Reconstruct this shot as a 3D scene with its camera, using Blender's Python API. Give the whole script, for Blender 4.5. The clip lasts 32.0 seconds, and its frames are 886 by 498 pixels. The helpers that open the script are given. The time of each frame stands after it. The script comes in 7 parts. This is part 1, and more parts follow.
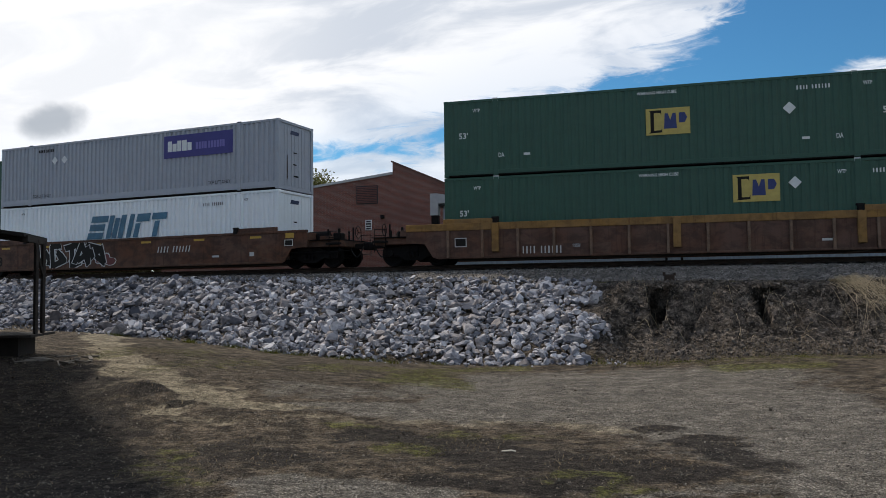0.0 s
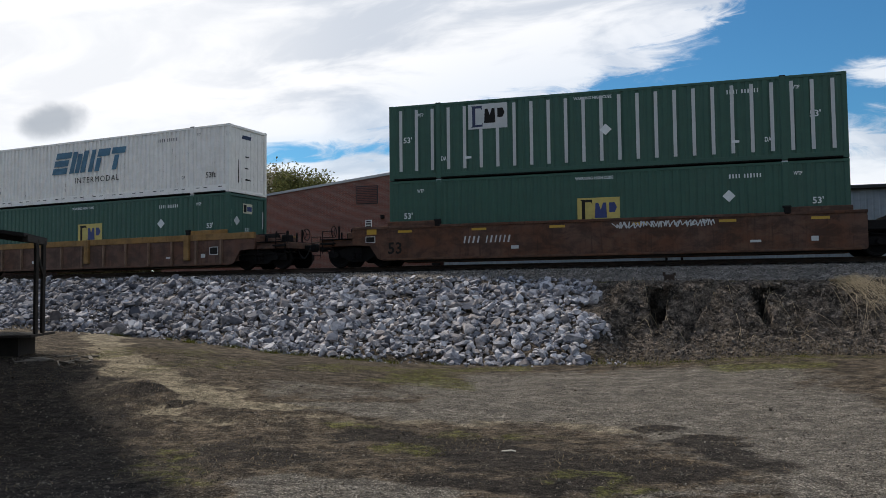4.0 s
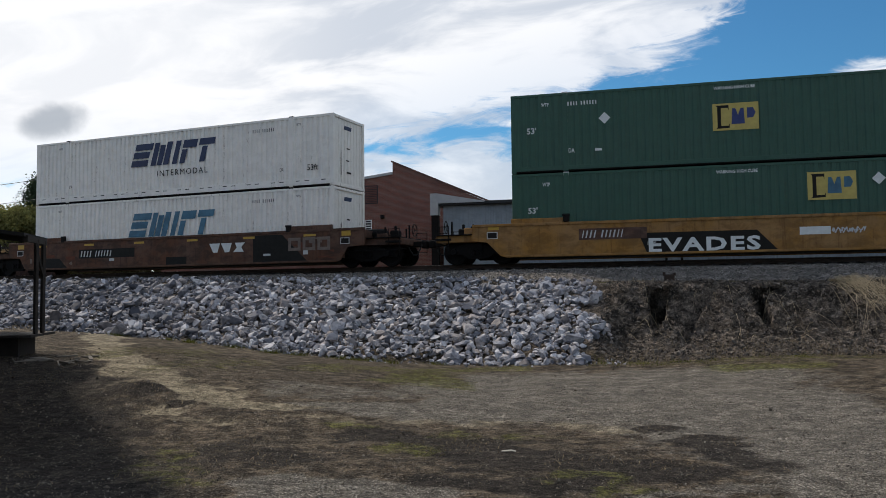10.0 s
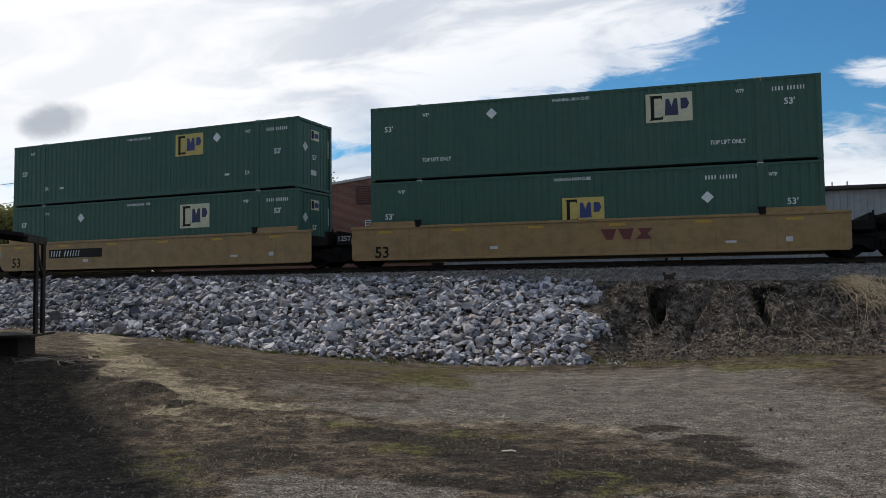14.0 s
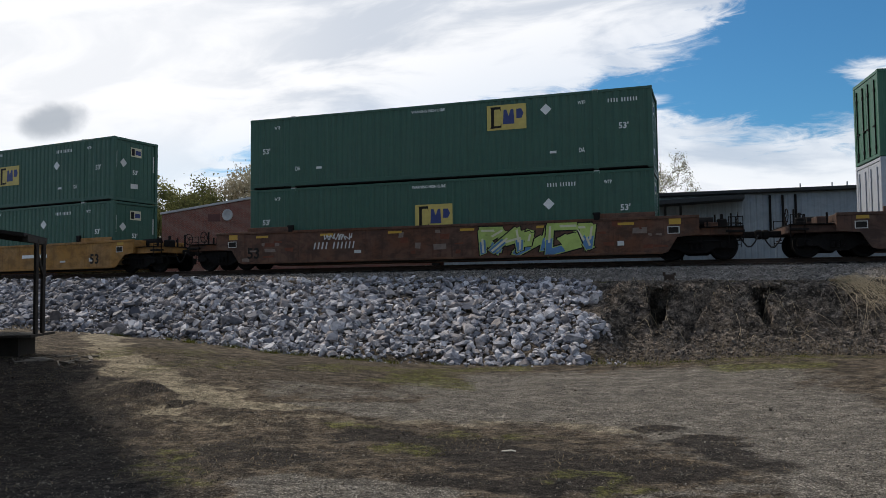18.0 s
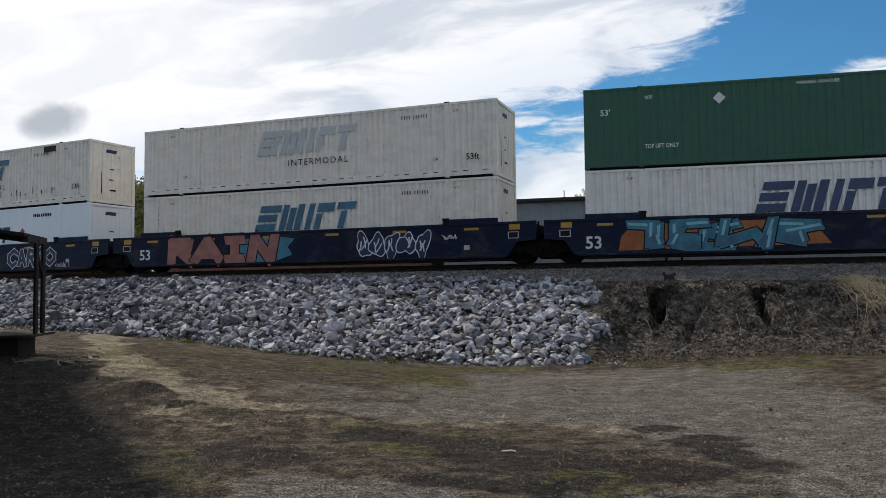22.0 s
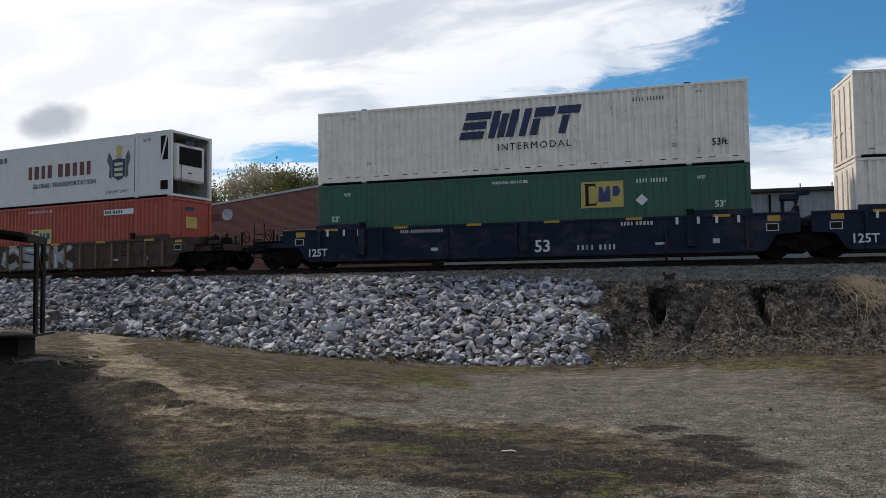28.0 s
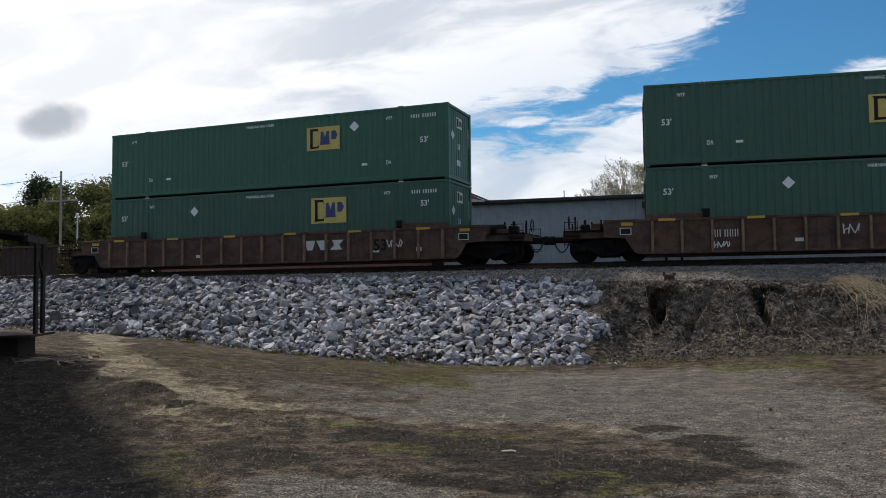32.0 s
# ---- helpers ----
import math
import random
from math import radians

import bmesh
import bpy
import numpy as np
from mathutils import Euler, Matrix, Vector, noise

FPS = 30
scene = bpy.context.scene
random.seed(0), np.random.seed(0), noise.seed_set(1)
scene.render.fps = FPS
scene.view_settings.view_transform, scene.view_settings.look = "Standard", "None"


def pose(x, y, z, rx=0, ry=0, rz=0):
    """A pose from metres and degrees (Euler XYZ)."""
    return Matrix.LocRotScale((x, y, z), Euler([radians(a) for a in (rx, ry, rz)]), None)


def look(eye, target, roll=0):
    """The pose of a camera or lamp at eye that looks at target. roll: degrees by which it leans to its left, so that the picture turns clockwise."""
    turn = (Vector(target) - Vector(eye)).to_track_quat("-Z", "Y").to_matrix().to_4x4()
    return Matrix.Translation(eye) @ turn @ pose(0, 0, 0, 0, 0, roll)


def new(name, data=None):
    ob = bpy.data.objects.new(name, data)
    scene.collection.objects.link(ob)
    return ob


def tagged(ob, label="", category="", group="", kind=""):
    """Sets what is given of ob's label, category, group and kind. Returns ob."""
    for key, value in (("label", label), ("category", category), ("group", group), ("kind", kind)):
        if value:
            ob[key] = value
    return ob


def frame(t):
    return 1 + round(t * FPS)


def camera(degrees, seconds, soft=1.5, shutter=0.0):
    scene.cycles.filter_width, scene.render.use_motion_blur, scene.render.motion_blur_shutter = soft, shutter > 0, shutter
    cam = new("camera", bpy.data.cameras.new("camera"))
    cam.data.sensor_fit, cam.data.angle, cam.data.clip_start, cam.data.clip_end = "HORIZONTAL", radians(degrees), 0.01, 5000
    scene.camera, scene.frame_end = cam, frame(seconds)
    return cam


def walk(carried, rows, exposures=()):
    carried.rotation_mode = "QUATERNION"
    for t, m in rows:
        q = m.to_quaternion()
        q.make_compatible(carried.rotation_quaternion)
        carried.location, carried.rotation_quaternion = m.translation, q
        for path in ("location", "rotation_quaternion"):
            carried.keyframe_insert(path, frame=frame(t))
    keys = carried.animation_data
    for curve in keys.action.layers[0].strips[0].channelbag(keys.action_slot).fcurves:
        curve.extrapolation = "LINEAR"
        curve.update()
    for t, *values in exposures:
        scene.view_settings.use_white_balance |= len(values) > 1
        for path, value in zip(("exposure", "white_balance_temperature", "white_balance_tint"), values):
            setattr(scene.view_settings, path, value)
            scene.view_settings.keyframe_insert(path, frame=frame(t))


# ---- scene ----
# The camera stands still on a gravel lot; the freight train runs past on a raised, gently curved track.
cam = camera(57.06, 32.0, soft=0.6)
EYE = Vector((0.0, 0.0, 1.8))
AHEAD = Vector((math.sin(radians(-15.606)) * math.cos(radians(3.155)), math.cos(radians(-15.606)) * math.cos(radians(3.155)), math.sin(radians(3.155))))
walk(cam, [(0.0, look(EYE, EYE + AHEAD, -0.614)), (32.0, look(EYE, EYE + AHEAD, -0.614))], exposures=[(0.0, 0.0), (13.5, -0.03), (32.0, 0.0)])

# ---- light ----
SUN_AZ, SUN_EL = -62.0, 44.0   # degrees from +y towards +x, and above the ground
sun_dir = Vector((math.sin(radians(SUN_AZ)) * math.cos(radians(SUN_EL)), math.cos(radians(SUN_AZ)) * math.cos(radians(SUN_EL)), math.sin(radians(SUN_EL))))
sun = new("sun", bpy.data.lights.new("sun", "SUN"))
sun.data.energy, sun.data.angle, sun.data.color = 3.1, radians(2.5), (1.0, 0.90, 0.76)
sun.matrix_world = look(sun_dir * 100, (0, 0, 0))


class Nodes:
    """A small writer of node trees."""

    def __init__(self, tree):
        self.tree = tree
        tree.nodes.clear()

    def add(self, kind, props=None, **ins):
        n = self.tree.nodes.new(kind)
        p = props or {}
        if "operation" in p:
            n.operation = p["operation"]
        if "use_clamp" in p:
            n.use_clamp = p["use_clamp"]
        if "data_type" in p:
            n.data_type, n.blend_type = p["data_type"], p["blend_type"]
        if "interpolation_type" in p:
            n.interpolation_type = p["interpolation_type"]
        for k, v in ins.items():
            self.feed(n, k, v)
        return n

    def feed(self, n, key, v):
        key = key.replace("_", " ") if isinstance(key, str) else key
        sock = n.inputs[int(key[1:])] if isinstance(key, str) and key[0] == "i" and key[1:].isdigit() else n.inputs[key]
        if isinstance(v, bpy.types.NodeSocket):
            self.tree.links.new(v, sock)
        elif isinstance(v, bpy.types.Node):
            self.tree.links.new(v.outputs[0], sock)
        elif isinstance(v, (tuple, list)) and len(v) == 3 and sock.type == "RGBA":
            sock.default_value = (*v, 1)
        else:
            sock.default_value = v

    def math(self, op, a, b=0.0, clamp=False):
        return self.add("ShaderNodeMath", {"operation": op, "use_clamp": clamp}, i0=a, i1=b).outputs[0]

    def mix(self, fac, a, b, blend="MIX"):
        n = self.add("ShaderNodeMix", {"data_type": "RGBA", "blend_type": blend})
        self.feed(n, "i0", fac), self.feed(n, "i6", a), self.feed(n, "i7", b)
        return n.outputs[2]

    def noise(self, vec, scale, detail=4.0, rough=0.55, distortion=0.0):
        return self.add("ShaderNodeTexNoise", Vector=vec, Scale=scale, Detail=detail, Roughness=rough, Distortion=distortion).outputs["Fac"]

    def ramp(self, fac, lo, hi, out_lo=0.0, out_hi=1.0):
        n = self.add("ShaderNodeMapRange", {"interpolation_type": "SMOOTHSTEP"})
        for i, v in enumerate((fac, lo, hi, out_lo, out_hi)):
            self.feed(n, "i%d" % i, v)
        return n.outputs[0]

    def curve(self, fac, pts):
        """A broken line through pts, over -0.5 to 0.5 of fac."""
        n = self.add("ShaderNodeValToRGB", Fac=self.math("ADD", fac, 0.5))
        e = n.color_ramp.elements
        while len(e) < len(pts):
            e.new(0.5)
        for el, (x, v) in zip(e, pts):
            el.position, el.color = x + 0.5, (v, v, v, 1)
        return n.outputs[0]

    def scaled(self, vec, s, loc=(0, 0, 0)):
        return self.add("ShaderNodeMapping", Vector=vec, Scale=s, Location=loc).outputs[0]


world = bpy.data.worlds.new("sky")
scene.world = world
world.use_nodes = True
N = Nodes(world.node_tree)
sky = N.add("ShaderNodeTexSky")
sky.sky_type, sky.sun_disc, sky.sun_elevation, sky.sun_rotation = "NISHITA", False, radians(SUN_EL), radians(SUN_AZ)
sky.air_density, sky.dust_density, sky.ozone_density = 1.0, 0.6, 2.0
dirn = N.add("ShaderNodeTexCoord").outputs["Generated"]
sx, sy, sz = N.add("ShaderNodeSeparateXYZ", Vector=dirn).outputs
# clouds: a thick bank towards the sun with a torn edge, open blue to the right, a low bank below it; scattered elsewhere
fy = N.math("MAXIMUM", sy, 0.12)
cu_, cv_ = N.math("DIVIDE", sx, fy), N.math("DIVIDE", sz, fy)
flat = N.add("ShaderNodeCombineXYZ", X=cu_, Y=N.math("MULTIPLY", cv_, 2.0), Z=0.0).outputs[0]
turned = N.add("ShaderNodeMapping", Vector=flat, Rotation=(0.0, 0.0, radians(-22.0)), Scale=(1.0, 1.9, 1.0)).outputs[0]
big = N.noise(flat, 6.0, 9.0, 0.6, 0.6)
fine = N.noise(turned, 11.0, 11.0, 0.64, 0.9)
rough_ = N.math("ADD", N.math("MULTIPLY", N.math("SUBTRACT", big, 0.5), 0.10), N.math("MULTIPLY", N.math("SUBTRACT", fine, 0.5), 0.15))
rough_ = N.math("MULTIPLY", rough_, 0.9)
bank_a = N.math("SUBTRACT", cv_, N.curve(cu_, [(-0.5, 0.15), (-0.342, 0.196), (-0.213, 0.227), (-0.079, 0.252), (-0.032, 0.269), (0.034, 0.294), (0.06, 0.318), (0.09, 0.352), (0.16, 0.6)]))
bank_c = N.math("SUBTRACT", N.curve(cu_, [(-0.5, 0.2), (-0.3, 0.197), (-0.243, 0.195), (-0.164, 0.180), (-0.121, 0.203), (-0.053, 0.219), (0.0, 0.210), (0.088, 0.188), (0.16, 0.184), (0.24, 0.174), (0.45, 0.16)]), cv_)
bank = N.math("MAXIMUM", bank_a, bank_c)


def tuft_of_cloud(u0, v0, ru, rv):
    """How far a direction lies inside a small cloud, as a height."""
    d = N.math("ADD", N.math("POWER", N.math("DIVIDE", N.math("SUBTRACT", cu_, u0), ru), 2.0), N.math("POWER", N.math("DIVIDE", N.math("SUBTRACT", cv_, v0), rv), 2.0))
    return N.math("MULTIPLY", N.math("SUBTRACT", 1.0, d), 0.012)


for tuft_ in ((-0.029, 0.2295, 0.024, 0.007), (0.25, 0.243, 0.040, 0.012), (-0.172, 0.214, 0.022, 0.005)):
    bank = N.math("MAXIMUM", bank, tuft_of_cloud(*tuft_))
hole = N.math("MULTIPLY", tuft_of_cloud(-0.50, 0.197, 0.14, 0.022), 5.0)
bank = N.math("SUBTRACT", bank, N.math("MAXIMUM", hole, 0.0))
front = N.math("MULTIPLY", N.ramp(N.math("ADD", bank, rough_), -0.020, 0.022), N.ramp(bank, 0.0, 0.13, 0.80, 1.0))
deck = N.math("MAXIMUM", sz, 0.03)
cl = N.add("ShaderNodeCombineXYZ", X=N.math("DIVIDE", sx, N.math("ADD", deck, 0.22)), Y=N.math("DIVIDE", sy, N.math("ADD", deck, 0.22)), Z=0.0).outputs[0]
around = N.ramp(N.noise(cl, 1.3, 8.0, 0.6, 0.35), 0.42, 0.6)
mask = N.mix(N.ramp(sy, 0.12, 0.4), around, front)
grey = N.noise(N.scaled(flat, (1.0, 1.6, 1.0), (9.0, 2.0, 0.0)), 4.0, 7.0, 0.55, 0.5)
shade = N.math("MULTIPLY", N.ramp(grey, 0.42, 0.62), N.ramp(cu_, -0.7, -0.35, 0.3, 1.0))
cloud = N.mix(shade, (1.16, 1.17, 1.20), (0.74, 0.80, 0.90))
blue = N.mix(1.0, sky.outputs[0], (0.042, 0.090, 0.116), "MULTIPLY")
# one small grey cloud, low on the left
bu, bv = N.math("SUBTRACT", N.math("DIVIDE", sx, sy), -0.888), N.math("SUBTRACT", N.math("DIVIDE", sz, sy), 0.263)
r2 = N.math("ADD", N.math("POWER", N.math("DIVIDE", bu, 0.062), 2.0), N.math("POWER", N.math("DIVIDE", bv, 0.027), 2.0))
puff = N.math("MULTIPLY", N.ramp(N.math("ADD", r2, N.math("MULTIPLY", N.math("SUBTRACT", N.noise(dirn, 22.0, 6.0), 0.5), 2.4)), 0.0, 1.55, 1.0, 0.0), N.math("GREATER_THAN", sy, 0.0))
skyc = N.mix(mask, blue, cloud)
skyc = N.mix(N.math("MULTIPLY", puff, 0.85), skyc, (0.47, 0.52, 0.59))
bg = N.add("ShaderNodeBackground", Color=skyc, Strength=0.88)
N.add("ShaderNodeOutputWorld", Surface=bg)


# ---- the track's line: an arc in the middle, straight beyond ----
KAP, YC, RAIL = 0.006, 30.74, 2.905
BEND = 70.0


def on_track(s, n=0.0):
    """The place s metres along the track and n metres beyond its middle, and the track's turn there."""
    e = max(-BEND, min(BEND, s))
    th = KAP * e
    x, y = math.sin(th) / KAP + (s - e) * math.cos(th), YC + (1 - math.cos(th)) / KAP + (s - e) * math.sin(th)
    return x - n * math.sin(th), y + n * math.cos(th), th


def track_coords(x, y):
    """Arrays of s and n for places in the plan."""
    cx, cyy = 0.0, YC + 1 / KAP
    th = np.arctan2(x - cx, cyy - y)
    r = np.hypot(x - cx, cyy - y)
    s, n = th / KAP, 1 / KAP - r
    for sign in (-1, 1):
        t0 = sign * KAP * BEND
        px, py = math.sin(t0) / KAP, YC + (1 - math.cos(t0)) / KAP
        al = (x - px) * math.cos(t0) + (y - py) * math.sin(t0)
        ac = -(x - px) * math.sin(t0) + (y - py) * math.cos(t0)
        out = (al * sign > 0)
        s, n = np.where(out, sign * BEND + al, s), np.where(out, ac, n)
    return s, n


def smooth(a, b, v):
    t = np.clip((v - a) / (b - a), 0, 1)
    return t * t * (3 - 2 * t)


def value_noise(x, y, cell, seed):
    """Smooth noise from 0 to 1 for arrays of places."""
    tab = np.random.RandomState(seed).rand(256, 256)
    u, v = x / cell, y / cell
    i, j = np.floor(u).astype(int), np.floor(v).astype(int)
    fu, fv = u - i, v - j
    fu, fv = fu * fu * (3 - 2 * fu), fv * fv * (3 - 2 * fv)
    t = lambda a, b: tab[a % 256, b % 256]
    return (t(i, j) * (1 - fu) + t(i + 1, j) * fu) * (1 - fv) + (t(i, j + 1) * (1 - fu) + t(i + 1, j + 1) * fu) * fv


def strokes(x, y, lines):
    """Soft worn strips of the lot, 1 in their middles: each a strength and a line of (x, y, half width, half depth)."""
    out = np.zeros_like(x)
    for w, line in lines:
        for (x0, y0, a0, b0), (x1, y1, a1, b1) in zip(line, line[1:]):
            k = max(2, int(math.hypot(x1 - x0, y1 - y0) / (0.6 * min(a0, a1, b0, b1))) + 1)
            for i in range(min(k, 12) + 1):
                t = i / min(k, 12)
                u, v = x - x0 - (x1 - x0) * t, y - y0 - (y1 - y0) * t
                u, v = (u * 0.966 + v * 0.259) / (a0 + (a1 - a0) * t), (v * 0.966 - u * 0.259) / (b0 + (b1 - b0) * t)
                out = np.maximum(out, w * smooth(1.7, 0.3, np.hypot(u, v)))
    return out


# worn strips of the lot, and one dark strip that paints shade
SANDY_STROKES = [(1.0, [(-18.39, 23.14, 0.36, 1.2), (-12.76, 16.56, 0.26, 0.85), (-10.31, 13.98, 0.27, 0.7), (-9.40, 12.28, 0.28, 0.33), (-9.49, 11.61, 0.31, 0.27), (-9.30, 11.06, 0.22, 0.26), (-8.73, 10.68, 0.33, 0.19)]),
    (1.0, [(-10.16, 13.78, 0.36, 0.85), (-8.58, 12.66, 0.42, 0.29), (-7.73, 12.22, 0.40, 0.28), (-6.78, 11.85, 0.43, 0.21), (-5.96, 11.81, 0.55, 0.20)]),
    (0.7, [(-7.65, 12.09, 0.14, 0.31), (-7.18, 11.67, 0.29, 0.21), (-7.40, 10.93, 0.55, 0.24)]),
    (0.45, [(-5.43, 11.14, 0.52, 0.18), (-4.40, 11.23, 0.67, 0.18), (-3.27, 11.61, 0.67, 0.22), (-1.88, 12.09, 0.68, 0.37), (-0.79, 11.58, 0.48, 0.29)]),
    (0.4, [(-8.17, 10.62, 0.56, 0.19), (-6.68, 10.56, 0.69, 0.21), (-5.37, 10.65, 0.50, 0.17)])]
DAMP_SHADE_STROKES = [(1.0, [(-8.72, 11.69, 0.25, 0.36), (-8.31, 11.71, 0.28, 0.36)]),
    (0.9, [(-7.39, 11.44, 0.21, 0.20), (-7.12, 11.41, 0.14, 0.13)]),
    (0.8, [(-6.40, 11.20, 0.13, 0.07), (-6.32, 11.23, 0.09, 0.07)]),
    (1.0, [(-3.94, 10.48, 0.47, 0.42), (-3.16, 10.02, 0.58, 0.54), (-2.43, 9.79, 0.63, 0.72), (-1.50, 9.16, 0.71, 0.74), (-0.65, 8.60, 0.72, 0.58), (-0.09, 8.45, 0.47, 0.48)]),
    (0.9, [(-2.11, 7.78, 0.39, 0.48), (-1.51, 7.60, 0.48, 0.43), (-0.74, 7.68, 0.37, 0.32)]),
    (1.3, [(-0.45, 11.78, 0.21, 0.25), (-0.26, 11.94, 0.23, 0.36)]),
    (1.0, [(-0.00, 10.76, 0.15, 0.30), (0.10, 10.90, 0.12, 0.30)]),
    (0.8, [(-5.00, 8.88, 0.42, 0.40), (-4.28, 8.77, 0.47, 0.40)]),
    # this strip deepens the left corner's shadow in colour, over dark soil
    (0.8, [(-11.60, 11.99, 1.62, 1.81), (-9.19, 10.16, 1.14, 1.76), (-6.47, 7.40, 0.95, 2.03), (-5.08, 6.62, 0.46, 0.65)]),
    (0.7, [(0.31, 11.11, 0.46, 0.31), (0.74, 8.89, 0.31, 0.55)]),
    (0.5, [(-5.54, 9.14, 0.52, 0.80), (-5.03, 7.43, 0.44, 0.80)])]
MOSS_STROKES = [(0.65, [(-12.83, 16.45, 0.29, 1.25), (-11.50, 15.20, 0.37, 1.40)]),
    (0.55, [(-13.01, 17.75, 0.61, 1.88), (-11.18, 16.94, 0.84, 1.83), (-11.83, 18.95, 0.62, 1.79)]),
    (0.5, [(-9.32, 13.75, 0.69, 0.81), (-9.67, 16.90, 0.95, 1.57)]),
    (0.9, [(-5.99, 17.00, 0.37, 1.43), (-5.47, 17.84, 0.65, 2.03), (-4.49, 17.13, 0.32, 1.95)]),
    (0.7, [(-4.93, 20.55, 0.73, 1.17), (-4.04, 21.33, 0.60, 0.91), (-8.19, 17.99, 0.69, 1.13)]),
    (0.9, [(1.38, 20.30, 0.56, 0.81), (2.37, 20.39, 0.85, 0.81), (3.22, 20.42, 0.57, 0.70)]),
    (0.8, [(-4.68, 11.05, 0.25, 0.21), (-4.20, 10.94, 0.33, 0.20)]),
    (0.7, [(-3.50, 9.50, 0.18, 0.33), (-2.86, 9.55, 0.28, 0.53)]),
    (0.7, [(-1.04, 8.00, 0.22, 0.37), (-0.85, 8.32, 0.15, 0.35), (-0.33, 7.64, 0.21, 0.22)]),
    (0.6, [(-5.85, 8.65, 0.36, 0.57), (-4.52, 7.05, 0.23, 0.32)]),
    (0.6, [(-2.91, 10.77, 0.46, 0.37), (-2.10, 10.63, 0.45, 0.35)]),
    (0.5, [(4.07, 21.78, 0.92, 0.69), (-1.34, 22.50, 1.25, 0.72)])]
GRAVEL_STROKES = [(0.9, [(-5.49, 12.06, 0.55, 0.43), (-4.41, 12.23, 0.99, 0.62), (-3.36, 12.46, 1.07, 0.88), (-2.23, 13.77, 1.55, 1.79), (-0.42, 14.90, 2.07, 3.00)]),
    (1.0, [(0.53, 14.78, 2.67, 4.27), (1.57, 12.46, 1.92, 4.49), (1.59, 8.71, 0.98, 2.77)]),
    (0.8, [(-4.15, 15.41, 1.22, 1.75), (-2.73, 17.63, 1.98, 2.55), (0.09, 18.50, 3.08, 2.34)]),
    (1.0, [(-3.98, 7.52, 0.41, 0.41), (-3.08, 7.27, 0.82, 0.59), (-2.46, 7.10, 0.47, 0.40)]),
    (0.5, [(-6.56, 13.44, 0.83, 1.02), (-5.02, 13.95, 1.03, 0.97)]),
    (0.6, [(0.50, 7.79, 0.49, 0.26), (0.01, 7.49, 0.42, 0.16)])]


def wander(x, y):
    """Places shifted a little, so that the worn strips get ragged edges."""
    return (x + (value_noise(x, y, 0.9, 70) - 0.5) * 0.5 + (value_noise(x, y, 0.3, 71) - 0.5) * 0.26,
            y + (value_noise(x, y, 0.9, 72) - 0.5) * 0.7 + (value_noise(x, y, 0.3, 73) - 0.5) * 0.36)


def lot_height(x, y):
    q = x - 0.7 * (24 - np.minimum(y, 24.0)) * smooth(7, 14, y)
    g = np.interp(q, [-80, -22, -19.4, -16, -12.8, -9, -6, -2, 1.5, 5, 30], [0.95, 0.74, 0.6, 0.43, 0.12, -0.14, -0.18, -0.05, 0.14, 0.24, 0.35])
    g = g * smooth(5, 14, y) * smooth(120, 30, y)
    g = g + (value_noise(x, y, 2.7, 3) - 0.5) * 0.07 + (value_noise(x, y, 0.7, 4) - 0.5) * 0.025
    # the worn paths are trodden in; low mounds of dug earth lie between them
    lot = (y > 6) & (y < 26) & (x > -22) & (x < 6)
    if lot.any():
        xs, ys = x[lot], y[lot]
        wx, wy = wander(xs, ys)
        worn = strokes(wx, wy, SANDY_STROKES[:3])
        lump = 0.0
        for mx, my, rx, ry, h in ((-8.5, 11.75, 0.34, 0.30, 0.09), (-7.3, 11.45, 0.3, 0.2, 0.06), (-11.2, 15.6, 0.8, 0.9, 0.10)):
            lump = lump + h * np.exp(-((wx - mx) / rx) ** 2 - ((wy - my) / ry) ** 2)
        near = smooth(15.5, 11.5, ys)
        g = g.copy()
        g[lot] += lump * (0.7 + 0.6 * value_noise(xs, ys, 0.16, 74)) - 0.045 * np.clip(worn, 0, 1) * near + (value_noise(xs, ys, 0.22, 75) - 0.5) * 0.03 * (1 - np.clip(worn, 0, 1)) * near
    return g


RIP_END = -1.7      # the broken stone ends here; bare earth goes on beyond


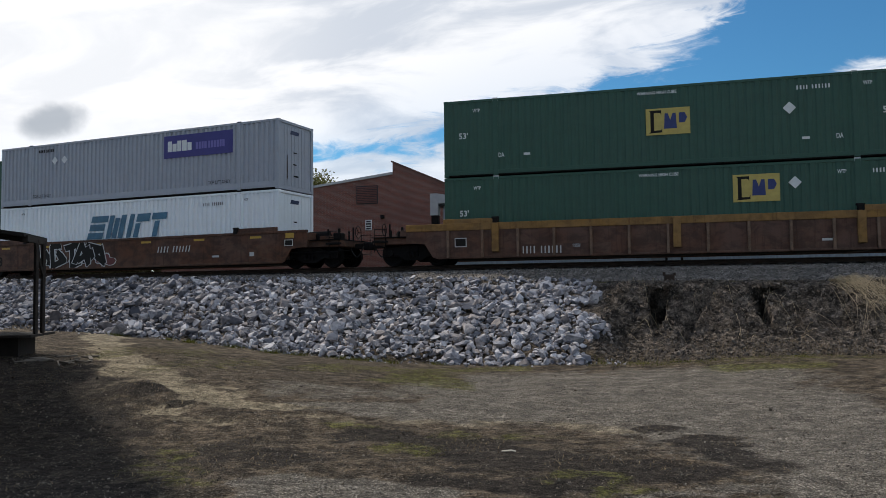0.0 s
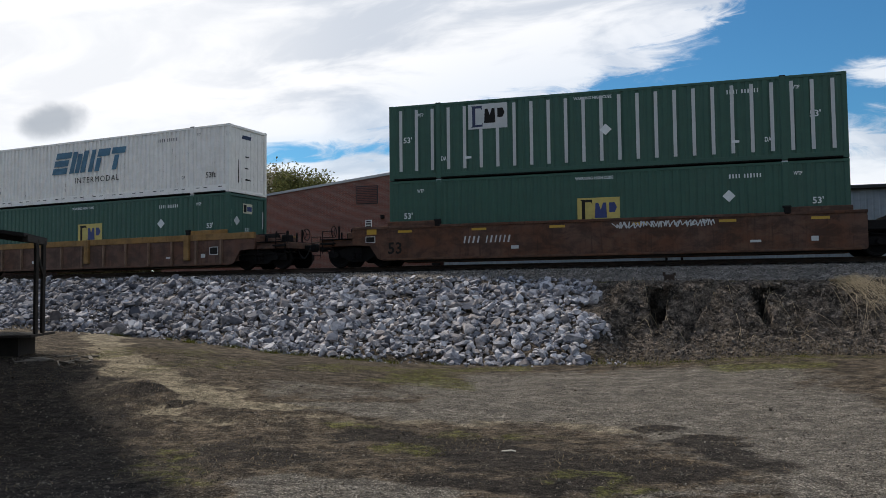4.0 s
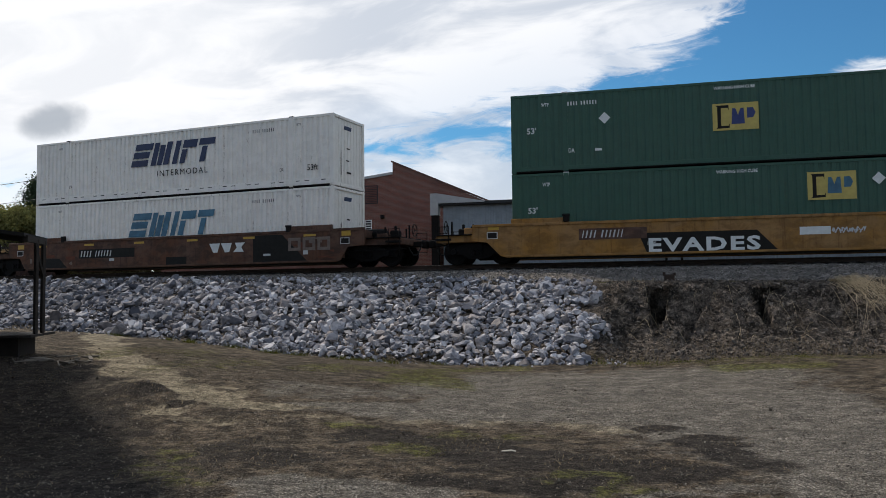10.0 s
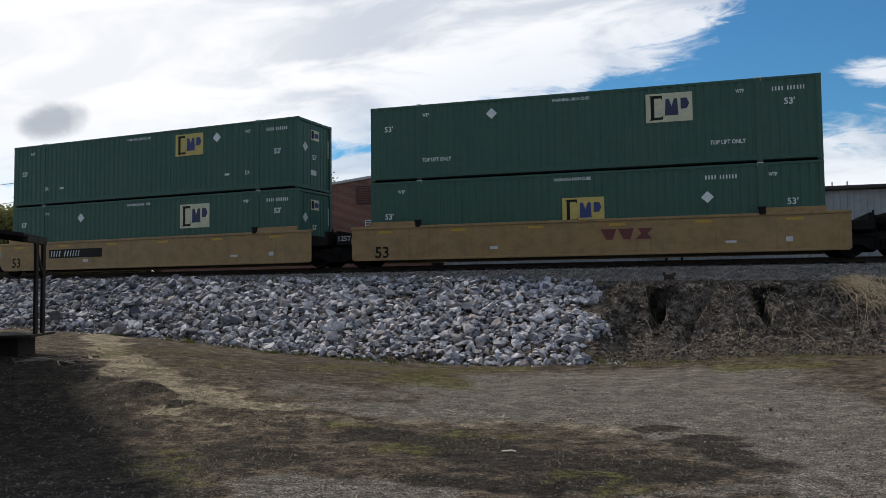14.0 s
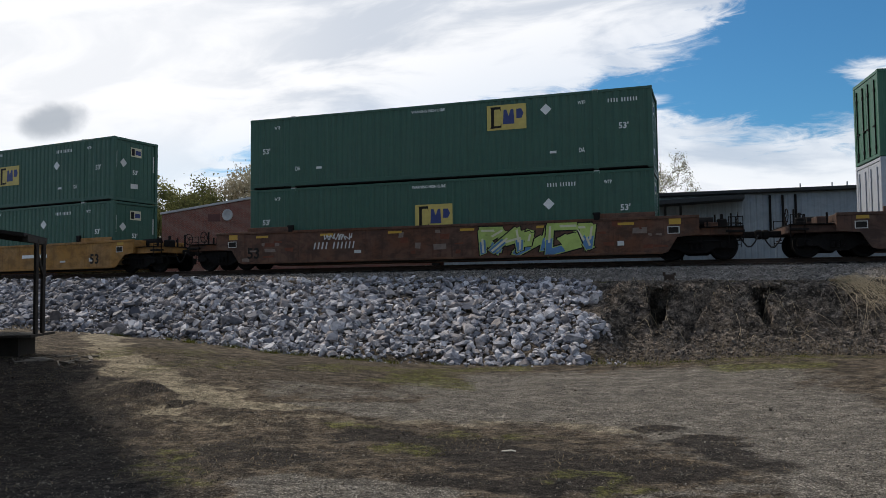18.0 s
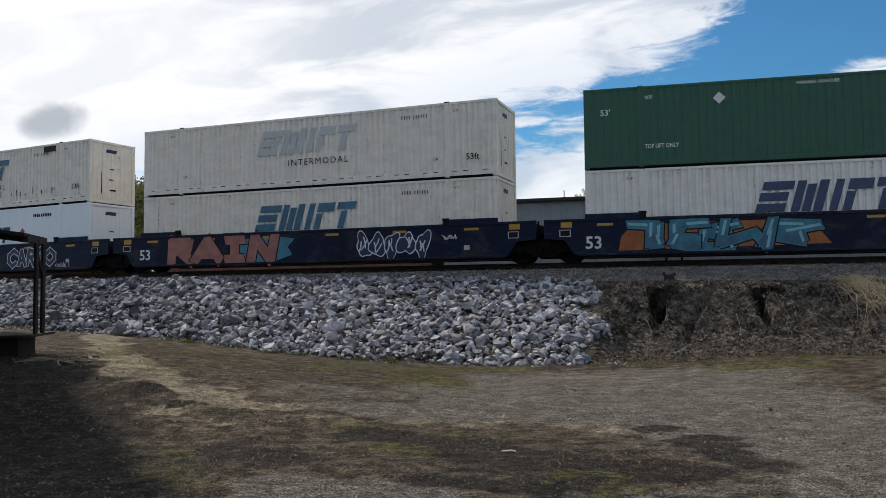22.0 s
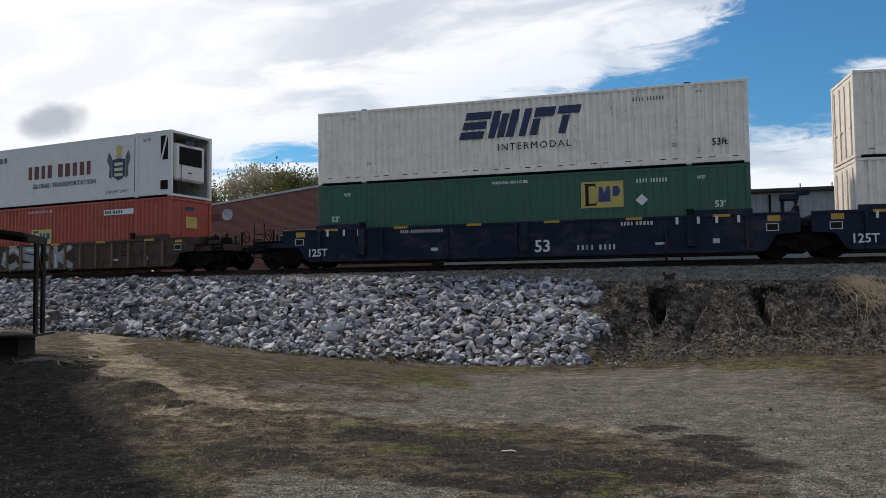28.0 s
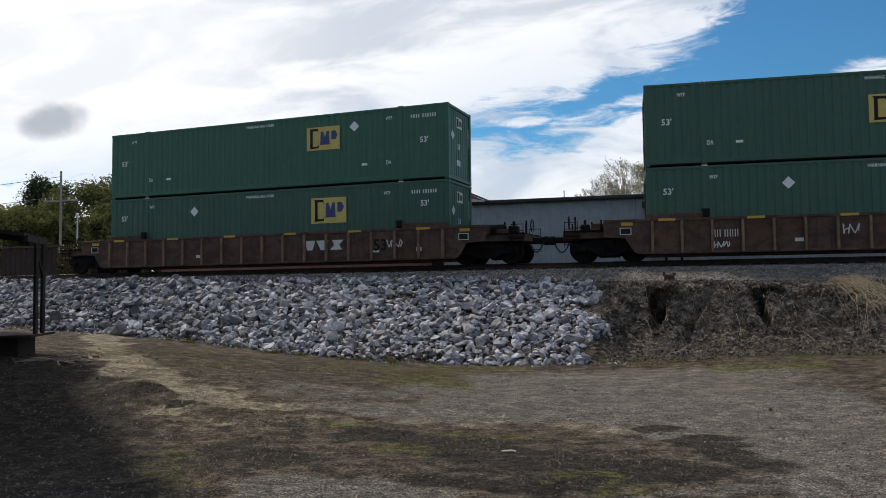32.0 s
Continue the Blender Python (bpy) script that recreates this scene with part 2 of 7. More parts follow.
def terrain(x, y):
    """Height of the ground, one sheet for the lot, the bank and the land behind."""
    s, n = track_coords(x, y)
    g = lot_height(x, y)
    top = np.interp(s, [-60, -28, -16, -7.5, -2.6, 6, 60], [2.62, 2.55, 2.4, 2.24, 2.13, 2.03, 2.0])
    rip = smooth(RIP_END + 0.5, RIP_END - 0.5, s)
    lin = np.clip((n + 8.5) / 4.9, 0, 1)
    toe = -7.0 + (value_noise(s, s * 0, 2.1, 8) - 0.5) * 0.7
    steep = 0.16 * np.clip((n + 8.3) / 1.9, 0, 1) + 0.84 * smooth(toe + 0.3, -4.3 + (value_noise(s, s * 0 + 9, 1.3, 9) - 0.5) * 0.5, n)
    lump = (value_noise(x, y, 0.9, 11) - 0.5) * 0.34 + (value_noise(x, y, 0.33, 12) - 0.5) * 0.16
    steep = steep + lump * smooth(-8.2, -7, n) * smooth(-3.7, -4.4, n) * 0.45
    f = rip * lin + (1 - rip) * steep
    # two washed-out hollows under the lip of the bare bank, and a slanting crease between them
    for way, wide, floor in (([-0.5, -0.45, -0.38, -0.36], [0.10, 0.15, 0.26, 0.27], 0.30), ([2.58, 2.52, 2.38, 2.72], [0.08, 0.12, 0.13, 0.17], 0.30)):
        mid = np.interp(n, [-5.9, -5.6, -5.0, -4.5], way) + (value_noise(s, n, 0.25, 76) - 0.5) * 0.12
        w = np.interp(n, [-5.9, -5.6, -5.0, -4.5], wide)
        pit = smooth(1.25, 0.85, np.abs(s - mid) / w) * smooth(-6.1, -5.8, n) * smooth(-4.28, -4.40, n)
        f = f * (1 - pit) + np.minimum(f, floor) * pit
    crease = np.abs(s - np.interp(n, [-6.6, -5.6, -4.5], [0.25, 0.55, 1.5]) - (value_noise(s, n, 0.4, 77) - 0.5) * 0.3)
    f = f - 0.13 * (1 - rip) * smooth(0.22, 0.04, crease) * smooth(-6.9, -6.2, n) * smooth(-4.2, -4.6, n)
    z = g * (1 - f) + top * f
    z = np.where(n > -3.6, top + (2.63 - top) * np.clip((n + 3.6) / 1.5, 0, 1), z)
    z = np.where(n > 2.1, 2.63 - 0.25 * smooth(2.1, 3.8, n), z)
    far = smooth(90, 400, np.hypot(x, y))
    return np.where(n > 2.1, z * (1 - far) + 1.2 * far, z)


# ---- materials ----
def material(name):
    m = bpy.data.materials.new(name)
    m.use_nodes = True
    n = Nodes(m.node_tree)
    n.co = n.add("ShaderNodeTexCoord").outputs["Object"]
    return m, n


def finish(n, color, rough, bump=None, strength=0.3, dist=0.02, metal=0.0, spec=0.5):
    b = n.add("ShaderNodeBsdfPrincipled", Base_Color=color, Roughness=rough, Metallic=metal)
    b.inputs["Specular IOR Level"].default_value = spec
    if bump is not None:
        n.feed(b, "Normal", n.add("ShaderNodeBump", Strength=strength, Distance=dist, Height=bump))
    n.add("ShaderNodeOutputMaterial", Surface=b)


def paint(name, rgb, grime=0.35, rust=0.2, rough=0.5, dirt=(0.09, 0.075, 0.06), fade=0.15, spec=0.35):
    """Weathered paint on steel: faded in patches, streaked downwards, rusted in spots."""
    m, n = material(name)
    rnd = n.add("ShaderNodeObjectInfo").outputs["Random"]
    co = n.add("ShaderNodeVectorMath", {"operation": "ADD"}, i0=n.co, i1=n.add("ShaderNodeCombineXYZ", X=n.math("MULTIPLY", rnd, 37.0), Y=0.0, Z=0.0)).outputs[0]
    patch = n.noise(co, 0.55, 6.0, 0.65)
    mottle = n.noise(n.scaled(co, (1.0, 1.0, 1.6), (3.0, 0.0, 7.0)), 1.3, 9.0, 0.72, 0.4)
    streak = n.noise(n.scaled(co, (6.0, 6.0, 0.35)), 1.5, 6.0, 0.65)
    speck = n.noise(co, 9.0, 8.0, 0.7)
    c = n.mix(n.math("MULTIPLY", n.ramp(patch, 0.40, 0.62), fade), rgb, tuple(0.6 * v + 0.4 * max(rgb) for v in rgb))
    if grime > 0.4:      # dust settled in pale clouds, soot in dark ones
        dust = n.noise(n.scaled(co, (0.7, 1.0, 1.3), (11.0, 0.0, 2.0)), 1.1, 8.0, 0.7, 0.6)
        c = n.mix(n.math("MULTIPLY", n.ramp(dust, 0.47, 0.62), 0.4), c, tuple(0.45 * v + 0.55 * w for v, w in zip(rgb, (0.15, 0.115, 0.09))))
    c = n.mix(n.math("MULTIPLY", n.ramp(mottle, 0.42, 0.60), grime), c, dirt)
    c = n.mix(n.math("MULTIPLY", n.ramp(streak, 0.50, 0.74), grime), c, dirt)
    spot = n.math("MULTIPLY", n.ramp(n.math("ADD", n.math("MULTIPLY", speck, 0.55), n.math("MULTIPLY", streak, 0.5)), 0.60, 0.68), rust)
    c = n.mix(spot, c, (0.11, 0.045, 0.022))
    r = n.math("ADD", n.math("MULTIPLY", streak, 0.25), rough - 0.12)
    finish(n, c, r, n.math("ADD", n.math("MULTIPLY", patch, 0.6), n.math("MULTIPLY", speck, 0.15)), 0.25, 0.012, 0.0, spec)
    return m


def plain(name, rgb, rough=0.6, vary=0.25, scale=14.0, metal=0.0, bump=0.15, spec=0.35):
    """A matt stuff with grain at two scales."""
    m, n = material(name)
    a, b = n.noise(n.co, scale, 6.0, 0.65), n.noise(n.co, scale * 0.12, 4.0, 0.5)
    f = n.math("ADD", n.math("MULTIPLY", a, 0.6), n.math("MULTIPLY", b, 0.4))
    c = n.mix(n.ramp(f, 0.25, 0.75), tuple(v * (1 - vary) for v in rgb), tuple(min(1, v * (1 + vary)) for v in rgb))
    finish(n, c, rough, a, bump, 0.01, metal, spec)
    return m


GREEN = paint("green_container_paint", (0.0295, 0.084, 0.057), 0.18, 0.08, 0.5, (0.017, 0.042, 0.032))
GREEN_B = paint("bright_green_container_paint", (0.027, 0.100, 0.060), 0.18, 0.06, 0.45, (0.016, 0.05, 0.034))
WHITE = paint("white_container_paint", (0.79, 0.748, 0.695), 0.14, 0.45, 0.5, (0.30, 0.27, 0.22))
WHITE_N = paint("fresh_white_container_paint", (0.74, 0.775, 0.80), 0.06, 0.10, 0.4, (0.4, 0.4, 0.38))
GREYED = paint("greyed_white_container_paint", (0.60, 0.575, 0.55), 0.12, 0.10, 0.45, (0.3, 0.3, 0.3))
CREAM = paint("yellowed_white_container_paint", (0.80, 0.735, 0.645), 0.16, 0.6, 0.55, (0.28, 0.23, 0.17))
GREY = paint("grey_container_paint", (0.325, 0.345, 0.39), 0.12, 0.12, 0.5, (0.2, 0.2, 0.2))
ORANGE = paint("orange_container_paint", (0.36, 0.066, 0.036), 0.3, 0.2, 0.5, (0.16, 0.03, 0.015), 0.1)
BROWN = paint("brown_car_paint", (0.112, 0.050, 0.029), 0.65, 0.6, 0.7, (0.036, 0.025, 0.020), 0.5, spec=0.12)
BROWN_D = paint("dark_brown_car_paint", (0.122, 0.062, 0.043), 0.55, 0.5, 0.75, (0.038, 0.027, 0.022), 0.4, spec=0.12)
BROWN_R = paint("sooty_brown_car_paint", (0.086, 0.048, 0.036), 0.6, 0.45, 0.75, (0.027, 0.020, 0.018), 0.4, spec=0.12)
YELLOW = paint("yellow_car_paint", (0.30, 0.150, 0.038), 0.5, 0.5, 0.65, (0.10, 0.052, 0.018), 0.3, spec=0.12)
YELLOW_B = paint("clean_yellow_car_paint", (0.275, 0.170, 0.066), 0.38, 0.2, 0.55, (0.13, 0.082, 0.040))
NAVY = paint("navy_car_paint", (0.008, 0.013, 0.040), 0.5, 0.15, 0.55, (0.012, 0.011, 0.012), spec=0.12)
FECB = paint("dark_blue_car_paint", (0.009, 0.0165, 0.036), 0.45, 0.1, 0.5, (0.010, 0.011, 0.014), spec=0.12)
BAND = paint("mustard_band_paint", (0.26, 0.143, 0.045), 0.45, 0.55, 0.65, (0.08, 0.046, 0.02), spec=0.12)
RIBTAN = paint("worn_tan_rib_paint", (0.19, 0.118, 0.078), 0.45, 0.5, 0.75, (0.06, 0.042, 0.032), 0.3, spec=0.12)
STEEL = plain("dark_steel", (0.009, 0.0078, 0.0075), 0.8, 0.4, 9.0, spec=0.12)
RUSTY = plain("rusty_rail_side", (0.040, 0.025, 0.018), 0.85, 0.4, 20.0)
SHINE = plain("polished_rail_head", (0.35, 0.34, 0.33), 0.3, 0.15, 30.0, 1.0)
RUBBER = plain("black_rubber", (0.015, 0.015, 0.015), 0.7, 0.3)
M_WHITE = plain("white_decal", (0.62, 0.63, 0.62), 0.5, 0.12, 6.0)
M_BLACK = plain("black_decal", (0.015, 0.0135, 0.012), 0.6, 0.3, 6.0, spec=0.12)
M_YELLOW = plain("yellow_decal", (0.46, 0.36, 0.10), 0.5, 0.16, 5.0)
M_CREAM = plain("faded_cream_decal", (0.50, 0.47, 0.33), 0.5, 0.16, 5.0)
M_BLUE = plain("blue_decal", (0.028, 0.042, 0.145), 0.5, 0.2, 6.0)
M_NAVY = plain("navy_decal", (0.022, 0.03, 0.075), 0.5, 0.25, 6.0)
M_FADED = plain("faded_teal_blue_decal", (0.048, 0.128, 0.195), 0.5, 0.35, 3.0)
M_GHOST = plain("faded_grey_decal", (0.47, 0.47, 0.46), 0.5, 0.12, 4.0)
M_PURPLE = plain("purple_panel_decal", (0.035, 0.03, 0.17), 0.45, 0.12, 5.0)
M_LILAC = plain("lilac_decal", (0.14, 0.12, 0.36), 0.45, 0.12, 5.0)
M_REFLECT = plain("yellow_reflector", (0.42, 0.25, 0.03), 0.4, 0.15, 20.0)
M_SILVER = plain("silver_spray_paint", (0.24, 0.235, 0.235), 0.4, 0.25, 3.0)
M_TEAL = plain("teal_spray_paint", (0.045, 0.17, 0.24), 0.5, 0.45, 2.5)
M_COBALT = plain("blue_spray_paint", (0.03, 0.07, 0.26), 0.5, 0.4, 2.0)
M_PINK = plain("salmon_spray_paint", (0.33, 0.135, 0.105), 0.5, 0.4, 2.5)
M_DUSK = plain("dusky_blue_spray_paint", (0.035, 0.048, 0.10), 0.6, 0.4, 2.5)
M_AQUA = plain("pale_aqua_spray_paint", (0.20, 0.42, 0.46), 0.5, 0.3, 2.5)
M_STEELB = plain("steel_blue_spray_paint", (0.07, 0.16, 0.30), 0.5, 0.3, 2.5)
M_LIME = plain("yellow_green_spray_paint", (0.30, 0.38, 0.10), 0.5, 0.35, 2.5)
M_RUSTO = plain("burnt_orange_spray_paint", (0.30, 0.10, 0.03), 0.6, 0.4, 2.5)
M_SKYB = plain("bright_blue_touch_up_paint", (0.010, 0.034, 0.13), 0.5, 0.2, 2.0)
M_MAROON = plain("maroon_decal", (0.115, 0.026, 0.026), 0.5, 0.2, 4.0)
M_INK = plain("faded_black_ink", (0.10, 0.10, 0.105), 0.6, 0.3, 6.0)
M_SLATE = plain("slate_blue_decal", (0.045, 0.062, 0.125), 0.5, 0.25, 5.0)
PRIMER = plain("pale_primer_patch", (0.17, 0.135, 0.115), 0.8, 0.3, 5.0, spec=0.12)
M_RED = plain("red_decal", (0.45, 0.04, 0.03), 0.5, 0.15, 4.0)


# ---- mesh writing ----
class Geo:
    """Collects vertices and faces for one mesh."""

    def __init__(self):
        self.v, self.f = [], []

    def quad(self, *pts):
        i = len(self.v)
        self.v += [tuple(p) for p in pts]
        self.f.append(tuple(range(i, i + len(pts))))
        return self

    def box(self, x0, x1, y0, y1, z0, z1, c=0.0):
        """A box; c cuts its twelve edges."""
        i = len(self.v)
        if c <= 0:
            self.v += [(x, y, z) for x in (x0, x1) for y in (y0, y1) for z in (z0, z1)]
            self.f += [tuple(i + k for k in q) for q in ((0, 1, 3, 2), (4, 6, 7, 5), (0, 4, 5, 1), (2, 3, 7, 6), (0, 2, 6, 4), (1, 5, 7, 3))]
            return self
        lo, hi = (x0, y0, z0), (x1, y1, z1)
        idx = {}
        for sx_ in (0, 1):
            for sy_ in (0, 1):
                for sz_ in (0, 1):
                    s_ = (sx_, sy_, sz_)
                    for ax in range(3):
                        p = [(hi[k] if s_[k] else lo[k]) + (0 if k == ax else (-c if s_[k] else c)) for k in range(3)]
                        idx[s_, ax] = len(self.v)
                        self.v.append(tuple(p))
        g = lambda s_, ax: idx[tuple(s_), ax]
        for ax in range(3):
            b, d = (ax + 1) % 3, (ax + 2) % 3
            for side_ in (0, 1):
                loop = []
                for u, w in ((0, 0), (1, 0), (1, 1), (0, 1)):
                    s_ = [0, 0, 0]
                    s_[ax], s_[b], s_[d] = side_, u, w
                    loop.append(g(s_, ax))
                self.f.append(tuple(loop if side_ else loop[::-1]))
            for u in (0, 1):
                for w in (0, 1):
                    s0, s1 = [0, 0, 0], [0, 0, 0]
                    s0[b], s0[d], s1[b], s1[d] = u, w, u, w
                    s1[ax] = 1
                    q = (g(s0, b), g(s1, b), g(s1, d), g(s0, d))
                    self.f.append(q if u == w else q[::-1])
        for sx_ in (0, 1):
            for sy_ in (0, 1):
                for sz_ in (0, 1):
                    s_ = (sx_, sy_, sz_)
                    q = (idx[s_, 0], idx[s_, 1], idx[s_, 2])
                    self.f.append(q if (sx_ + sy_ + sz_) % 2 else q[::-1])
        return self

    def prism(self, pts, y0, y1):
        """A plate with the outline pts (x, z), from y0 to y1."""
        i, k = len(self.v), len(pts)
        self.v += [(x, y0, z) for x, z in pts] + [(x, y1, z) for x, z in pts]
        self.f.append(tuple(range(i, i + k)))
        self.f.append(tuple(range(i + 2 * k - 1, i + k - 1, -1)))
        for a in range(k):
            b = (a + 1) % k
            self.f.append((i + b, i + a, i + k + a, i + k + b))
        return self

    def tube(self, p, q, r0, r1=None, k=10, caps=True):
        """A round bar from p to q."""
        r1 = r0 if r1 is None else r1
        p, q = Vector(p), Vector(q)
        d = (q - p).normalized()
        a = d.orthogonal().normalized()
        b = d.cross(a)
        i = len(self.v)
        for c, r in ((p, r0), (q, r1)):
            self.v += [tuple(c + (a * math.cos(t) + b * math.sin(t)) * r) for t in (2 * math.pi * j / k for j in range(k))]
        for j in range(k):
            m_ = (j + 1) % k
            self.f.append((i + j, i + m_, i + k + m_, i + k + j))
        if caps:
            self.f += [tuple(range(i + k - 1, i - 1, -1)), tuple(range(i + k, i + 2 * k))]
        return self

    def lathe(self, prof, k=20):
        """A turned body about the y axis from (radius, y) pairs."""
        i = len(self.v)
        for r, y in prof:
            self.v += [(r * math.cos(t), y, r * math.sin(t)) for t in (2 * math.pi * j / k for j in range(k))]
        for a in range(len(prof) - 1):
            for j in range(k):
                m_ = (j + 1) % k
                self.f.append((i + a * k + j, i + a * k + k + j, i + a * k + k + m_, i + a * k + m_))
        return self

    def mesh(self, name, mat, smooth_faces=False):
        me = bpy.data.meshes.new(name)
        me.from_pydata(self.v, [], self.f)
        me.materials.append(mat)
        if smooth_faces:
            me.shade_smooth()
        return me


def fast_mesh(name, verts, faces, mat):
    """A mesh from arrays: verts (n, 3), faces (m, 3 or 4)."""
    me = bpy.data.meshes.new(name)
    k = faces.shape[1]
    me.vertices.add(len(verts)), me.loops.add(faces.size), me.polygons.add(len(faces))
    me.vertices.foreach_set("co", np.ascontiguousarray(verts, dtype=np.float32).ravel())
    me.loops.foreach_set("vertex_index", np.ascontiguousarray(faces, dtype=np.int32).ravel())
    me.polygons.foreach_set("loop_start", np.arange(0, faces.size, k, dtype=np.int32))
    me.update(calc_edges=True)
    me.materials.append(mat)
    me.shade_flat()
    return me


def part(name, data, parent, label="", at=None):
    ob = new(name, data)
    ob.parent = parent
    if at is not None:
        ob.matrix_local = at if isinstance(at, Matrix) else Matrix.Translation(at)
    return tagged(ob, label)


CACHE = {}


def shared(key, make):
    if key not in CACHE:
        CACHE[key] = make()
    return CACHE[key]


def empty(name, label, category, group="", kind="", at=None):
    ob = new(name)
    if at is not None:
        ob.matrix_world = at
    return tagged(ob, label, category, group, kind)


def words(text, height, mat, bold=0.0, slant=0.0, space=1.0):
    """Flat lettering in the built-in font, facing -y, its lower left at the origin, as a mesh."""
    def make():
        cu = bpy.data.curves.new("lettering", "FONT")
        cu.body, cu.size, cu.offset, cu.shear, cu.space_character = text, height * 1.38, bold, slant, space
        cu.fill_mode, cu.resolution_u = "BOTH", 2
        ob = new("lettering", cu)
        bpy.context.view_layer.update()
        me = bpy.data.meshes.new_from_object(ob.evaluated_get(bpy.context.evaluated_depsgraph_get()))
        bpy.data.objects.remove(ob)
        bpy.data.curves.remove(cu)
        me.transform(Matrix.Rotation(radians(90), 4, "X"))
        me.materials.clear()
        me.materials.append(mat)
        return me
    return shared(("words", text, height, mat.name, bold, slant, space), make)


def bars(count, height, mat, seed=0, width=0.55, gap=0.28, lean=0.0):
    """A row of plain bars the size of letters that are not spelled out, with a wider gap after the fourth."""
    def make():
        rnd, g, x = random.Random(seed), Geo(), 0.0
        for i in range(count):
            w = height * width * rnd.uniform(0.75, 1.1)
            g.prism([(x, 0), (x + w, 0), (x + w + lean * height, height), (x + lean * height, height)], -0.002, 0.0)
            x += w + height * gap * (2.4 if i == 3 else 1.0)
        return g.mesh("bars", mat)
    return shared(("bars", count, height, mat.name, seed, width, gap, lean), make)


def plate(x0, x1, z0, z1, mat, deep=0.004):
    return shared(("plate", x0, x1, z0, z1, mat.name, deep), lambda: Geo().box(x0, x1, -deep, 0, z0, z1).mesh("plate", mat))


# ---- ground ----
def ground_material():
    m, n = material("lot_gravel_earth_and_grass")
    co = n.co

    def attr(name):
        a = n.add("ShaderNodeAttribute")
        a.attribute_name = name
        return a.outputs["Fac"]
    def rough_(scale, amp, seed):
        v = n.noise(n.scaled(co, (1.0, 1.0, 1.0), (seed, seed * 0.7, 0.0)), scale, 9.0, 0.72, 0.3)
        return n.math("MULTIPLY", n.math("SUBTRACT", v, 0.5), amp)
    w1, w2, w3 = rough_(1.6, 2.6, 0.0), rough_(4.5, 2.4, 5.0), rough_(2.4, 3.0, 11.0)
    both = n.math("ADD", w1, w2)
    both2 = n.math("ADD", w3, w2)
    vor = n.add("ShaderNodeTexVoronoi", Vector=co, Scale=46.0)
    cell, dist = vor.outputs["Color"], vor.outputs["Distance"]
    cellv = n.add("ShaderNodeSeparateColor", Color=cell).outputs[0]
    mid = n.noise(co, 2.6, 10.0, 0.78)
    mid2 = n.noise(co, 7.0, 8.0, 0.78)
    fine = n.noise(co, 55.0, 4.0, 0.7)
    # crushed stone, packed earth, pale sandy earth, black for damp earth and painted shade, moss and dead grass
    stone = n.mix(cellv, (0.102, 0.092, 0.078), (0.256, 0.233, 0.201))
    stone = n.mix(n.math("MULTIPLY", n.ramp(dist, 0.36, 0.66), 0.7), stone, (0.06, 0.053, 0.044))
    earth = n.mix(n.ramp(mid, 0.42, 0.60), (0.026, 0.0195, 0.0135), (0.116, 0.091, 0.064))
    earth = n.mix(n.math("MULTIPLY", n.ramp(cellv, 0.72, 0.95), 0.5), earth, (0.15, 0.135, 0.115))
    sand = n.mix(n.ramp(mid, 0.38, 0.60), (0.135, 0.114, 0.081), (0.262, 0.224, 0.160))
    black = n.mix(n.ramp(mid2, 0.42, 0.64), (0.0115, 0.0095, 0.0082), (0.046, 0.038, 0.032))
    moss = n.mix(n.ramp(mid2, 0.42, 0.6), (0.042, 0.040, 0.014), (0.125, 0.128, 0.032))
    bank = n.mix(n.ramp(mid, 0.42, 0.62), (0.020, 0.0165, 0.0135), (0.155, 0.128, 0.106))
    bal = n.mix(cellv, (0.062, 0.056, 0.051), (0.25, 0.228, 0.207))
    c = n.mix(n.ramp(n.math("ADD", attr("gravel"), n.math("MULTIPLY", both, 0.4)), 0.28, 0.62), earth, stone)
    c = n.mix(n.math("MULTIPLY", n.ramp(n.math("ADD", attr("sandy"), n.math("MULTIPLY", both2, 0.34)), 0.28, 0.62), 0.95), c, sand)
    c = n.mix(n.math("MULTIPLY", n.ramp(n.math("ADD", attr("damp_shade"), n.math("MULTIPLY", both, 0.45)), 0.25, 0.62), 0.95), c, black)
    c = n.mix(n.math("MULTIPLY", n.ramp(n.math("ADD", attr("moss"), n.math("MULTIPLY", both2, 0.7)), 0.38, 0.85), 0.75), c, moss)
    c = n.mix(n.ramp(n.math("ADD", attr("bank"), n.math("MULTIPLY", w2, 0.3)), 0.35, 0.65), c, bank)
    c = n.mix(n.ramp(n.math("ADD", attr("ballast"), n.math("MULTIPLY", w2, 0.25)), 0.35, 0.6), c, bal)
    grain = n.math("MULTIPLY", n.ramp(n.noise(co, 17.0, 8.0, 0.8), 0.4, 0.6, 0.72, 1.75), n.ramp(n.noise(co, 3.1, 9.0, 0.78), 0.42, 0.6, 0.72, 1.42))
    c = n.mix(1.0, c, n.add("ShaderNodeCombineColor", Red=grain, Green=grain, Blue=grain).outputs[0], "MULTIPLY")
    speck = n.ramp(n.noise(co, 62.0, 5.0, 0.7), 0.40, 0.62, 0.62, 1.5)
    c = n.mix(1.0, c, n.add("ShaderNodeCombineColor", Red=speck, Green=speck, Blue=speck).outputs[0], "MULTIPLY")
    h = n.math("ADD", n.math("MULTIPLY", n.math("SUBTRACT", 1.0, dist), 0.4), n.math("ADD", n.math("MULTIPLY", fine, 0.35), n.math("MULTIPLY", mid, 1.0)))
    finish(n, c, 0.95, h, 1.0, 0.09, 0.0, 0.15)
    return m


GROUND = ground_material()


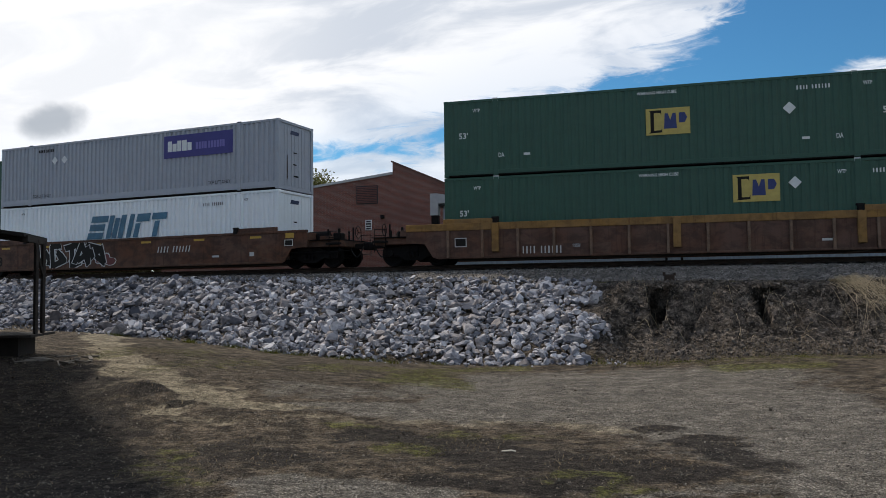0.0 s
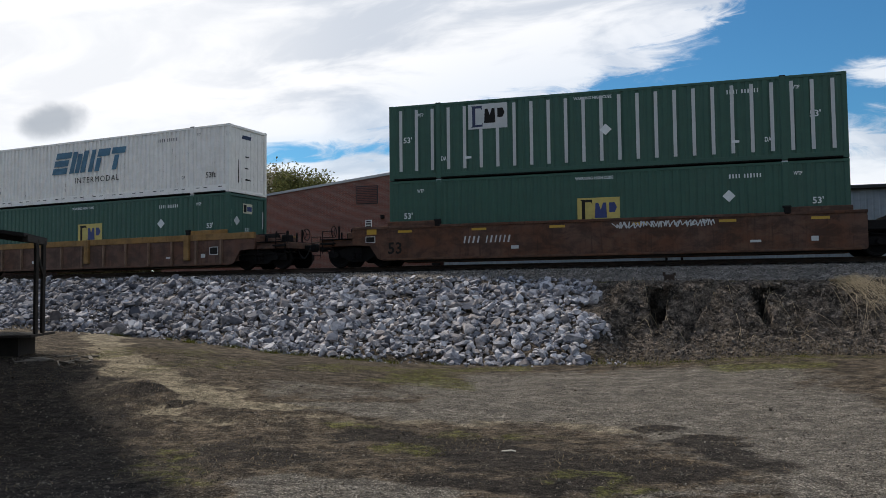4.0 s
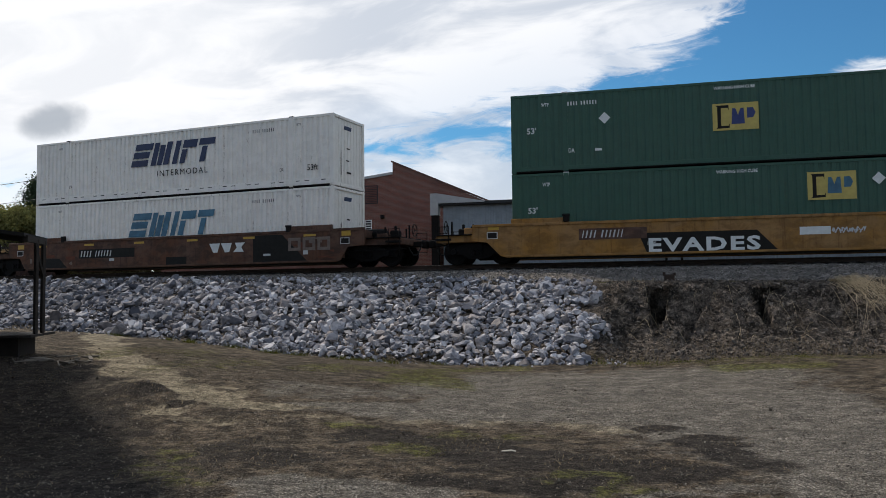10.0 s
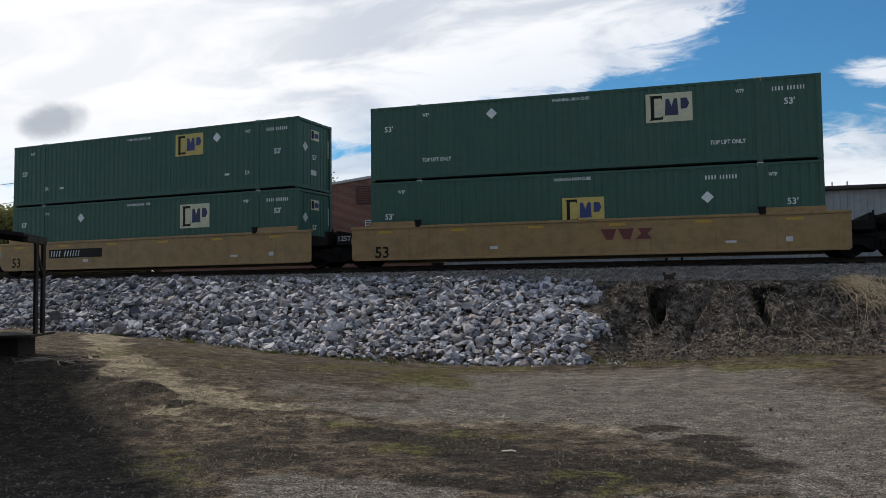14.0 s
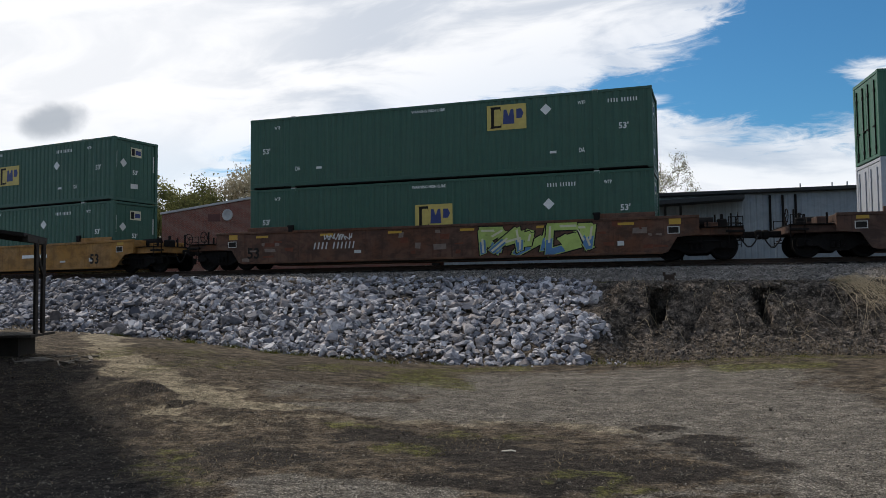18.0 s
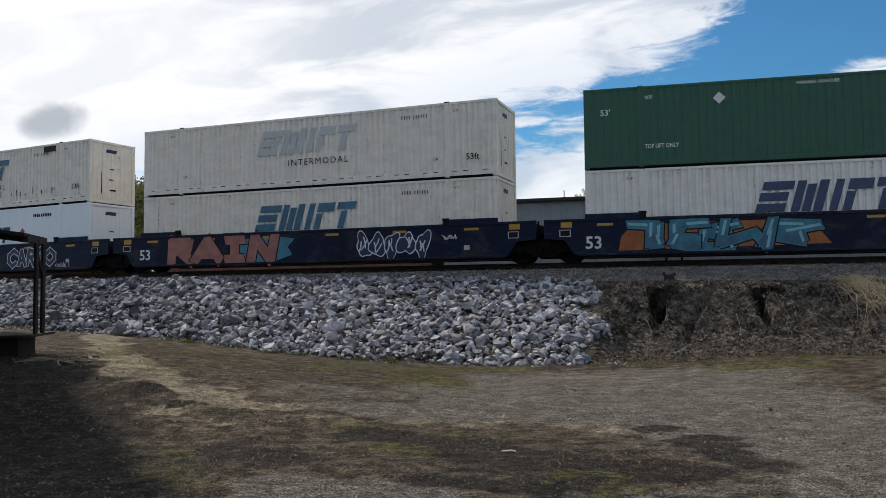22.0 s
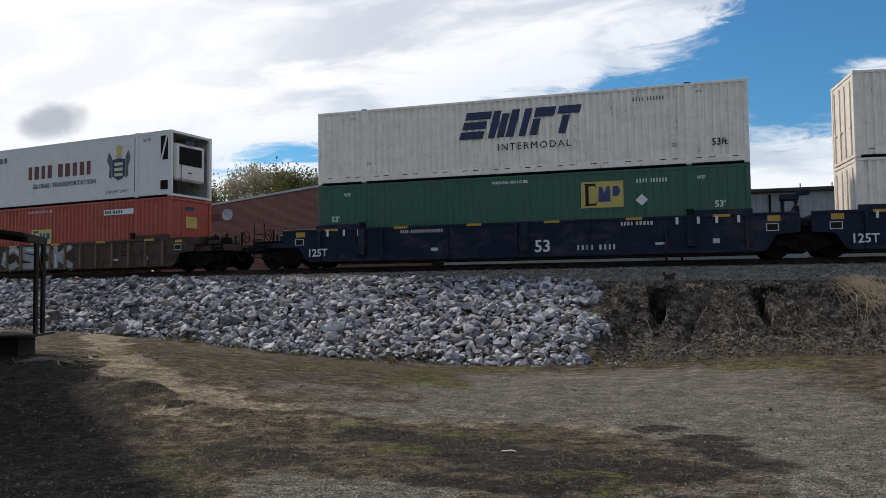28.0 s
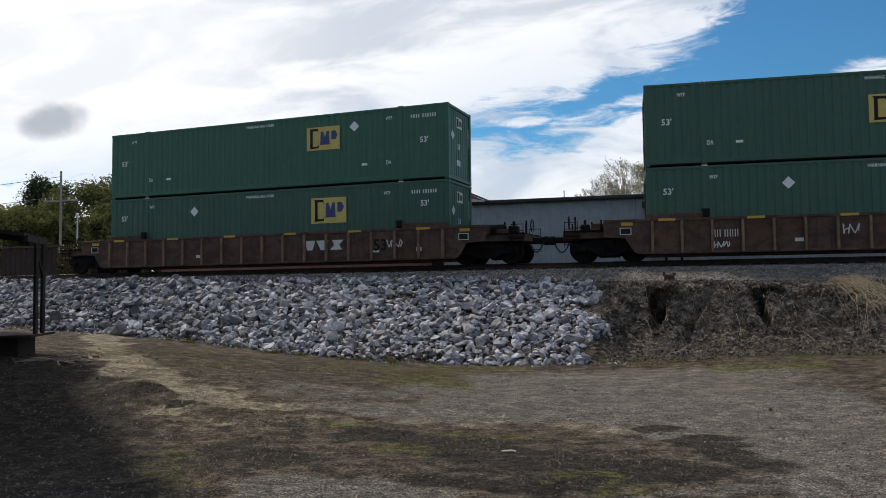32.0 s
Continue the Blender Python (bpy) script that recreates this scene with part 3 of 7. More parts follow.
def axis_steps(spans):
    """Grid lines: from, to, step triples laid end to end."""
    out = []
    for a, b, st in spans:
        k = max(1, round((b - a) / st))
        out += [a + (b - a) * i / k for i in range(k)]
    return np.array(out + [spans[-1][1]])


gx = axis_steps([(-2600, -400, 300), (-400, -80, 20), (-80, -40, 2), (-40, -24, 0.4), (-24, -12, 0.16), (-12, -1.6, 0.12), (-1.6, 4.4, 0.06), (4.4, 12, 0.16), (12, 24, 0.5), (24, 80, 4), (80, 400, 20), (400, 2600, 300)])
gy = axis_steps([(-400, -40, 40), (-40, 0, 4), (0, 4, 0.5), (4, 9, 0.15), (9, 16, 0.1), (16, 24, 0.15), (24, 27.2, 0.07), (27.2, 29.5, 0.15), (29.5, 45, 0.5), (45, 90, 3), (90, 400, 20), (400, 3200, 300)])
GX, GY = np.meshgrid(gx, gy)
GZ = terrain(GX, GY)
nx, ny = len(gx), len(gy)
q = (np.arange(ny - 1)[:, None] * nx + np.arange(nx - 1)[None, :]).ravel()
ground_me = fast_mesh("ground", np.stack([GX.ravel(), GY.ravel(), GZ.ravel()], 1), np.stack([q, q + 1, q + nx + 1, q + nx], 1), GROUND)
ground_me.shade_smooth()
S_, N_ = track_coords(GX, GY)


def lot_zones(x, y):
    """Where the lot is gravelled, sandy, damp or darkened with painted shade, or mossy."""
    s, n = track_coords(x, y)
    wx, wy = wander(x, y)
    out = [strokes(wx, wy, zs) for zs in (GRAVEL_STROKES, SANDY_STROKES, DAMP_SHADE_STROKES, MOSS_STROKES)]
    return (*out, s, n)


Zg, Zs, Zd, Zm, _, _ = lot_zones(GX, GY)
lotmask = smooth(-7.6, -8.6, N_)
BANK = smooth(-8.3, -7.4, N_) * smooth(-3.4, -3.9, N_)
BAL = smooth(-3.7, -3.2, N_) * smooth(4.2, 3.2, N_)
for key_, val_ in (("gravel", np.maximum(Zg * lotmask, smooth(4, 6, N_) * 0.5)), ("sandy", Zs * lotmask), ("damp_shade", Zd * lotmask), ("moss", np.maximum(Zm * lotmask, np.maximum(0.65 * smooth(-4.6, -4.2, N_) * smooth(-3.3, -3.6, N_) * (S_ > RIP_END - 0.5), 0.6 * smooth(6, 12, N_)))), ("bank", BANK), ("ballast", BAL)):
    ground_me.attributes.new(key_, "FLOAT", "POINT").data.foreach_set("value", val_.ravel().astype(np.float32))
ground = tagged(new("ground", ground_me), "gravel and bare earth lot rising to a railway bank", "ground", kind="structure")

# ---- track ----
track = empty("railway_track", "single railway track with rusty rails on grey ballast", "railway track", kind="structure")


def sweep(prof, n0, z0, s0, s1, step, mat, name, closed=True):
    """Draws a profile (n, z) along the track."""
    ss = np.arange(s0, s1 + step / 2, step)
    k = len(prof)
    vs = []
    for s in ss:
        for pn, pz in prof:
            x, y, _ = on_track(s, n0 + pn)
            vs.append((x, y, z0 + pz))
    fs = []
    for i in range(len(ss) - 1):
        for j in range(k if closed else k - 1):
            a, b = i * k + j, i * k + (j + 1) % k
            fs.append((a, a + k, b + k, b))
    return fast_mesh(name, np.array(vs), np.array(fs), mat)


rail_prof = [(-0.07, 0), (-0.07, 0.015), (-0.012, 0.03), (-0.01, 0.12), (-0.037, 0.135), (-0.037, 0.165), (-0.03, 0.172), (0.03, 0.172), (0.037, 0.165), (0.037, 0.135), (0.01, 0.12), (0.012, 0.03), (0.07, 0.015), (0.07, 0)]
for side_ in (-0.7525, 0.7525):
    r_ = part("rail", sweep(rail_prof, side_, RAIL - 0.172, -560, 560, 4.0, RUSTY, "rail"), track, "rusty steel rail")
    part("rail_head", sweep([(-0.028, 0.1725), (-0.02, 0.1745), (0.02, 0.1745), (0.028, 0.1725)], side_, RAIL - 0.172, -560, 560, 4.0, SHINE, "rail_head", False), r_, "polished running surface")
TIEWOOD = plain("weathered_sleeper_wood", (0.035, 0.028, 0.023), 0.9, 0.4, 12.0)
tie_me = Geo().box(-0.11, 0.11, -1.3, 1.3, -0.18, 0, 0.012).mesh("tie", TIEWOOD)
for i in range(150):
    s = -60 + i * 0.53
    x, y, th = on_track(s)
    part("tie", tie_me, track, at=Matrix.Translation((x, y, RAIL - 0.176)) @ Matrix.Rotation(th, 4, "Z"))

# ---- containers ----
L, HC, W = 16.154, 2.896, 2.591
HL, HW = L / 2, W / 2
POST = 6.095        # the lifting posts stand at the 40-foot places


def corrugated(x0, x1, z0, z1, pitch, depth, flat, mat, far=False):
    """A folded steel sheet facing -y (or +y), its outer folds at the face."""
    def make():
        k = max(2, round((x1 - x0) / pitch))
        p = (x1 - x0) / k
        xs, ys = [], []
        for i in range(k):
            b = x0 + i * p
            for u, d in ((0, 0), (flat, 0), (flat + (1 - flat) * 0.28, 1), (1 - (1 - flat) * 0.28, 1)):
                xs.append(b + u * p), ys.append(d * depth)
        xs.append(x1), ys.append(0)
        g = Geo()
        sgn = -1 if far else 1
        for zz in (z0, z1):
            g.v += [(x, sgn * y, zz) for x, y in zip(xs, ys)]
        m_ = len(xs)
        g.f += [(i, i + 1, m_ + i + 1, m_ + i) if not far else (i + 1, i, m_ + i, m_ + i + 1) for i in range(m_ - 1)]
        return g.mesh("side_panel", mat)
    return shared(("corr", round(x0, 3), round(x1, 3), z0, z1, pitch, depth, flat, mat.name, far), make)


def cmesh(key, mat, build):
    return shared((key, mat.name), lambda: build(Geo()).mesh(key, mat))


def add_lock_rods(door, mat):
    for y in (0.28, 0.92):
        part("lock_rod", cmesh("lock_rod%.2f" % y, mat, lambda g: g.tube((0.05, y, 0.12), (0.05, y, 2.62), 0.022, k=8).box(0.02, 0.07, y - 0.05, y + 0.05, 0.3, 0.42).box(0.02, 0.07, y - 0.05, y + 0.05, 2.2, 2.32).box(0.03, 0.075, y - 0.2, y + 0.02, 1.05, 1.1)), door)


def build_container(paint_mat, label, style="ribbed", doors_right=False, end_mat=None, striped=False, reefer=False):
    """A 53-foot container; its origin lies under its middle, -y is the side that the lot sees."""
    M = paint_mat
    root = empty("shipping_container", label, "container", "stacked containers")
    E_ = end_mat or M
    ridge = {"ribbed": (0.272, 0.028, 0.42), "fine": (0.247, 0.054, 0.36), "flat": (0.61, 0.006, 0.94)}[style]
    zlo = 0.33 if style == "fine" else 0.22
    for far in (False, True):
        y = HW - 0.01 if far else -HW + 0.01
        for x0, x1 in ((-HL + 0.14, -POST - 0.09), (-POST + 0.09, POST - 0.09), (POST + 0.09, HL - 0.14)):
            part("side_panel", corrugated(x0, x1, zlo, HC - 0.09, *ridge, M, far), root, at=(0, y, 0))
        sg = 1 if far else -1
        part("rail_gap", cmesh("rail_gap%s" % far, STEEL, lambda g: g.box(-HL + 0.2, HL - 0.2, *sorted((sg * (HW - 0.012), sg * (HW - 0.06))), 0.03, 0.068)), root, "dark gap under the side rail")
        part("bottom_rail", cmesh("bottom_rail%s%.2f" % (far, zlo), M, lambda g: g.box(-HL + 0.12, HL - 0.12, *sorted((sg * HW, sg * (HW - 0.07))), 0.07, zlo, 0.006)), root)
        part("top_rail", cmesh("top_rail%s" % far, M, lambda g: g.box(-HL + 0.12, HL - 0.12, *sorted((sg * HW, sg * (HW - 0.06))), HC - 0.10, HC - 0.005, 0.006)), root)
        for sx_ in (-1, 1):
            part("corner_post", cmesh("corner_post", M, lambda g: g.box(-0.08, 0.08, -0.08, 0.08, 0.11, HC - 0.11, 0.012)), root, at=(sx_ * (HL - 0.08), sg * (HW - 0.08), 0))
            part("lift_post", cmesh("lift_post", M, lambda g: g.box(-0.09, 0.09, -0.05, 0.05, 0.02, HC - 0.02, 0.01)), root, at=(sx_ * POST, sg * (HW - 0.034), 0))
            for z in (0.0, HC - 0.118):
                part("corner_casting", cmesh("corner_casting", M, lambda g: g.box(-0.09, 0.09, -0.08, 0.08, 0, 0.118, 0.01)), root, at=(sx_ * (HL - 0.087), sg * (HW - 0.077), z))
            part("lift_casting", cmesh("lift_casting", STEEL if style == "fine" or striped else (M_GHOST if M is GREEN else M), lambda g: g.box(-0.1, 0.1, -0.08, 0.08, 0, 0.13, 0.01)), root, at=(sx_ * POST, sg * (HW - 0.074), HC - 0.105))
    part("roof", cmesh("roof", M, lambda g: g.box(-HL + 0.1, HL - 0.1, -HW + 0.05, HW - 0.05, HC - 0.06, HC - 0.02)), root)
    part("floor", cmesh("container_floor", STEEL, lambda g: g.box(-HL + 0.1, HL - 0.1, -HW + 0.05, HW - 0.05, 0.04, 0.14)), root)
    if style == "fine" and M is not GREY:
        def slot_row(g):
            for i in range(26):
                x = -7.5 + i * 0.6 + (0.12 if i % 2 else -0.06)
                if abs(abs(x) - POST) > 0.2:
                    g.box(x - 0.1, x + 0.1, -0.003, 0.0, 0, 0.03)
            return g
        part("slot_row", cmesh("slot_row", STEEL, slot_row), root, "row of dark slots", at=(0, -HW - 0.001, 0.23))
    for sx_ in (-1, 1):
        door_end = (sx_ > 0) == doors_right
        ex = HL - 0.05
        turn = Matrix.Identity(4) if sx_ > 0 else Matrix.Rotation(math.pi, 4, "Z")
        if door_end:
            for yy in (-1, 1):
                d = part("door", cmesh("door_leaf", E_, lambda g: g.box(-0.03, 0.03, 0.01, HW - 0.16, 0.13, HC - 0.13, 0.008)), root, at=turn @ Matrix.Translation((ex, 0, 0)) @ Matrix.Diagonal((1, yy, 1, 1)))
                add_lock_rods(d, STEEL if E_ in (GREEN, GREEN_B) else E_)
        else:
            def wall_(g):
                g.box(-0.03, 0.02, -HW + 0.15, HW - 0.15, 0.12, HC - 0.12)
                return g
            if not (reefer and sx_ > 0):
                ew = part("end_wall", cmesh("end_wall", E_, wall_), root, at=turn @ Matrix.Translation((ex - 0.03, 0, 0)))
                for i in range(9):
                    part("end_rib", cmesh("end_rib", E_, lambda g: g.box(0.018, 0.033, -0.06, 0.06, 0.2, HC - 0.2, 0.006)), ew, at=(0, -1.02 + i * 0.255, 0))
        for z, nm in ((0.01, "sill"), (HC - 0.12, "header")):
            part("end_" + nm, cmesh("end_" + nm, M, lambda g: g.box(-0.06, 0.06, -HW + 0.14, HW - 0.14, 0, 0.11, 0.008)), root, at=turn @ Matrix.Translation((HL - 0.065, 0, z)))
    # marks on the end that follows the train's head
    xe = HL - 0.018 if doors_right else HL - 0.045
    if M in (GREEN, GREEN_B):
        ep = part("end_emblem", cmesh("end_emblem", M_CREAM, lambda g: g.box(0, 0.004, -0.3, 0.32, 0, 0.42)), root, "small cream emblem plate on the end", at=(xe, 0, 2.1))
        part("emblem_block", cmesh("end_emblem_block", M_BLACK, lambda g: g.box(0, 0.004, -0.26, -0.08, 0.05, 0.37)), ep, at=(0.005, 0, 0))
        part("emblem_block", cmesh("end_emblem_block2", M_BLUE, lambda g: g.box(0, 0.004, -0.03, 0.28, 0.1, 0.3)), ep, at=(0.005, 0, 0))
        part("placard_holder", cmesh("end_diamond", M_GHOST, lambda g: g.prism([(0, -0.2), (0.2, 0), (0, 0.2), (-0.2, 0)], -0.004, 0)), root, "diamond placard holder", at=Matrix.Translation((xe, -0.72, 1.75)) @ Matrix.Rotation(radians(90), 4, "Z"))
        part("lettering", words("53'", 0.2, M_WHITE, bold=0.005), root, "white lettering", at=Matrix.Translation((xe + 0.003, -0.2, 1.28)) @ Matrix.Rotation(radians(90), 4, "Z"))
        nt = [(-0.3, 0.12, 0.62, 0.22)]
        for y_ in (-1.12, 1.06):
            part("edge_strip", cmesh("edge_strip", M_GHOST, lambda g: g.box(0, 0.004, -0.03, 0.03, 0.0, 0.75)), root, "pale edge strip", at=(xe + 0.002, y_, 1.5))
    else:
        part("end_mark", cmesh("end_mark", M_NAVY, lambda g: g.prism([(-0.3, 0), (0.3, 0), (0.36, 0.16), (-0.24, 0.16)], -0.004, 0)), root, "small dark trade mark block", at=Matrix.Translation((xe, -0.1, 2.38)) @ Matrix.Rotation(radians(90), 4, "Z"))
        nt = [(-0.15, 0.1, 1.6, 0.05), (-0.2, 0.05, 1.1, 0.05), (-0.15, 0.2, 0.6, 0.07)]
        if M is not WHITE_N:
            part("rust_streak", cmesh("rust_streak", RUSTY, lambda g: g.prism([(-0.02, 0.0), (0.03, 0.1), (0.02, 1.1), (-0.01, 1.0)], -0.004, 0)), root, "rust streak", at=Matrix.Translation((xe, -0.62, 0.4)) @ Matrix.Rotation(radians(90), 4, "Z"))
    for y0_, y1_, z_, h_ in nt:
        part("end_notice", shared(("end_notice", y0_, z_, M in (GREEN, GREEN_B)), lambda: Geo().box(0, 0.004, y0_, y1_, 0, h_).mesh("end_notice", M_GHOST if M in (GREEN, GREEN_B) else M_BLACK)), root, "small notice", at=(xe, 0, z_))
    if striped:
        st = cmesh("paint_stripe", M_GHOST, lambda g: g.box(-0.06, 0.06, -0.004, 0, 0.34, HC - 0.2))
        for i in range(25):
            x = -7.6 + i * 0.635
            if abs(abs(x) - POST) > 0.22:
                part("paint_stripe", st, root, "bare faded white paint stripe", at=(x, -HW - 0.001, 0))
    return root


FACE = -HW - 0.003


def decal(root, name, me, x, z, label="", lift=0.0, wide=1.0):
    ob_ = part(name, me, root, label, at=Matrix.Translation((x, FACE - lift, z)) @ Matrix.Diagonal((wide, 1, 1, 1)))
    return tagged(ob_, kind="stuff") if name.endswith("_row") and name != "slot_row" else ob_


def text_bars_logo(root, x, z, w, h, plate_mat, ink, ink2):
    """A yellow plate with a dark block and two coloured blocks."""
    p = decal(root, "emblem_plate", plate(0, round(w, 3), 0, round(h, 3), plate_mat), x, z, "yellow emblem plate with dark and blue blocks")
    k = ("emblem", round(w, 2), round(h, 2), ink.name)
    def dark():      # a heavy bracket
        g = Geo()
        g.prism([(0.07 * w, 0.07 * h), (0.37 * w, 0.09 * h), (0.37 * w, 0.25 * h), (0.345 * w, 0.17 * h), (0.185 * w, 0.17 * h), (0.185 * w, 0.83 * h), (0.33 * w, 0.83 * h), (0.355 * w, 0.74 * h), (0.355 * w, 0.93 * h), (0.07 * w, 0.93 * h), (0.105 * w, 0.88 * h), (0.105 * w, 0.12 * h)], -0.004, 0)
        return g.mesh("emblem_block", ink)
    def blue():
        g = Geo()
        g.prism([(0.41 * w, 0.22 * h), (0.70 * w, 0.22 * h), (0.68 * w, 0.80 * h), (0.61 * w, 0.80 * h), (0.555 * w, 0.54 * h), (0.50 * w, 0.80 * h), (0.43 * w, 0.80 * h)], -0.004, 0)
        g.prism([(0.75 * w, 0.42 * h), (0.88 * w, 0.43 * h), (0.935 * w, 0.61 * h), (0.88 * w, 0.80 * h), (0.75 * w, 0.80 * h)], -0.004, 0)
        return g.mesh("emblem_block", ink2)
    part("emblem_block", shared(k + (1,), dark), p, "dark block", at=(0, -0.005, 0))
    part("emblem_block", shared(k + (2, ink2.name), blue), p, "blue block", at=(0, -0.005, 0))


def slanted_logo(root, x, z, w, h, mat, label):
    """Leaning blocks with cross cuts, like a speedy trade mark."""
    sl, u = 0.28 * h, w / 5.1
    for i, (a, b, lo, hi) in enumerate(((0, 1.08, 0.0, 0.28), (0.03, 1.08, 0.36, 0.64), (0.05, 1.2, 0.72, 1.0), (1.3, 1.62, 0, 1), (1.7, 2.02, 0, 0.88), (2.1, 2.45, 0, 1), (2.68, 2.98, 0, 1), (3.15, 3.48, 0, 0.6), (3.15, 4.02, 0.66, 1.0), (4.4, 4.72, 0, 0.66), (4.15, 5.1, 0.72, 1.0))):
        a, b = a * u, b * u
        me = shared(("slant", w, h, i, mat.name), lambda: Geo().prism([(a + sl * lo, lo * h), (b + sl * lo, lo * h), (b + sl * hi, hi * h), (a + sl * hi, hi * h)], -0.004, 0).mesh("trade_mark_block", mat))
        decal(root, "trade_mark_block", me, x, z, label)


def diamond(root, x, z, r=0.21, mat=None):
    me = shared(("diamond", r, (mat or M_WHITE).name), lambda: Geo().prism([(0, -r), (r, 0), (0, r), (-r, 0)], -0.004, 0).mesh("placard_holder", mat or M_WHITE))
    decal(root, "placard_holder", me, x, z, "diamond placard holder")


def marks_green(root, seed, emp, dia=None, later=False, logo=None, logo_mats=None, number=None, orange=False):
    """The stencilled marks of a green container: emp is the emblem's lower left corner, later the newer layout of the marks."""
    lm = logo_mats or (M_YELLOW, M_BLACK, M_BLUE)
    w, h = logo or ((1.58, 1.02) if later else (1.5, 0.94))
    text_bars_logo(root, emp[0], emp[1], w, h, *lm)
    nx_ = number if number is not None else (6.54 if later else 4.3)
    decal(root, "number_row", bars(10, 0.14, M_WHITE, seed % 7, 0.34, 0.40), nx_, 2.4, "row of small white marks")
    for x in (-7.5, 6.9):
        decal(root, "lettering", words("53'", 0.22, M_WHITE, bold=0.006), x, 1.92 if later else 1.44, "white lettering")
    for x in ((-POST + 0.15, POST - 0.72) if later else (-6.95, POST - 0.62 if number is not None and number > 0 else 6.35)):
        decal(root, "lettering", words("WTP", 0.13, M_WHITE, bold=0.004), x, 2.42, "white lettering", wide=0.7)
    decal(root, "lettering", words("WARNING HIGH CUBE", 0.11, M_WHITE, bold=0.003), -0.95, 2.6, "white lettering", wide=0.86)
    if later:
        for x in (-POST + 0.12, POST - 1.6):
            decal(root, "lettering", words("TOP LIFT ONLY", 0.15, M_WHITE, bold=0.004), x, 0.68, "white lettering", wide=0.8)
    else:
        for x in (-POST + 0.1, POST - 0.62):
            decal(root, "lettering", words("DA", 0.17, M_WHITE, bold=0.004), x, 0.68, "white lettering", wide=0.66)
            decal(root, "notice", plate(0, 0.24, 0, 0.09, M_WHITE), x + (0.95 if x < 0 else -1.05), 0.7, "small white notice")
    if dia is not None:
        diamond(root, dia[0], dia[1], mat=M_RUSTO if orange else None)


def marks_white(root, logo_mat, label, seed, upper=True, box=(-2.3, 2.35, 1.4, 2.4), ink=None):
    """The marks of a white container: box is the trade mark's extent."""
    x0, x1, z0, z1 = box
    slanted_logo(root, x0, z0, round((x1 - x0) * 0.94, 2), round(z1 - z0, 2), logo_mat, label)
    if upper:
        decal(root, "lettering", words("INTERMODAL", 0.27, ink or M_BLACK, space=1.25), x0 + 1.47, z0 - 0.49, "dark lettering")
        decal(root, "lettering", words("53ft", 0.24, M_BLACK, bold=0.004), 6.85, 0.66, "dark lettering")
    decal(root, "number_row", bars(10, 0.14, M_INK, seed % 7, 0.30, 0.46), 4.23, 2.38, "row of small black marks")
    for x in (-POST + 0.12, POST - 0.55):
        decal(root, "lettering", words("DA", 0.15, M_BLACK), x, 0.68, "dark lettering", wide=0.66)
    for x in (-POST - 0.55, POST + 0.25):
        decal(root, "lettering", words("WTP", 0.11, M_BLACK), x, 2.5, "dark lettering", wide=0.7)


def marks_panel(root, seed, x=3.05, z=1.35):
    """A purple panel with a white and a lilac row of blocks."""
    p = decal(root, "name_panel", plate(0, 3.7, 0, 0.98, M_PURPLE), x, z, "purple panel with white and lilac blocks")
    def row():
        g = Geo()
        for a, b, lo, hi in ((0.22, 0.44, 0.28, 0.74), (0.48, 0.70, 0.28, 0.62), (0.74, 0.96, 0.28, 0.74), (1.0, 1.26, 0.28, 0.74), (1.3, 1.52, 0.28, 0.62)):
            g.box(a, b, -0.004, 0, lo, hi)
        return g.mesh("panel_block", M_WHITE)
    part("panel_block", shared("panelrow", row), p, "white block row", at=(0, -0.005, 0))
    part("panel_block", bars(10, 0.3, M_LILAC, 77, 0.42, 0.12), p, "lilac block row", at=(1.75, -0.005, 0.3))
    decal(root, "number_row", bars(9, 0.14, M_BLACK, seed), -5.55, 2.5, "row of small black marks")
    for dx in (-4.5, -3.88):
        diamond(root, dx, 2.08, 0.19)
    for tx in (-POST + 0.2, 4.5):
        decal(root, "lettering", words("TOP LIFT ONLY", 0.15, M_BLACK), tx, 0.38 if z > 1 else 0.5, "dark lettering", wide=0.8)


# ---- well cars ----
CH = 1.5      # half width over the side sills


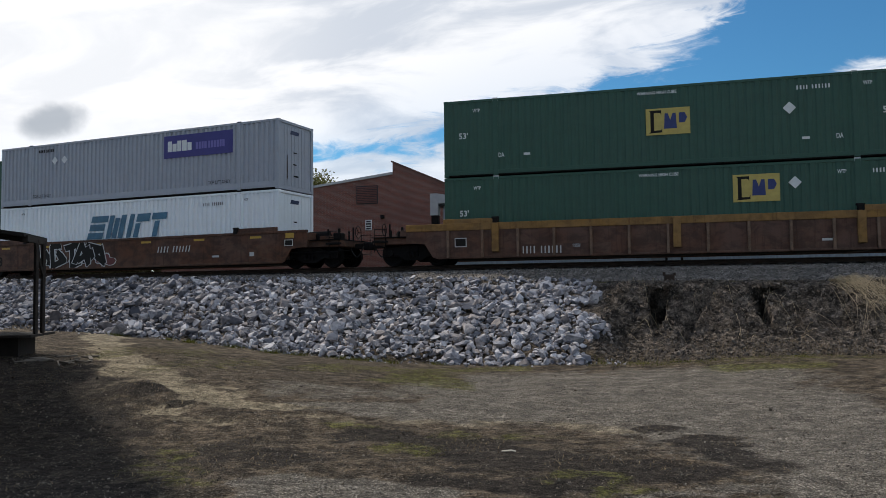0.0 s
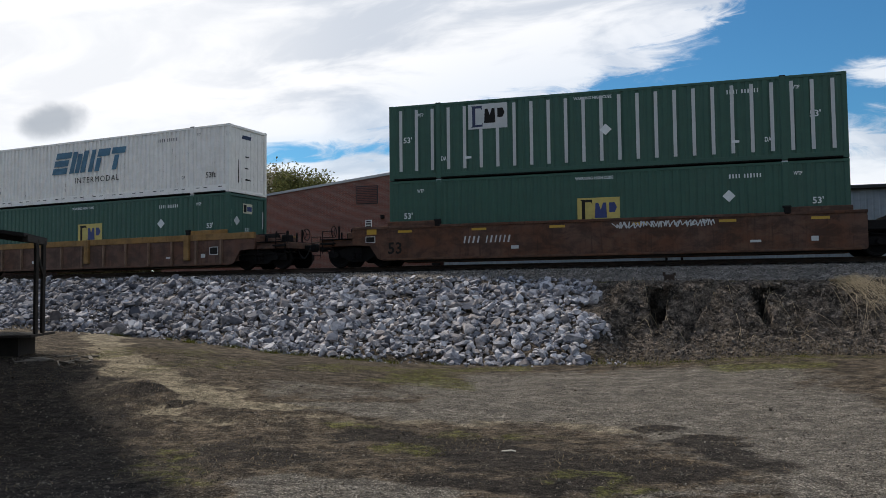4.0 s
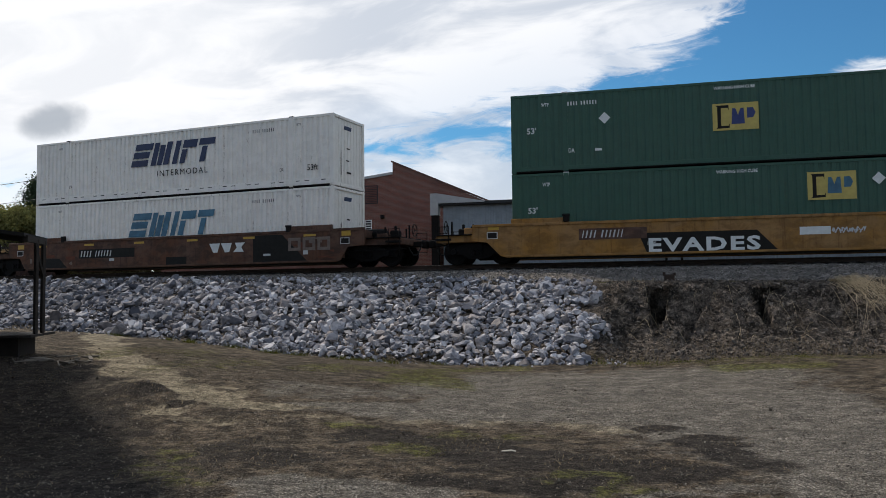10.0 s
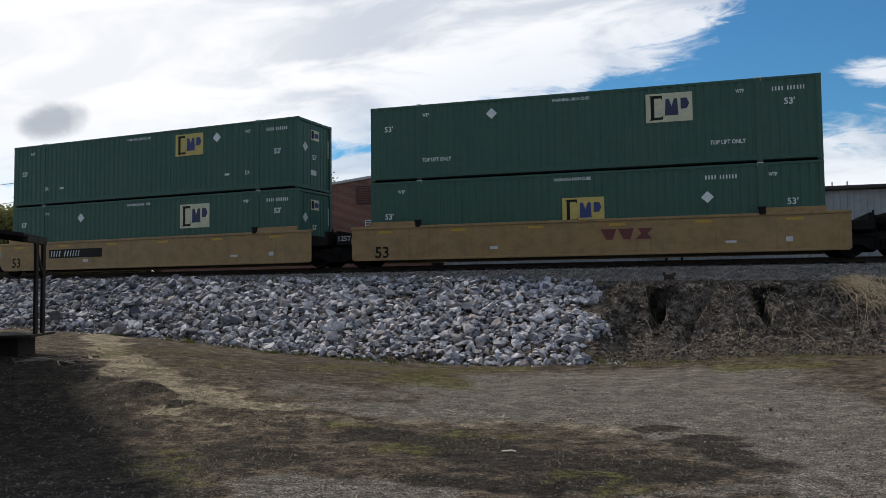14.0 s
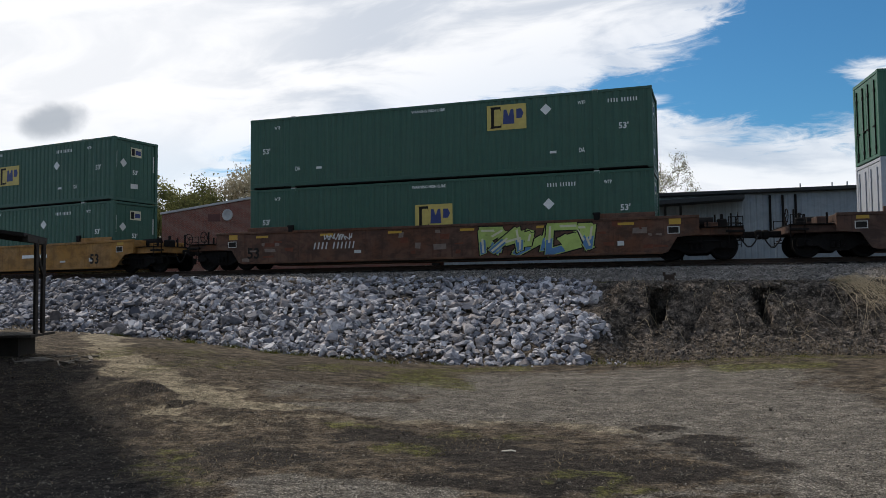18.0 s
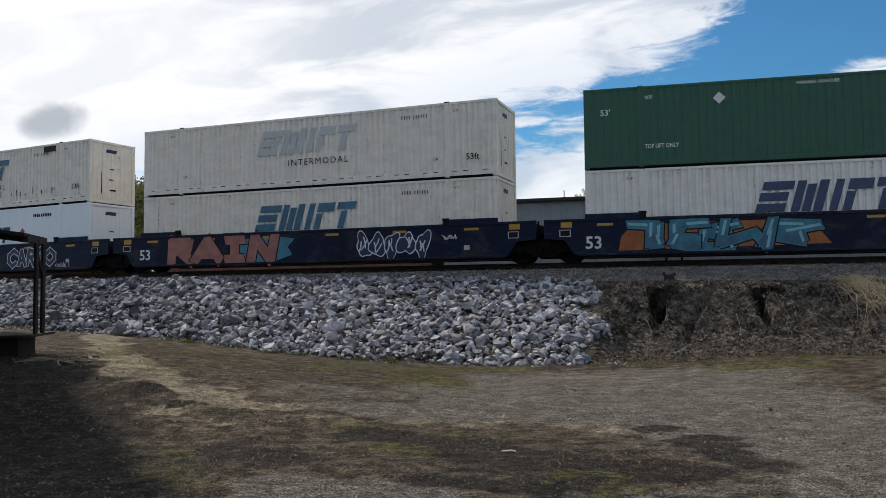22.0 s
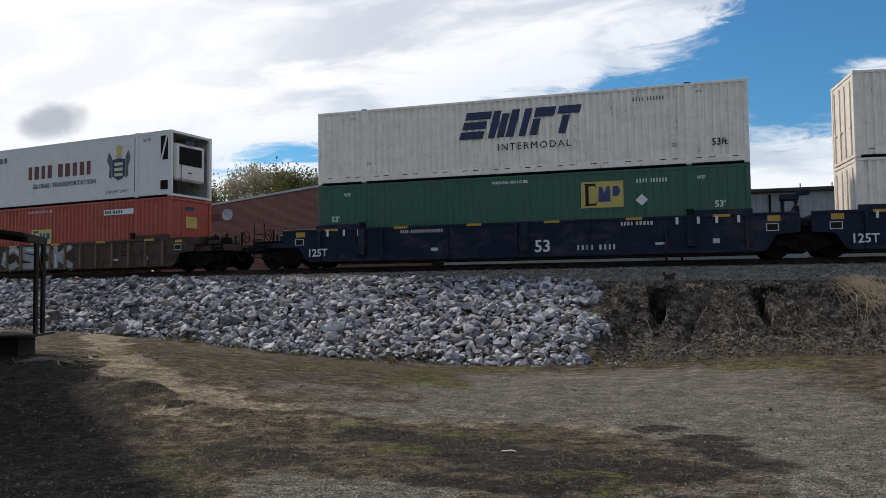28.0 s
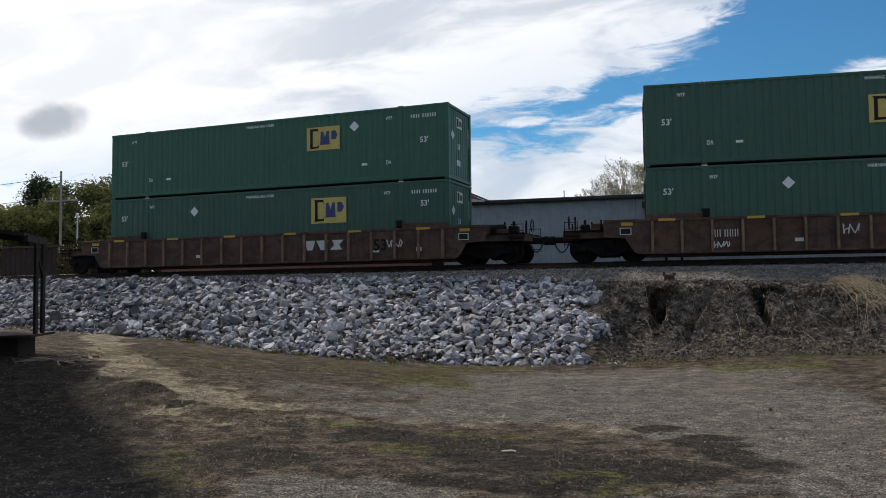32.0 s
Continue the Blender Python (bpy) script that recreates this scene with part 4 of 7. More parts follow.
def build_truck(parent, x):
    t = part("truck", cmesh("truck", STEEL, lambda G: G.box(-0.22, 0.22, -1.1, 1.1, 0.5, 0.78, 0.03).box(-0.3, 0.3, -0.3, 0.3, 0.78, 0.88, 0.02)), parent, "dark two-axle freight truck", at=(x, 0, 0))
    for sg in (-1, 1):
        g = lambda G: G.prism([(-1.25, 0.62), (-1.25, 0.36), (-0.62, 0.36), (-0.35, 0.2), (0.35, 0.2), (0.62, 0.36), (1.25, 0.36), (1.25, 0.62), (0.75, 0.66), (0.4, 0.78), (-0.4, 0.78), (-0.75, 0.66)], sg * 1.0 - 0.06, sg * 1.0 + 0.06)
        part("side_frame", cmesh("side_frame%d" % sg, STEEL, g), t)
        sp = cmesh("spring", STEEL, lambda G: G.lathe([(0.0, 0), (0.07, 0), (0.07, 0.04), (0.055, 0.06), (0.07, 0.09), (0.055, 0.12), (0.07, 0.15), (0.055, 0.18), (0.07, 0.21), (0.0, 0.21)], 10))
        for dx in (-0.16, 0.0, 0.16):
            part("spring", sp, t, at=Matrix.Translation((dx, sg * 1.09, 0.32)) @ Matrix.Rotation(radians(90), 4, "X"))
        cap = cmesh("bearing_cap", STEEL, lambda G: G.lathe([(0.0, -0.1), (0.10, -0.1), (0.12, -0.02), (0.12, 0.1)], 14))
        for dx in (-0.89, 0.89):
            part("bearing_cap", cap, t, at=Matrix.Translation((dx, sg * 1.08, 0.46)) @ (Matrix.Identity(4) if sg < 0 else Matrix.Rotation(math.pi, 4, "Z")))
    for k, dx in enumerate((-0.89, 0.89)):
        def wset(G):
            prof = [(0.0, -0.83), (0.1, -0.83), (0.1, -0.80), (0.36, -0.79), (0.38, -0.825), (0.457, -0.825), (0.462, -0.715), (0.492, -0.70), (0.492, -0.685), (0.38, -0.68), (0.36, -0.72), (0.12, -0.71), (0.085, -0.68), (0.085, 0.68), (0.12, 0.71), (0.36, 0.72), (0.38, 0.68), (0.492, 0.685), (0.492, 0.70), (0.462, 0.715), (0.457, 0.825), (0.38, 0.825), (0.36, 0.79), (0.1, 0.80), (0.1, 0.83), (0.0, 0.83)]
            G.lathe(prof, 22)
            for a in range(3):      # cast marks on the wheel's face
                th = a * 2.094
                G.box(0.24 * math.cos(th) - 0.03, 0.24 * math.cos(th) + 0.03, -0.806, -0.79, 0.24 * math.sin(th) - 0.03, 0.24 * math.sin(th) + 0.03)
            return G
        w = part("wheelset", cmesh("wheelset", STEEL, wset), t, "steel wheels on one axle", at=(dx, 0, 0.457))
        WHEELS[k].append(w)
    return t


WHEELS = ([], [])


def wheel_ring(g, x, y, z, r):
    """A spoked ring that stands across the track."""
    k = 14
    pts = [Vector((x, y + r * math.cos(2 * math.pi * i / k), z + r * math.sin(2 * math.pi * i / k))) for i in range(k)]
    for a, b in zip(pts, pts[1:] + pts[:1]):
        g.tube(a, b, 0.018, k=5, caps=False)
    for i in (0, 5, 9):
        g.tube((x, y, z), pts[i], 0.014, k=5)
    return g


def build_car(kind, label, left_end, right_end):
    """One unit of a well car: its origin is on the rail's top under the well's middle. left_end, right_end: half the way to the next unit's middle, and whether the end couples or shares a truck."""
    body, trim_m = {"ribbed": (BROWN_R, BROWN_R), "banded": (BROWN_D, BAND), "smooth_brown": (BROWN, BROWN), "patched": (BROWN, BROWN), "cut_yellow": (YELLOW, YELLOW), "yellow": (YELLOW_B, YELLOW_B), "navy": (NAVY, NAVY), "blue": (FECB, FECB)}[kind]
    top = 1.42 if kind in ("ribbed", "cut_yellow") else 1.5
    car = empty("well_car", label, "rail car", "freight train")
    for sg in (-1, 1):
        y0, y1 = sorted((sg * CH, sg * (CH - 0.05)))
        ex = 9.55
        pts = [(-8.32, 0.2), (8.32, 0.2), (8.5, 0.26), (9.0 if kind == "cut_yellow" else 8.82, 0.76), (ex, 0.82), (ex, top - 0.06), (-ex, top - 0.06), (-ex, 0.82), (-9.0 if kind == "cut_yellow" else -8.82, 0.76), (-8.5, 0.26)]
        blunt = kind in ("yellow", "smooth_brown")
        bl = 8.8 if kind == "yellow" else 8.5
        if blunt:      # units of one car meet with blunt ends
            if not right_end[1]:
                pts[1:6] = [(bl - 0.08, 0.2), (bl, 0.27), (bl, top - 0.06)]
            if not left_end[1]:
                cut_ = pts.index((-ex, top - 0.06))
                pts[cut_:] = [(-bl, top - 0.06), (-bl, 0.27), (-bl + 0.08, 0.2)]
                pts = pts[1:]
        part("side_sill", cmesh("side_sill%s%d%s%s" % (kind, sg, left_end[1], right_end[1]), body, lambda g: g.prism(pts, y0, y1)), car)
        xa, xb = (-bl - 0.02 if blunt and not left_end[1] else -ex), (bl + 0.02 if blunt and not right_end[1] else ex)
        part("top_chord", cmesh("top_chord%s%d%.2f%.2f" % (kind, sg, xa, xb), trim_m, lambda g: g.box(xa, xb, *sorted((sg * (CH + 0.03), sg * (CH - 0.1))), top - (0.26 if kind == "banded" else 0.1), top, 0.01)), car, "yellow top band" if kind == "banded" else "")
        part("bottom_chord", cmesh("bottom_chord%s%d" % (kind, sg), body, lambda g: g.box(-8.3, 8.3, *sorted((sg * (CH + 0.04), sg * (CH - 0.12))), 0.19, 0.27, 0.01)), car)
        if kind in ("ribbed", "banded", "blue"):
            n_ = {"ribbed": 17, "banded": 13, "blue": 7}[kind]
            rb = cmesh("rib%s%d" % (kind, sg), body if kind == "blue" else RIBTAN, lambda g: g.box(-0.045, 0.045, *sorted((sg * CH, sg * (CH + 0.11))), 0.23, top - (0.26 if kind == "banded" else 0.1), 0.008))
            for i in range(n_):
                part("rib", rb, car, at=(-7.9 + 15.8 * i / (n_ - 1), 0, 0))
        if kind in ("banded", "blue"):
            pad = cmesh("stake_pocket%s%d" % (kind, sg), trim_m, lambda g: g.box(-0.13, 0.13, *sorted((sg * CH, sg * (CH + 0.14))), 0.42, top - 0.02, 0.012))
            for x in (-POST, 0.3, POST):
                part("stake_pocket", pad, car, at=(x, 0, 0))
        if sg < 0 and kind in ("smooth_brown", "yellow", "navy", "patched", "ribbed", "blue"):
            rf = shared(("reflector", kind), lambda: Geo().box(-0.28, 0.28, -0.004, 0, -0.045, 0.045).mesh("reflector", M_REFLECT))
            for i in range(6):
                part("reflector", rf, car, "yellow reflector", at=(-7.4 + i * 2.9, -CH - (0.034 if kind in ("ribbed", "blue") else 0.003), top - (0.05 if kind in ("ribbed", "blue") else 0.22)))
        for x in (-1, 1):      # raised guides beside the container's ends
            part("side_guide", cmesh("side_guide%s%d" % (kind, sg), trim_m, lambda g: g.box(-0.95, 0.95, *sorted((sg * (CH - 0.02), sg * (CH - 0.12))), top - 0.02, top + 0.17, 0.015)), car, at=(x * 7.15, 0, 0))
            part("container_latch", cmesh("container_latch%d" % sg, STEEL, lambda g: g.box(-0.11, 0.11, *sorted((sg * (CH + 0.05), sg * (CH - 0.1))), top - 0.07, top + 0.2, 0.03).box(-0.15, 0.13, *sorted((sg * (CH + 0.02), sg * (CH - 0.06))), top + 0.14, top + 0.22, 0.015)), car, "dark latch block", at=(x * POST, 0, 0))
    part("well_floor", cmesh("well_floor", STEEL, lambda g: g.box(-8.25, 8.25, -1.4, 1.4, 0.225, 0.325)), car)
    for sg, (reach, couples) in ((-1, left_end), (1, right_end)):
        flip = Matrix.Identity(4) if sg > 0 else Matrix.Rotation(math.pi, 4, "Z")
        reach_p = reach - (0.6 if couples else 0.18)
        part("end_platform", cmesh("end_platform%s%.2f%s" % (kind, reach_p, couples), STEEL if blunt and not couples else trim_m if kind != "banded" else body, lambda g: g.box(8.45, reach_p, -1.28, 1.28, 0.8, 1.06, 0.02).box(8.42, 9.5, -1.42, 1.42, 0.84, 1.16, 0.02).box(8.42, 8.52, -1.42, 1.42, 0.35, 1.3)), car, at=flip)
        part("bulkhead_frame", cmesh("bulkhead_frame%s%s" % (kind, couples), STEEL if blunt and not couples else body, lambda g: g.box(9.35, 9.5, -1.4, 1.4, 1.16, 1.4, 0.01).box(9.7, 10.15, -0.8, -0.3, 1.06, 1.28, 0.015).box(9.7, 10.0, 0.2, 0.9, 1.06, 1.36, 0.015)), car, at=flip)
        if couples:
            part("coupler", cmesh("coupler", STEEL, lambda g: g.box(reach_p - 0.2, reach - 0.12, -0.12, 0.12, 0.74, 0.96, 0.03).box(reach - 0.2, reach + 0.05, -0.2, 0.14, 0.68, 1.0, 0.05)), car, at=flip)
            def hose(g):
                pts = [Vector((reach_p - 0.1 + 0.62 * u, -0.35, 0.82 - 0.42 * math.sin(math.pi * u))) for u in (0, 0.2, 0.4, 0.6, 0.8, 1.0)]
                for a, b in zip(pts, pts[1:]):
                    g.tube(a, b, 0.028, k=6)
                return g
            part("brake_hose", cmesh("brake_hose", RUBBER, hose), car, at=flip)
            for yy in (-1.3, 1.3):
                def rail_(g):
                    for xx in (reach_p - 0.05, reach_p - 0.5):
                        g.tube((xx, yy, 0.5), (xx, yy, 1.85 if kind in ("yellow", "blue") else 1.42), 0.016, k=6)
                    for zz in (0.6, 0.88, 1.16, 1.4):
                        g.tube((reach_p - 0.05, yy, zz), (reach_p - 0.5, yy, zz), 0.014, k=6)
                    g.box(reach_p - 0.6, reach_p, yy - 0.1, yy + 0.1, 0.88, 0.95)
                    return g
                part("grab_ladder", cmesh("grab_ladder%s%.1f%.1f" % (kind, yy, reach_p), STEEL, rail_), car, at=flip)
            for k_, (xx, yy, hh) in enumerate(((reach_p - 0.9, -0.7, 0.5), (reach_p - 0.35, 0.35, 0.62), (reach_p - 0.2, -0.25, 0.42), (reach_p - 1.3, 0.8, 0.45), (reach_p - 1.15, -1.0, 0.3))):
                part("stanchion", cmesh("stanchion%.1f%d" % (reach_p, k_), STEEL, lambda g: g.box(xx - 0.03, xx + 0.03, yy - 0.03, yy + 0.03, 1.04, 1.05 + hh, 0.006)), car, at=flip)
            part("air_tank", cmesh("air_tank%.1f" % reach_p, STEEL, lambda g: g.tube((reach_p - 1.9, -0.55, 1.28), (reach_p - 0.95, -0.55, 1.28), 0.2, k=14).box(reach_p - 1.8, reach_p - 1.72, -0.65, -0.45, 1.04, 1.15)), car, "dark air tank", at=flip)
            part("valve_box", cmesh("valve_box%.1f" % reach_p, STEEL, lambda g: g.box(reach_p - 0.85, reach_p - 0.5, -0.45, -0.05, 1.05, 1.42, 0.04).box(reach_p - 0.72, reach_p - 0.62, -0.3, -0.2, 1.42, 1.6, 0.02)), car, "dark valve gear", at=flip)
            part("brake_wheel", cmesh("brake_wheel%.1f" % reach_p, STEEL, lambda g: wheel_ring(g, reach_p - 0.12, 0.35, 1.45, 0.24)), car, "hand brake wheel", at=flip)
            part("tread_plate", cmesh("tread_plate%.1f" % reach_p, STEEL, lambda g: g.box(9.56, reach_p + 0.02, -1.4, 1.4, 1.064, 1.09)), car, "dark steel tread plate", at=flip)
            part("brake_rigging", cmesh("brake_rigging%.1f" % reach_p, STEEL, lambda g: g.tube((8.6, -1.25, 0.6), (reach_p - 0.1, -1.25, 0.6), 0.025, k=6).tube((reach_p - 0.1, -1.25, 0.66), (reach_p - 0.1, -0.4, 0.66), 0.025, k=6).box(8.9, 9.5, -1.2, -0.8, 0.62, 0.86, 0.03)), car, "brake rods and cylinder", at=flip)
            build_truck(car, sg * (reach - 2.15))
        elif sg < 0:
            build_truck(car, -reach)
        if not couples:
            part("joint_gear", cmesh("joint_gear%.1f%s" % (reach, sg), STEEL, lambda g: g.box(8.6, reach - 0.02, -0.8, 0.8, 0.55, 0.87, 0.03).tube((8.6, -1.2, 0.75), (reach - 0.05, -1.2, 0.62), 0.03, k=6).box(9.3, reach - 0.1, -1.3, -0.95, 0.9, 1.0).box(9.5, 9.56, -1.1, -1.04, 1.0, 1.5)), car, "dark joint between two units", at=flip)
            if kind == "blue" and sg > 0:
                part("brake_stand", cmesh("brake_stand", FECB, lambda g: g.box(9.05, 9.15, -0.75, -0.65, 1.1, 2.05, 0.01).box(9.55, 9.63, -0.75, -0.65, 1.1, 1.75, 0.01).box(9.0, 9.6, -0.95, -0.5, 1.95, 2.15, 0.02).box(9.5, 9.95, -0.85, -0.55, 2.12, 2.32, 0.02).box(9.1, 9.6, -0.74, -0.68, 1.5, 1.57).tube((9.1, -0.7, 1.15), (9.58, -0.7, 1.9), 0.03, k=6)), car, "dark blue brake stand with a step")
            if blunt and sg < 0:
                part("lettering", words("125T", 0.2, M_GHOST), car, "pale lettering", at=(-9.45, -1.425, 1.0))
                part("joint_plate", plate(0, 0.16, 0, 0.24, M_REFLECT if kind == "yellow" else M_GHOST), car, "small plate", at=(-8.85, -1.425, 0.86))
        if kind not in ("banded",) and (couples or not blunt):
            pl = part("data_plate", plate(0, 0.4, 0, 0.25, M_GHOST), car, "pale framed data plate", at=(sg * 8.75 - 0.25, -CH - 0.003, 0.88))
            part("data_field", plate(0.03, 0.37, 0.025, 0.225, M_BLACK), pl, at=(0, -0.003, 0))
            part("warning_plate", plate(0, 0.4, 0, 0.2, M_REFLECT), car, "small yellow plate", at=(sg * 8.75 - 0.2, -CH - 0.003, 1.2))
        elif kind == "banded":
            pl = part("data_plate", plate(0, 0.45, 0, 0.34, M_GHOST), car, "pale framed data plate", at=(sg * 7.45 - 0.2, -CH - 0.003, 0.62))
            part("data_field", plate(0.03, 0.42, 0.03, 0.31, M_BLACK), pl, at=(0, -0.003, 0))
    for x, w_, h_ in ((-3.3, 0.28, 0.12), (6.8, 0.22, 0.16), (4.9, 0.35, 0.08)):
        part("stencil", plate(0, w_, 0, h_, M_GHOST), car, "small pale stencil mark", at=(x, -CH - 0.003, 0.52))
    return car


def on_side(car, name, me, x, z, label="", lift=0.0, wide=1.0):
    ob_ = part(name, me, car, label, at=Matrix.Translation((x, -CH - 0.003 - lift, z)) @ Matrix.Diagonal((wide, 1, 1, 1)))
    return tagged(ob_, kind="stuff") if name.endswith("_row") and name != "slot_row" else ob_


def tag_art(car, x, z, text, h, fill, edge, label, slant=0.1, back=None, wide=1.0, thick=0.045, rim=0.105):
    """Sprayed lettering: fat edge, inner fill and a wild patch behind."""
    if back is not None:
        def blob():
            rnd = random.Random(text)
            w = h * 0.72 * len(text) + 0.5
            pts = []
            for i in range(40):
                t = 2 * math.pi * i / 40
                pts.append((w / 2 - 0.2 + (w / 2) * math.copysign(abs(math.cos(t)) ** 0.5, math.cos(t)) * rnd.uniform(0.9, 1.08), h * 0.5 + h * 0.66 * math.copysign(abs(math.sin(t)) ** 0.6, math.sin(t)) * rnd.uniform(0.8, 1.0)))
            return Geo().prism(pts[::-1], -0.002, 0).mesh("sprayed_patch", back)
        on_side(car, "sprayed_patch", shared(("blob", text, h, back.name), blob), x, z, "sprayed colour patch")
    on_side(car, "graffiti", words(text, h, edge, bold=h * rim, slant=slant, space=1.16), x, z, label, 0.004, wide)
    if fill is not None:
        on_side(car, "graffiti_fill", words(text, h, fill, bold=h * thick, slant=slant, space=1.16), x, z, "", 0.008, wide)


def wild_art(car, x, z, w, h, count, seed, fill, edge, label, back=None, spark=None):
    """Sprayed piece of swelling, overlapping shapes that spell nothing: a cloud behind, dark edges, fills and cuts."""
    rnd = random.Random(seed)

    def lobe(cx, cz, rx, rz, sh, grow_, ph):
        pts = []
        for i in range(28):
            t = 2 * math.pi * i / 28
            r = 1 + 0.22 * math.sin(2 * t + ph[0]) + 0.18 * math.sin(3 * t + ph[1]) + 0.10 * math.sin(5 * t + ph[2])
            a, b = rx * r * math.cos(t), rz * r * math.sin(t)
            l_ = math.hypot(a, b)
            a, b = a * (1 + grow_ / l_), b * (1 + grow_ / l_)
            pts.append((cx + a + sh * b, cz + b))
        return pts[::-1]
    glyphs = [(x + w * (i + 0.5) / count + rnd.uniform(-0.05, 0.05) * w / count, z + h * rnd.uniform(0.44, 0.56), w / count * rnd.uniform(0.42, 0.54), h * rnd.uniform(0.38, 0.48), rnd.uniform(-0.1, 0.35), [rnd.uniform(0, 6.28) for _ in range(3)]) for i in range(count)]
    if back is not None:
        g = Geo()
        for cx, cz, rx, rz, sh, ph in glyphs:
            g.prism(lobe(cx, cz, rx * 1.1, rz * 1.0, sh, 0.12, ph[::-1]), -0.001 - rnd.uniform(0, 0.001), 0)
        on_side(car, "sprayed_cloud", g.mesh("sprayed_cloud", back), 0, 0, "sprayed colour cloud")
    piece = None
    for k, (cx, cz, rx, rz, sh, ph) in enumerate(glyphs):
        d = 0.0045 + 0.0012 * k
        piece = on_side(car, "graffiti_shape", Geo().prism(lobe(cx, cz, rx, rz, sh, 0.045, ph), -0.0005, 0).mesh("graffiti_shape", edge), 0, 0, label, d)
        part("shape_fill", Geo().prism(lobe(cx, cz, rx, rz, sh, 0.0, ph), -0.0005, 0).mesh("shape_fill", fill), piece, at=(0, -0.0005, 0))
        g = Geo()
        for _ in range(3):
            a, t0, ln = rnd.uniform(-0.5, 0.5), rnd.uniform(0.8, 2.2), rnd.uniform(0.5, 0.95)
            px_, pz_ = cx + a * rx, cz + rnd.uniform(-0.3, 0.3) * rz
            dx, dz = math.cos(t0) * ln * rx * 0.8, math.sin(t0) * ln * rz * 0.7
            wd = 0.028
            g.prism([(px_ - dx - wd, pz_ - dz), (px_ - dx + wd, pz_ - dz), (px_ + 0.1 * rx + wd, pz_), (px_ + dx + wd, pz_ + dz), (px_ + dx - wd, pz_ + dz), (px_ + 0.1 * rx - wd, pz_)], -0.0004, 0)
        part("shape_cut", g.mesh("shape_cut", spark or edge), piece, at=(0, -0.0009, 0))


# bent strokes that spell nothing, each within -1 to 1
STROKES = [[[(-0.9, -1.0), (-0.7, 1.0), (0.9, 0.7), (-0.5, 0.0), (1.0, -1.0)]], [[(-1.0, 0.9), (-0.9, -0.9), (1.0, -0.9)], [(-0.9, 0.1), (0.8, 0.5)]], [[(-1.0, -1.0), (0.1, 1.0), (0.9, -1.0)], [(-0.7, -0.4), (0.9, 0.1)]],
    [[(-0.9, 1.0), (-1.0, -1.0), (0.0, 0.1), (1.0, -1.0), (0.8, 1.0)]], [[(1.0, 0.7), (-0.8, 1.0), (-0.8, 0.0), (0.8, -0.1), (0.9, -1.0), (-1.0, -0.9)]], [[(-1.0, 1.0), (1.0, 0.8)], [(-0.1, 0.9), (0.2, -1.0), (1.0, -0.7)]], [[(0.9, 1.0), (-1.0, 0.6), (-0.8, -1.0), (1.0, -0.8), (0.7, 0.1), (0.0, 0.1)]]]


# thick strokes of the sprayed letters that can be read
SPRAYED = {"R": [[(-0.8, -1.0), (-0.8, 1.0), (0.7, 0.8), (0.6, 0.15), (-0.6, 0.0)], [(-0.1, 0.0), (1.0, -1.0)]], "A": [[(-1.0, -1.0), (0.0, 1.0), (1.0, -1.0)], [(-0.55, -0.35), (0.55, -0.35)]], "I": [[(0.0, -1.0), (0.0, 1.0)], [(-0.7, 1.0), (0.7, 1.0)], [(-0.7, -1.0), (0.7, -1.0)]],
    "N": [[(-0.9, -1.0), (-0.8, 1.0), (0.8, -1.0), (0.9, 1.0)]], "C": [[(0.9, 0.6), (0.1, 1.0), (-0.9, 0.4), (-0.9, -0.4), (0.1, -1.0), (0.9, -0.6)]], "G": [[(0.9, 0.6), (0.1, 1.0), (-0.9, 0.4), (-0.9, -0.4), (0.1, -1.0), (0.9, -0.7), (0.9, 0.0), (0.2, 0.0)]],
    "O": [[(0.0, 1.0), (-0.9, 0.35), (-0.9, -0.35), (0.0, -1.0), (0.9, -0.35), (0.9, 0.35), (0.0, 1.0)]], "S": [[(0.9, 0.75), (-0.7, 1.0), (-0.8, 0.2), (0.8, -0.15), (0.8, -0.9), (-0.9, -0.9)]], "D": [[(-0.8, -1.0), (-0.8, 1.0), (0.4, 0.8), (0.95, 0.0), (0.4, -0.8), (-0.8, -1.0)]], "K": [[(-0.8, -1.0), (-0.8, 1.0)], [(0.9, 1.0), (-0.5, 0.0), (1.0, -1.0)]]}


def scribble(car, x, z, w, h, seed, mat, label, thick=0.018):
    """A thin sprayed line that loops along and spells nothing."""
    rnd = random.Random(seed)
    k = max(6, int(w / h * 7))
    pts = [(x + w * i / k + rnd.uniform(-0.3, 0.3) * h, z + h * (0.5 + 0.5 * math.sin(i * 2.2 + rnd.uniform(-0.7, 0.7)))) for i in range(k + 1)]
    g = Geo()
    for i, ((x0, z0), (x1, z1)) in enumerate(zip(pts, pts[1:])):
        l_ = math.hypot(x1 - x0, z1 - z0) or 1.0
        nx_, nz_ = -(z1 - z0) / l_ * thick, (x1 - x0) / l_ * thick
        g.prism([(x0 - nx_, z0 - nz_), (x1 - nx_, z1 - nz_), (x1 + nx_, z1 + nz_), (x0 + nx_, z0 + nz_)], -0.001 - 0.0002 * (i % 3), 0)
    on_side(car, "graffiti", g.mesh("graffiti", mat), 0, 0, label, 0.036)


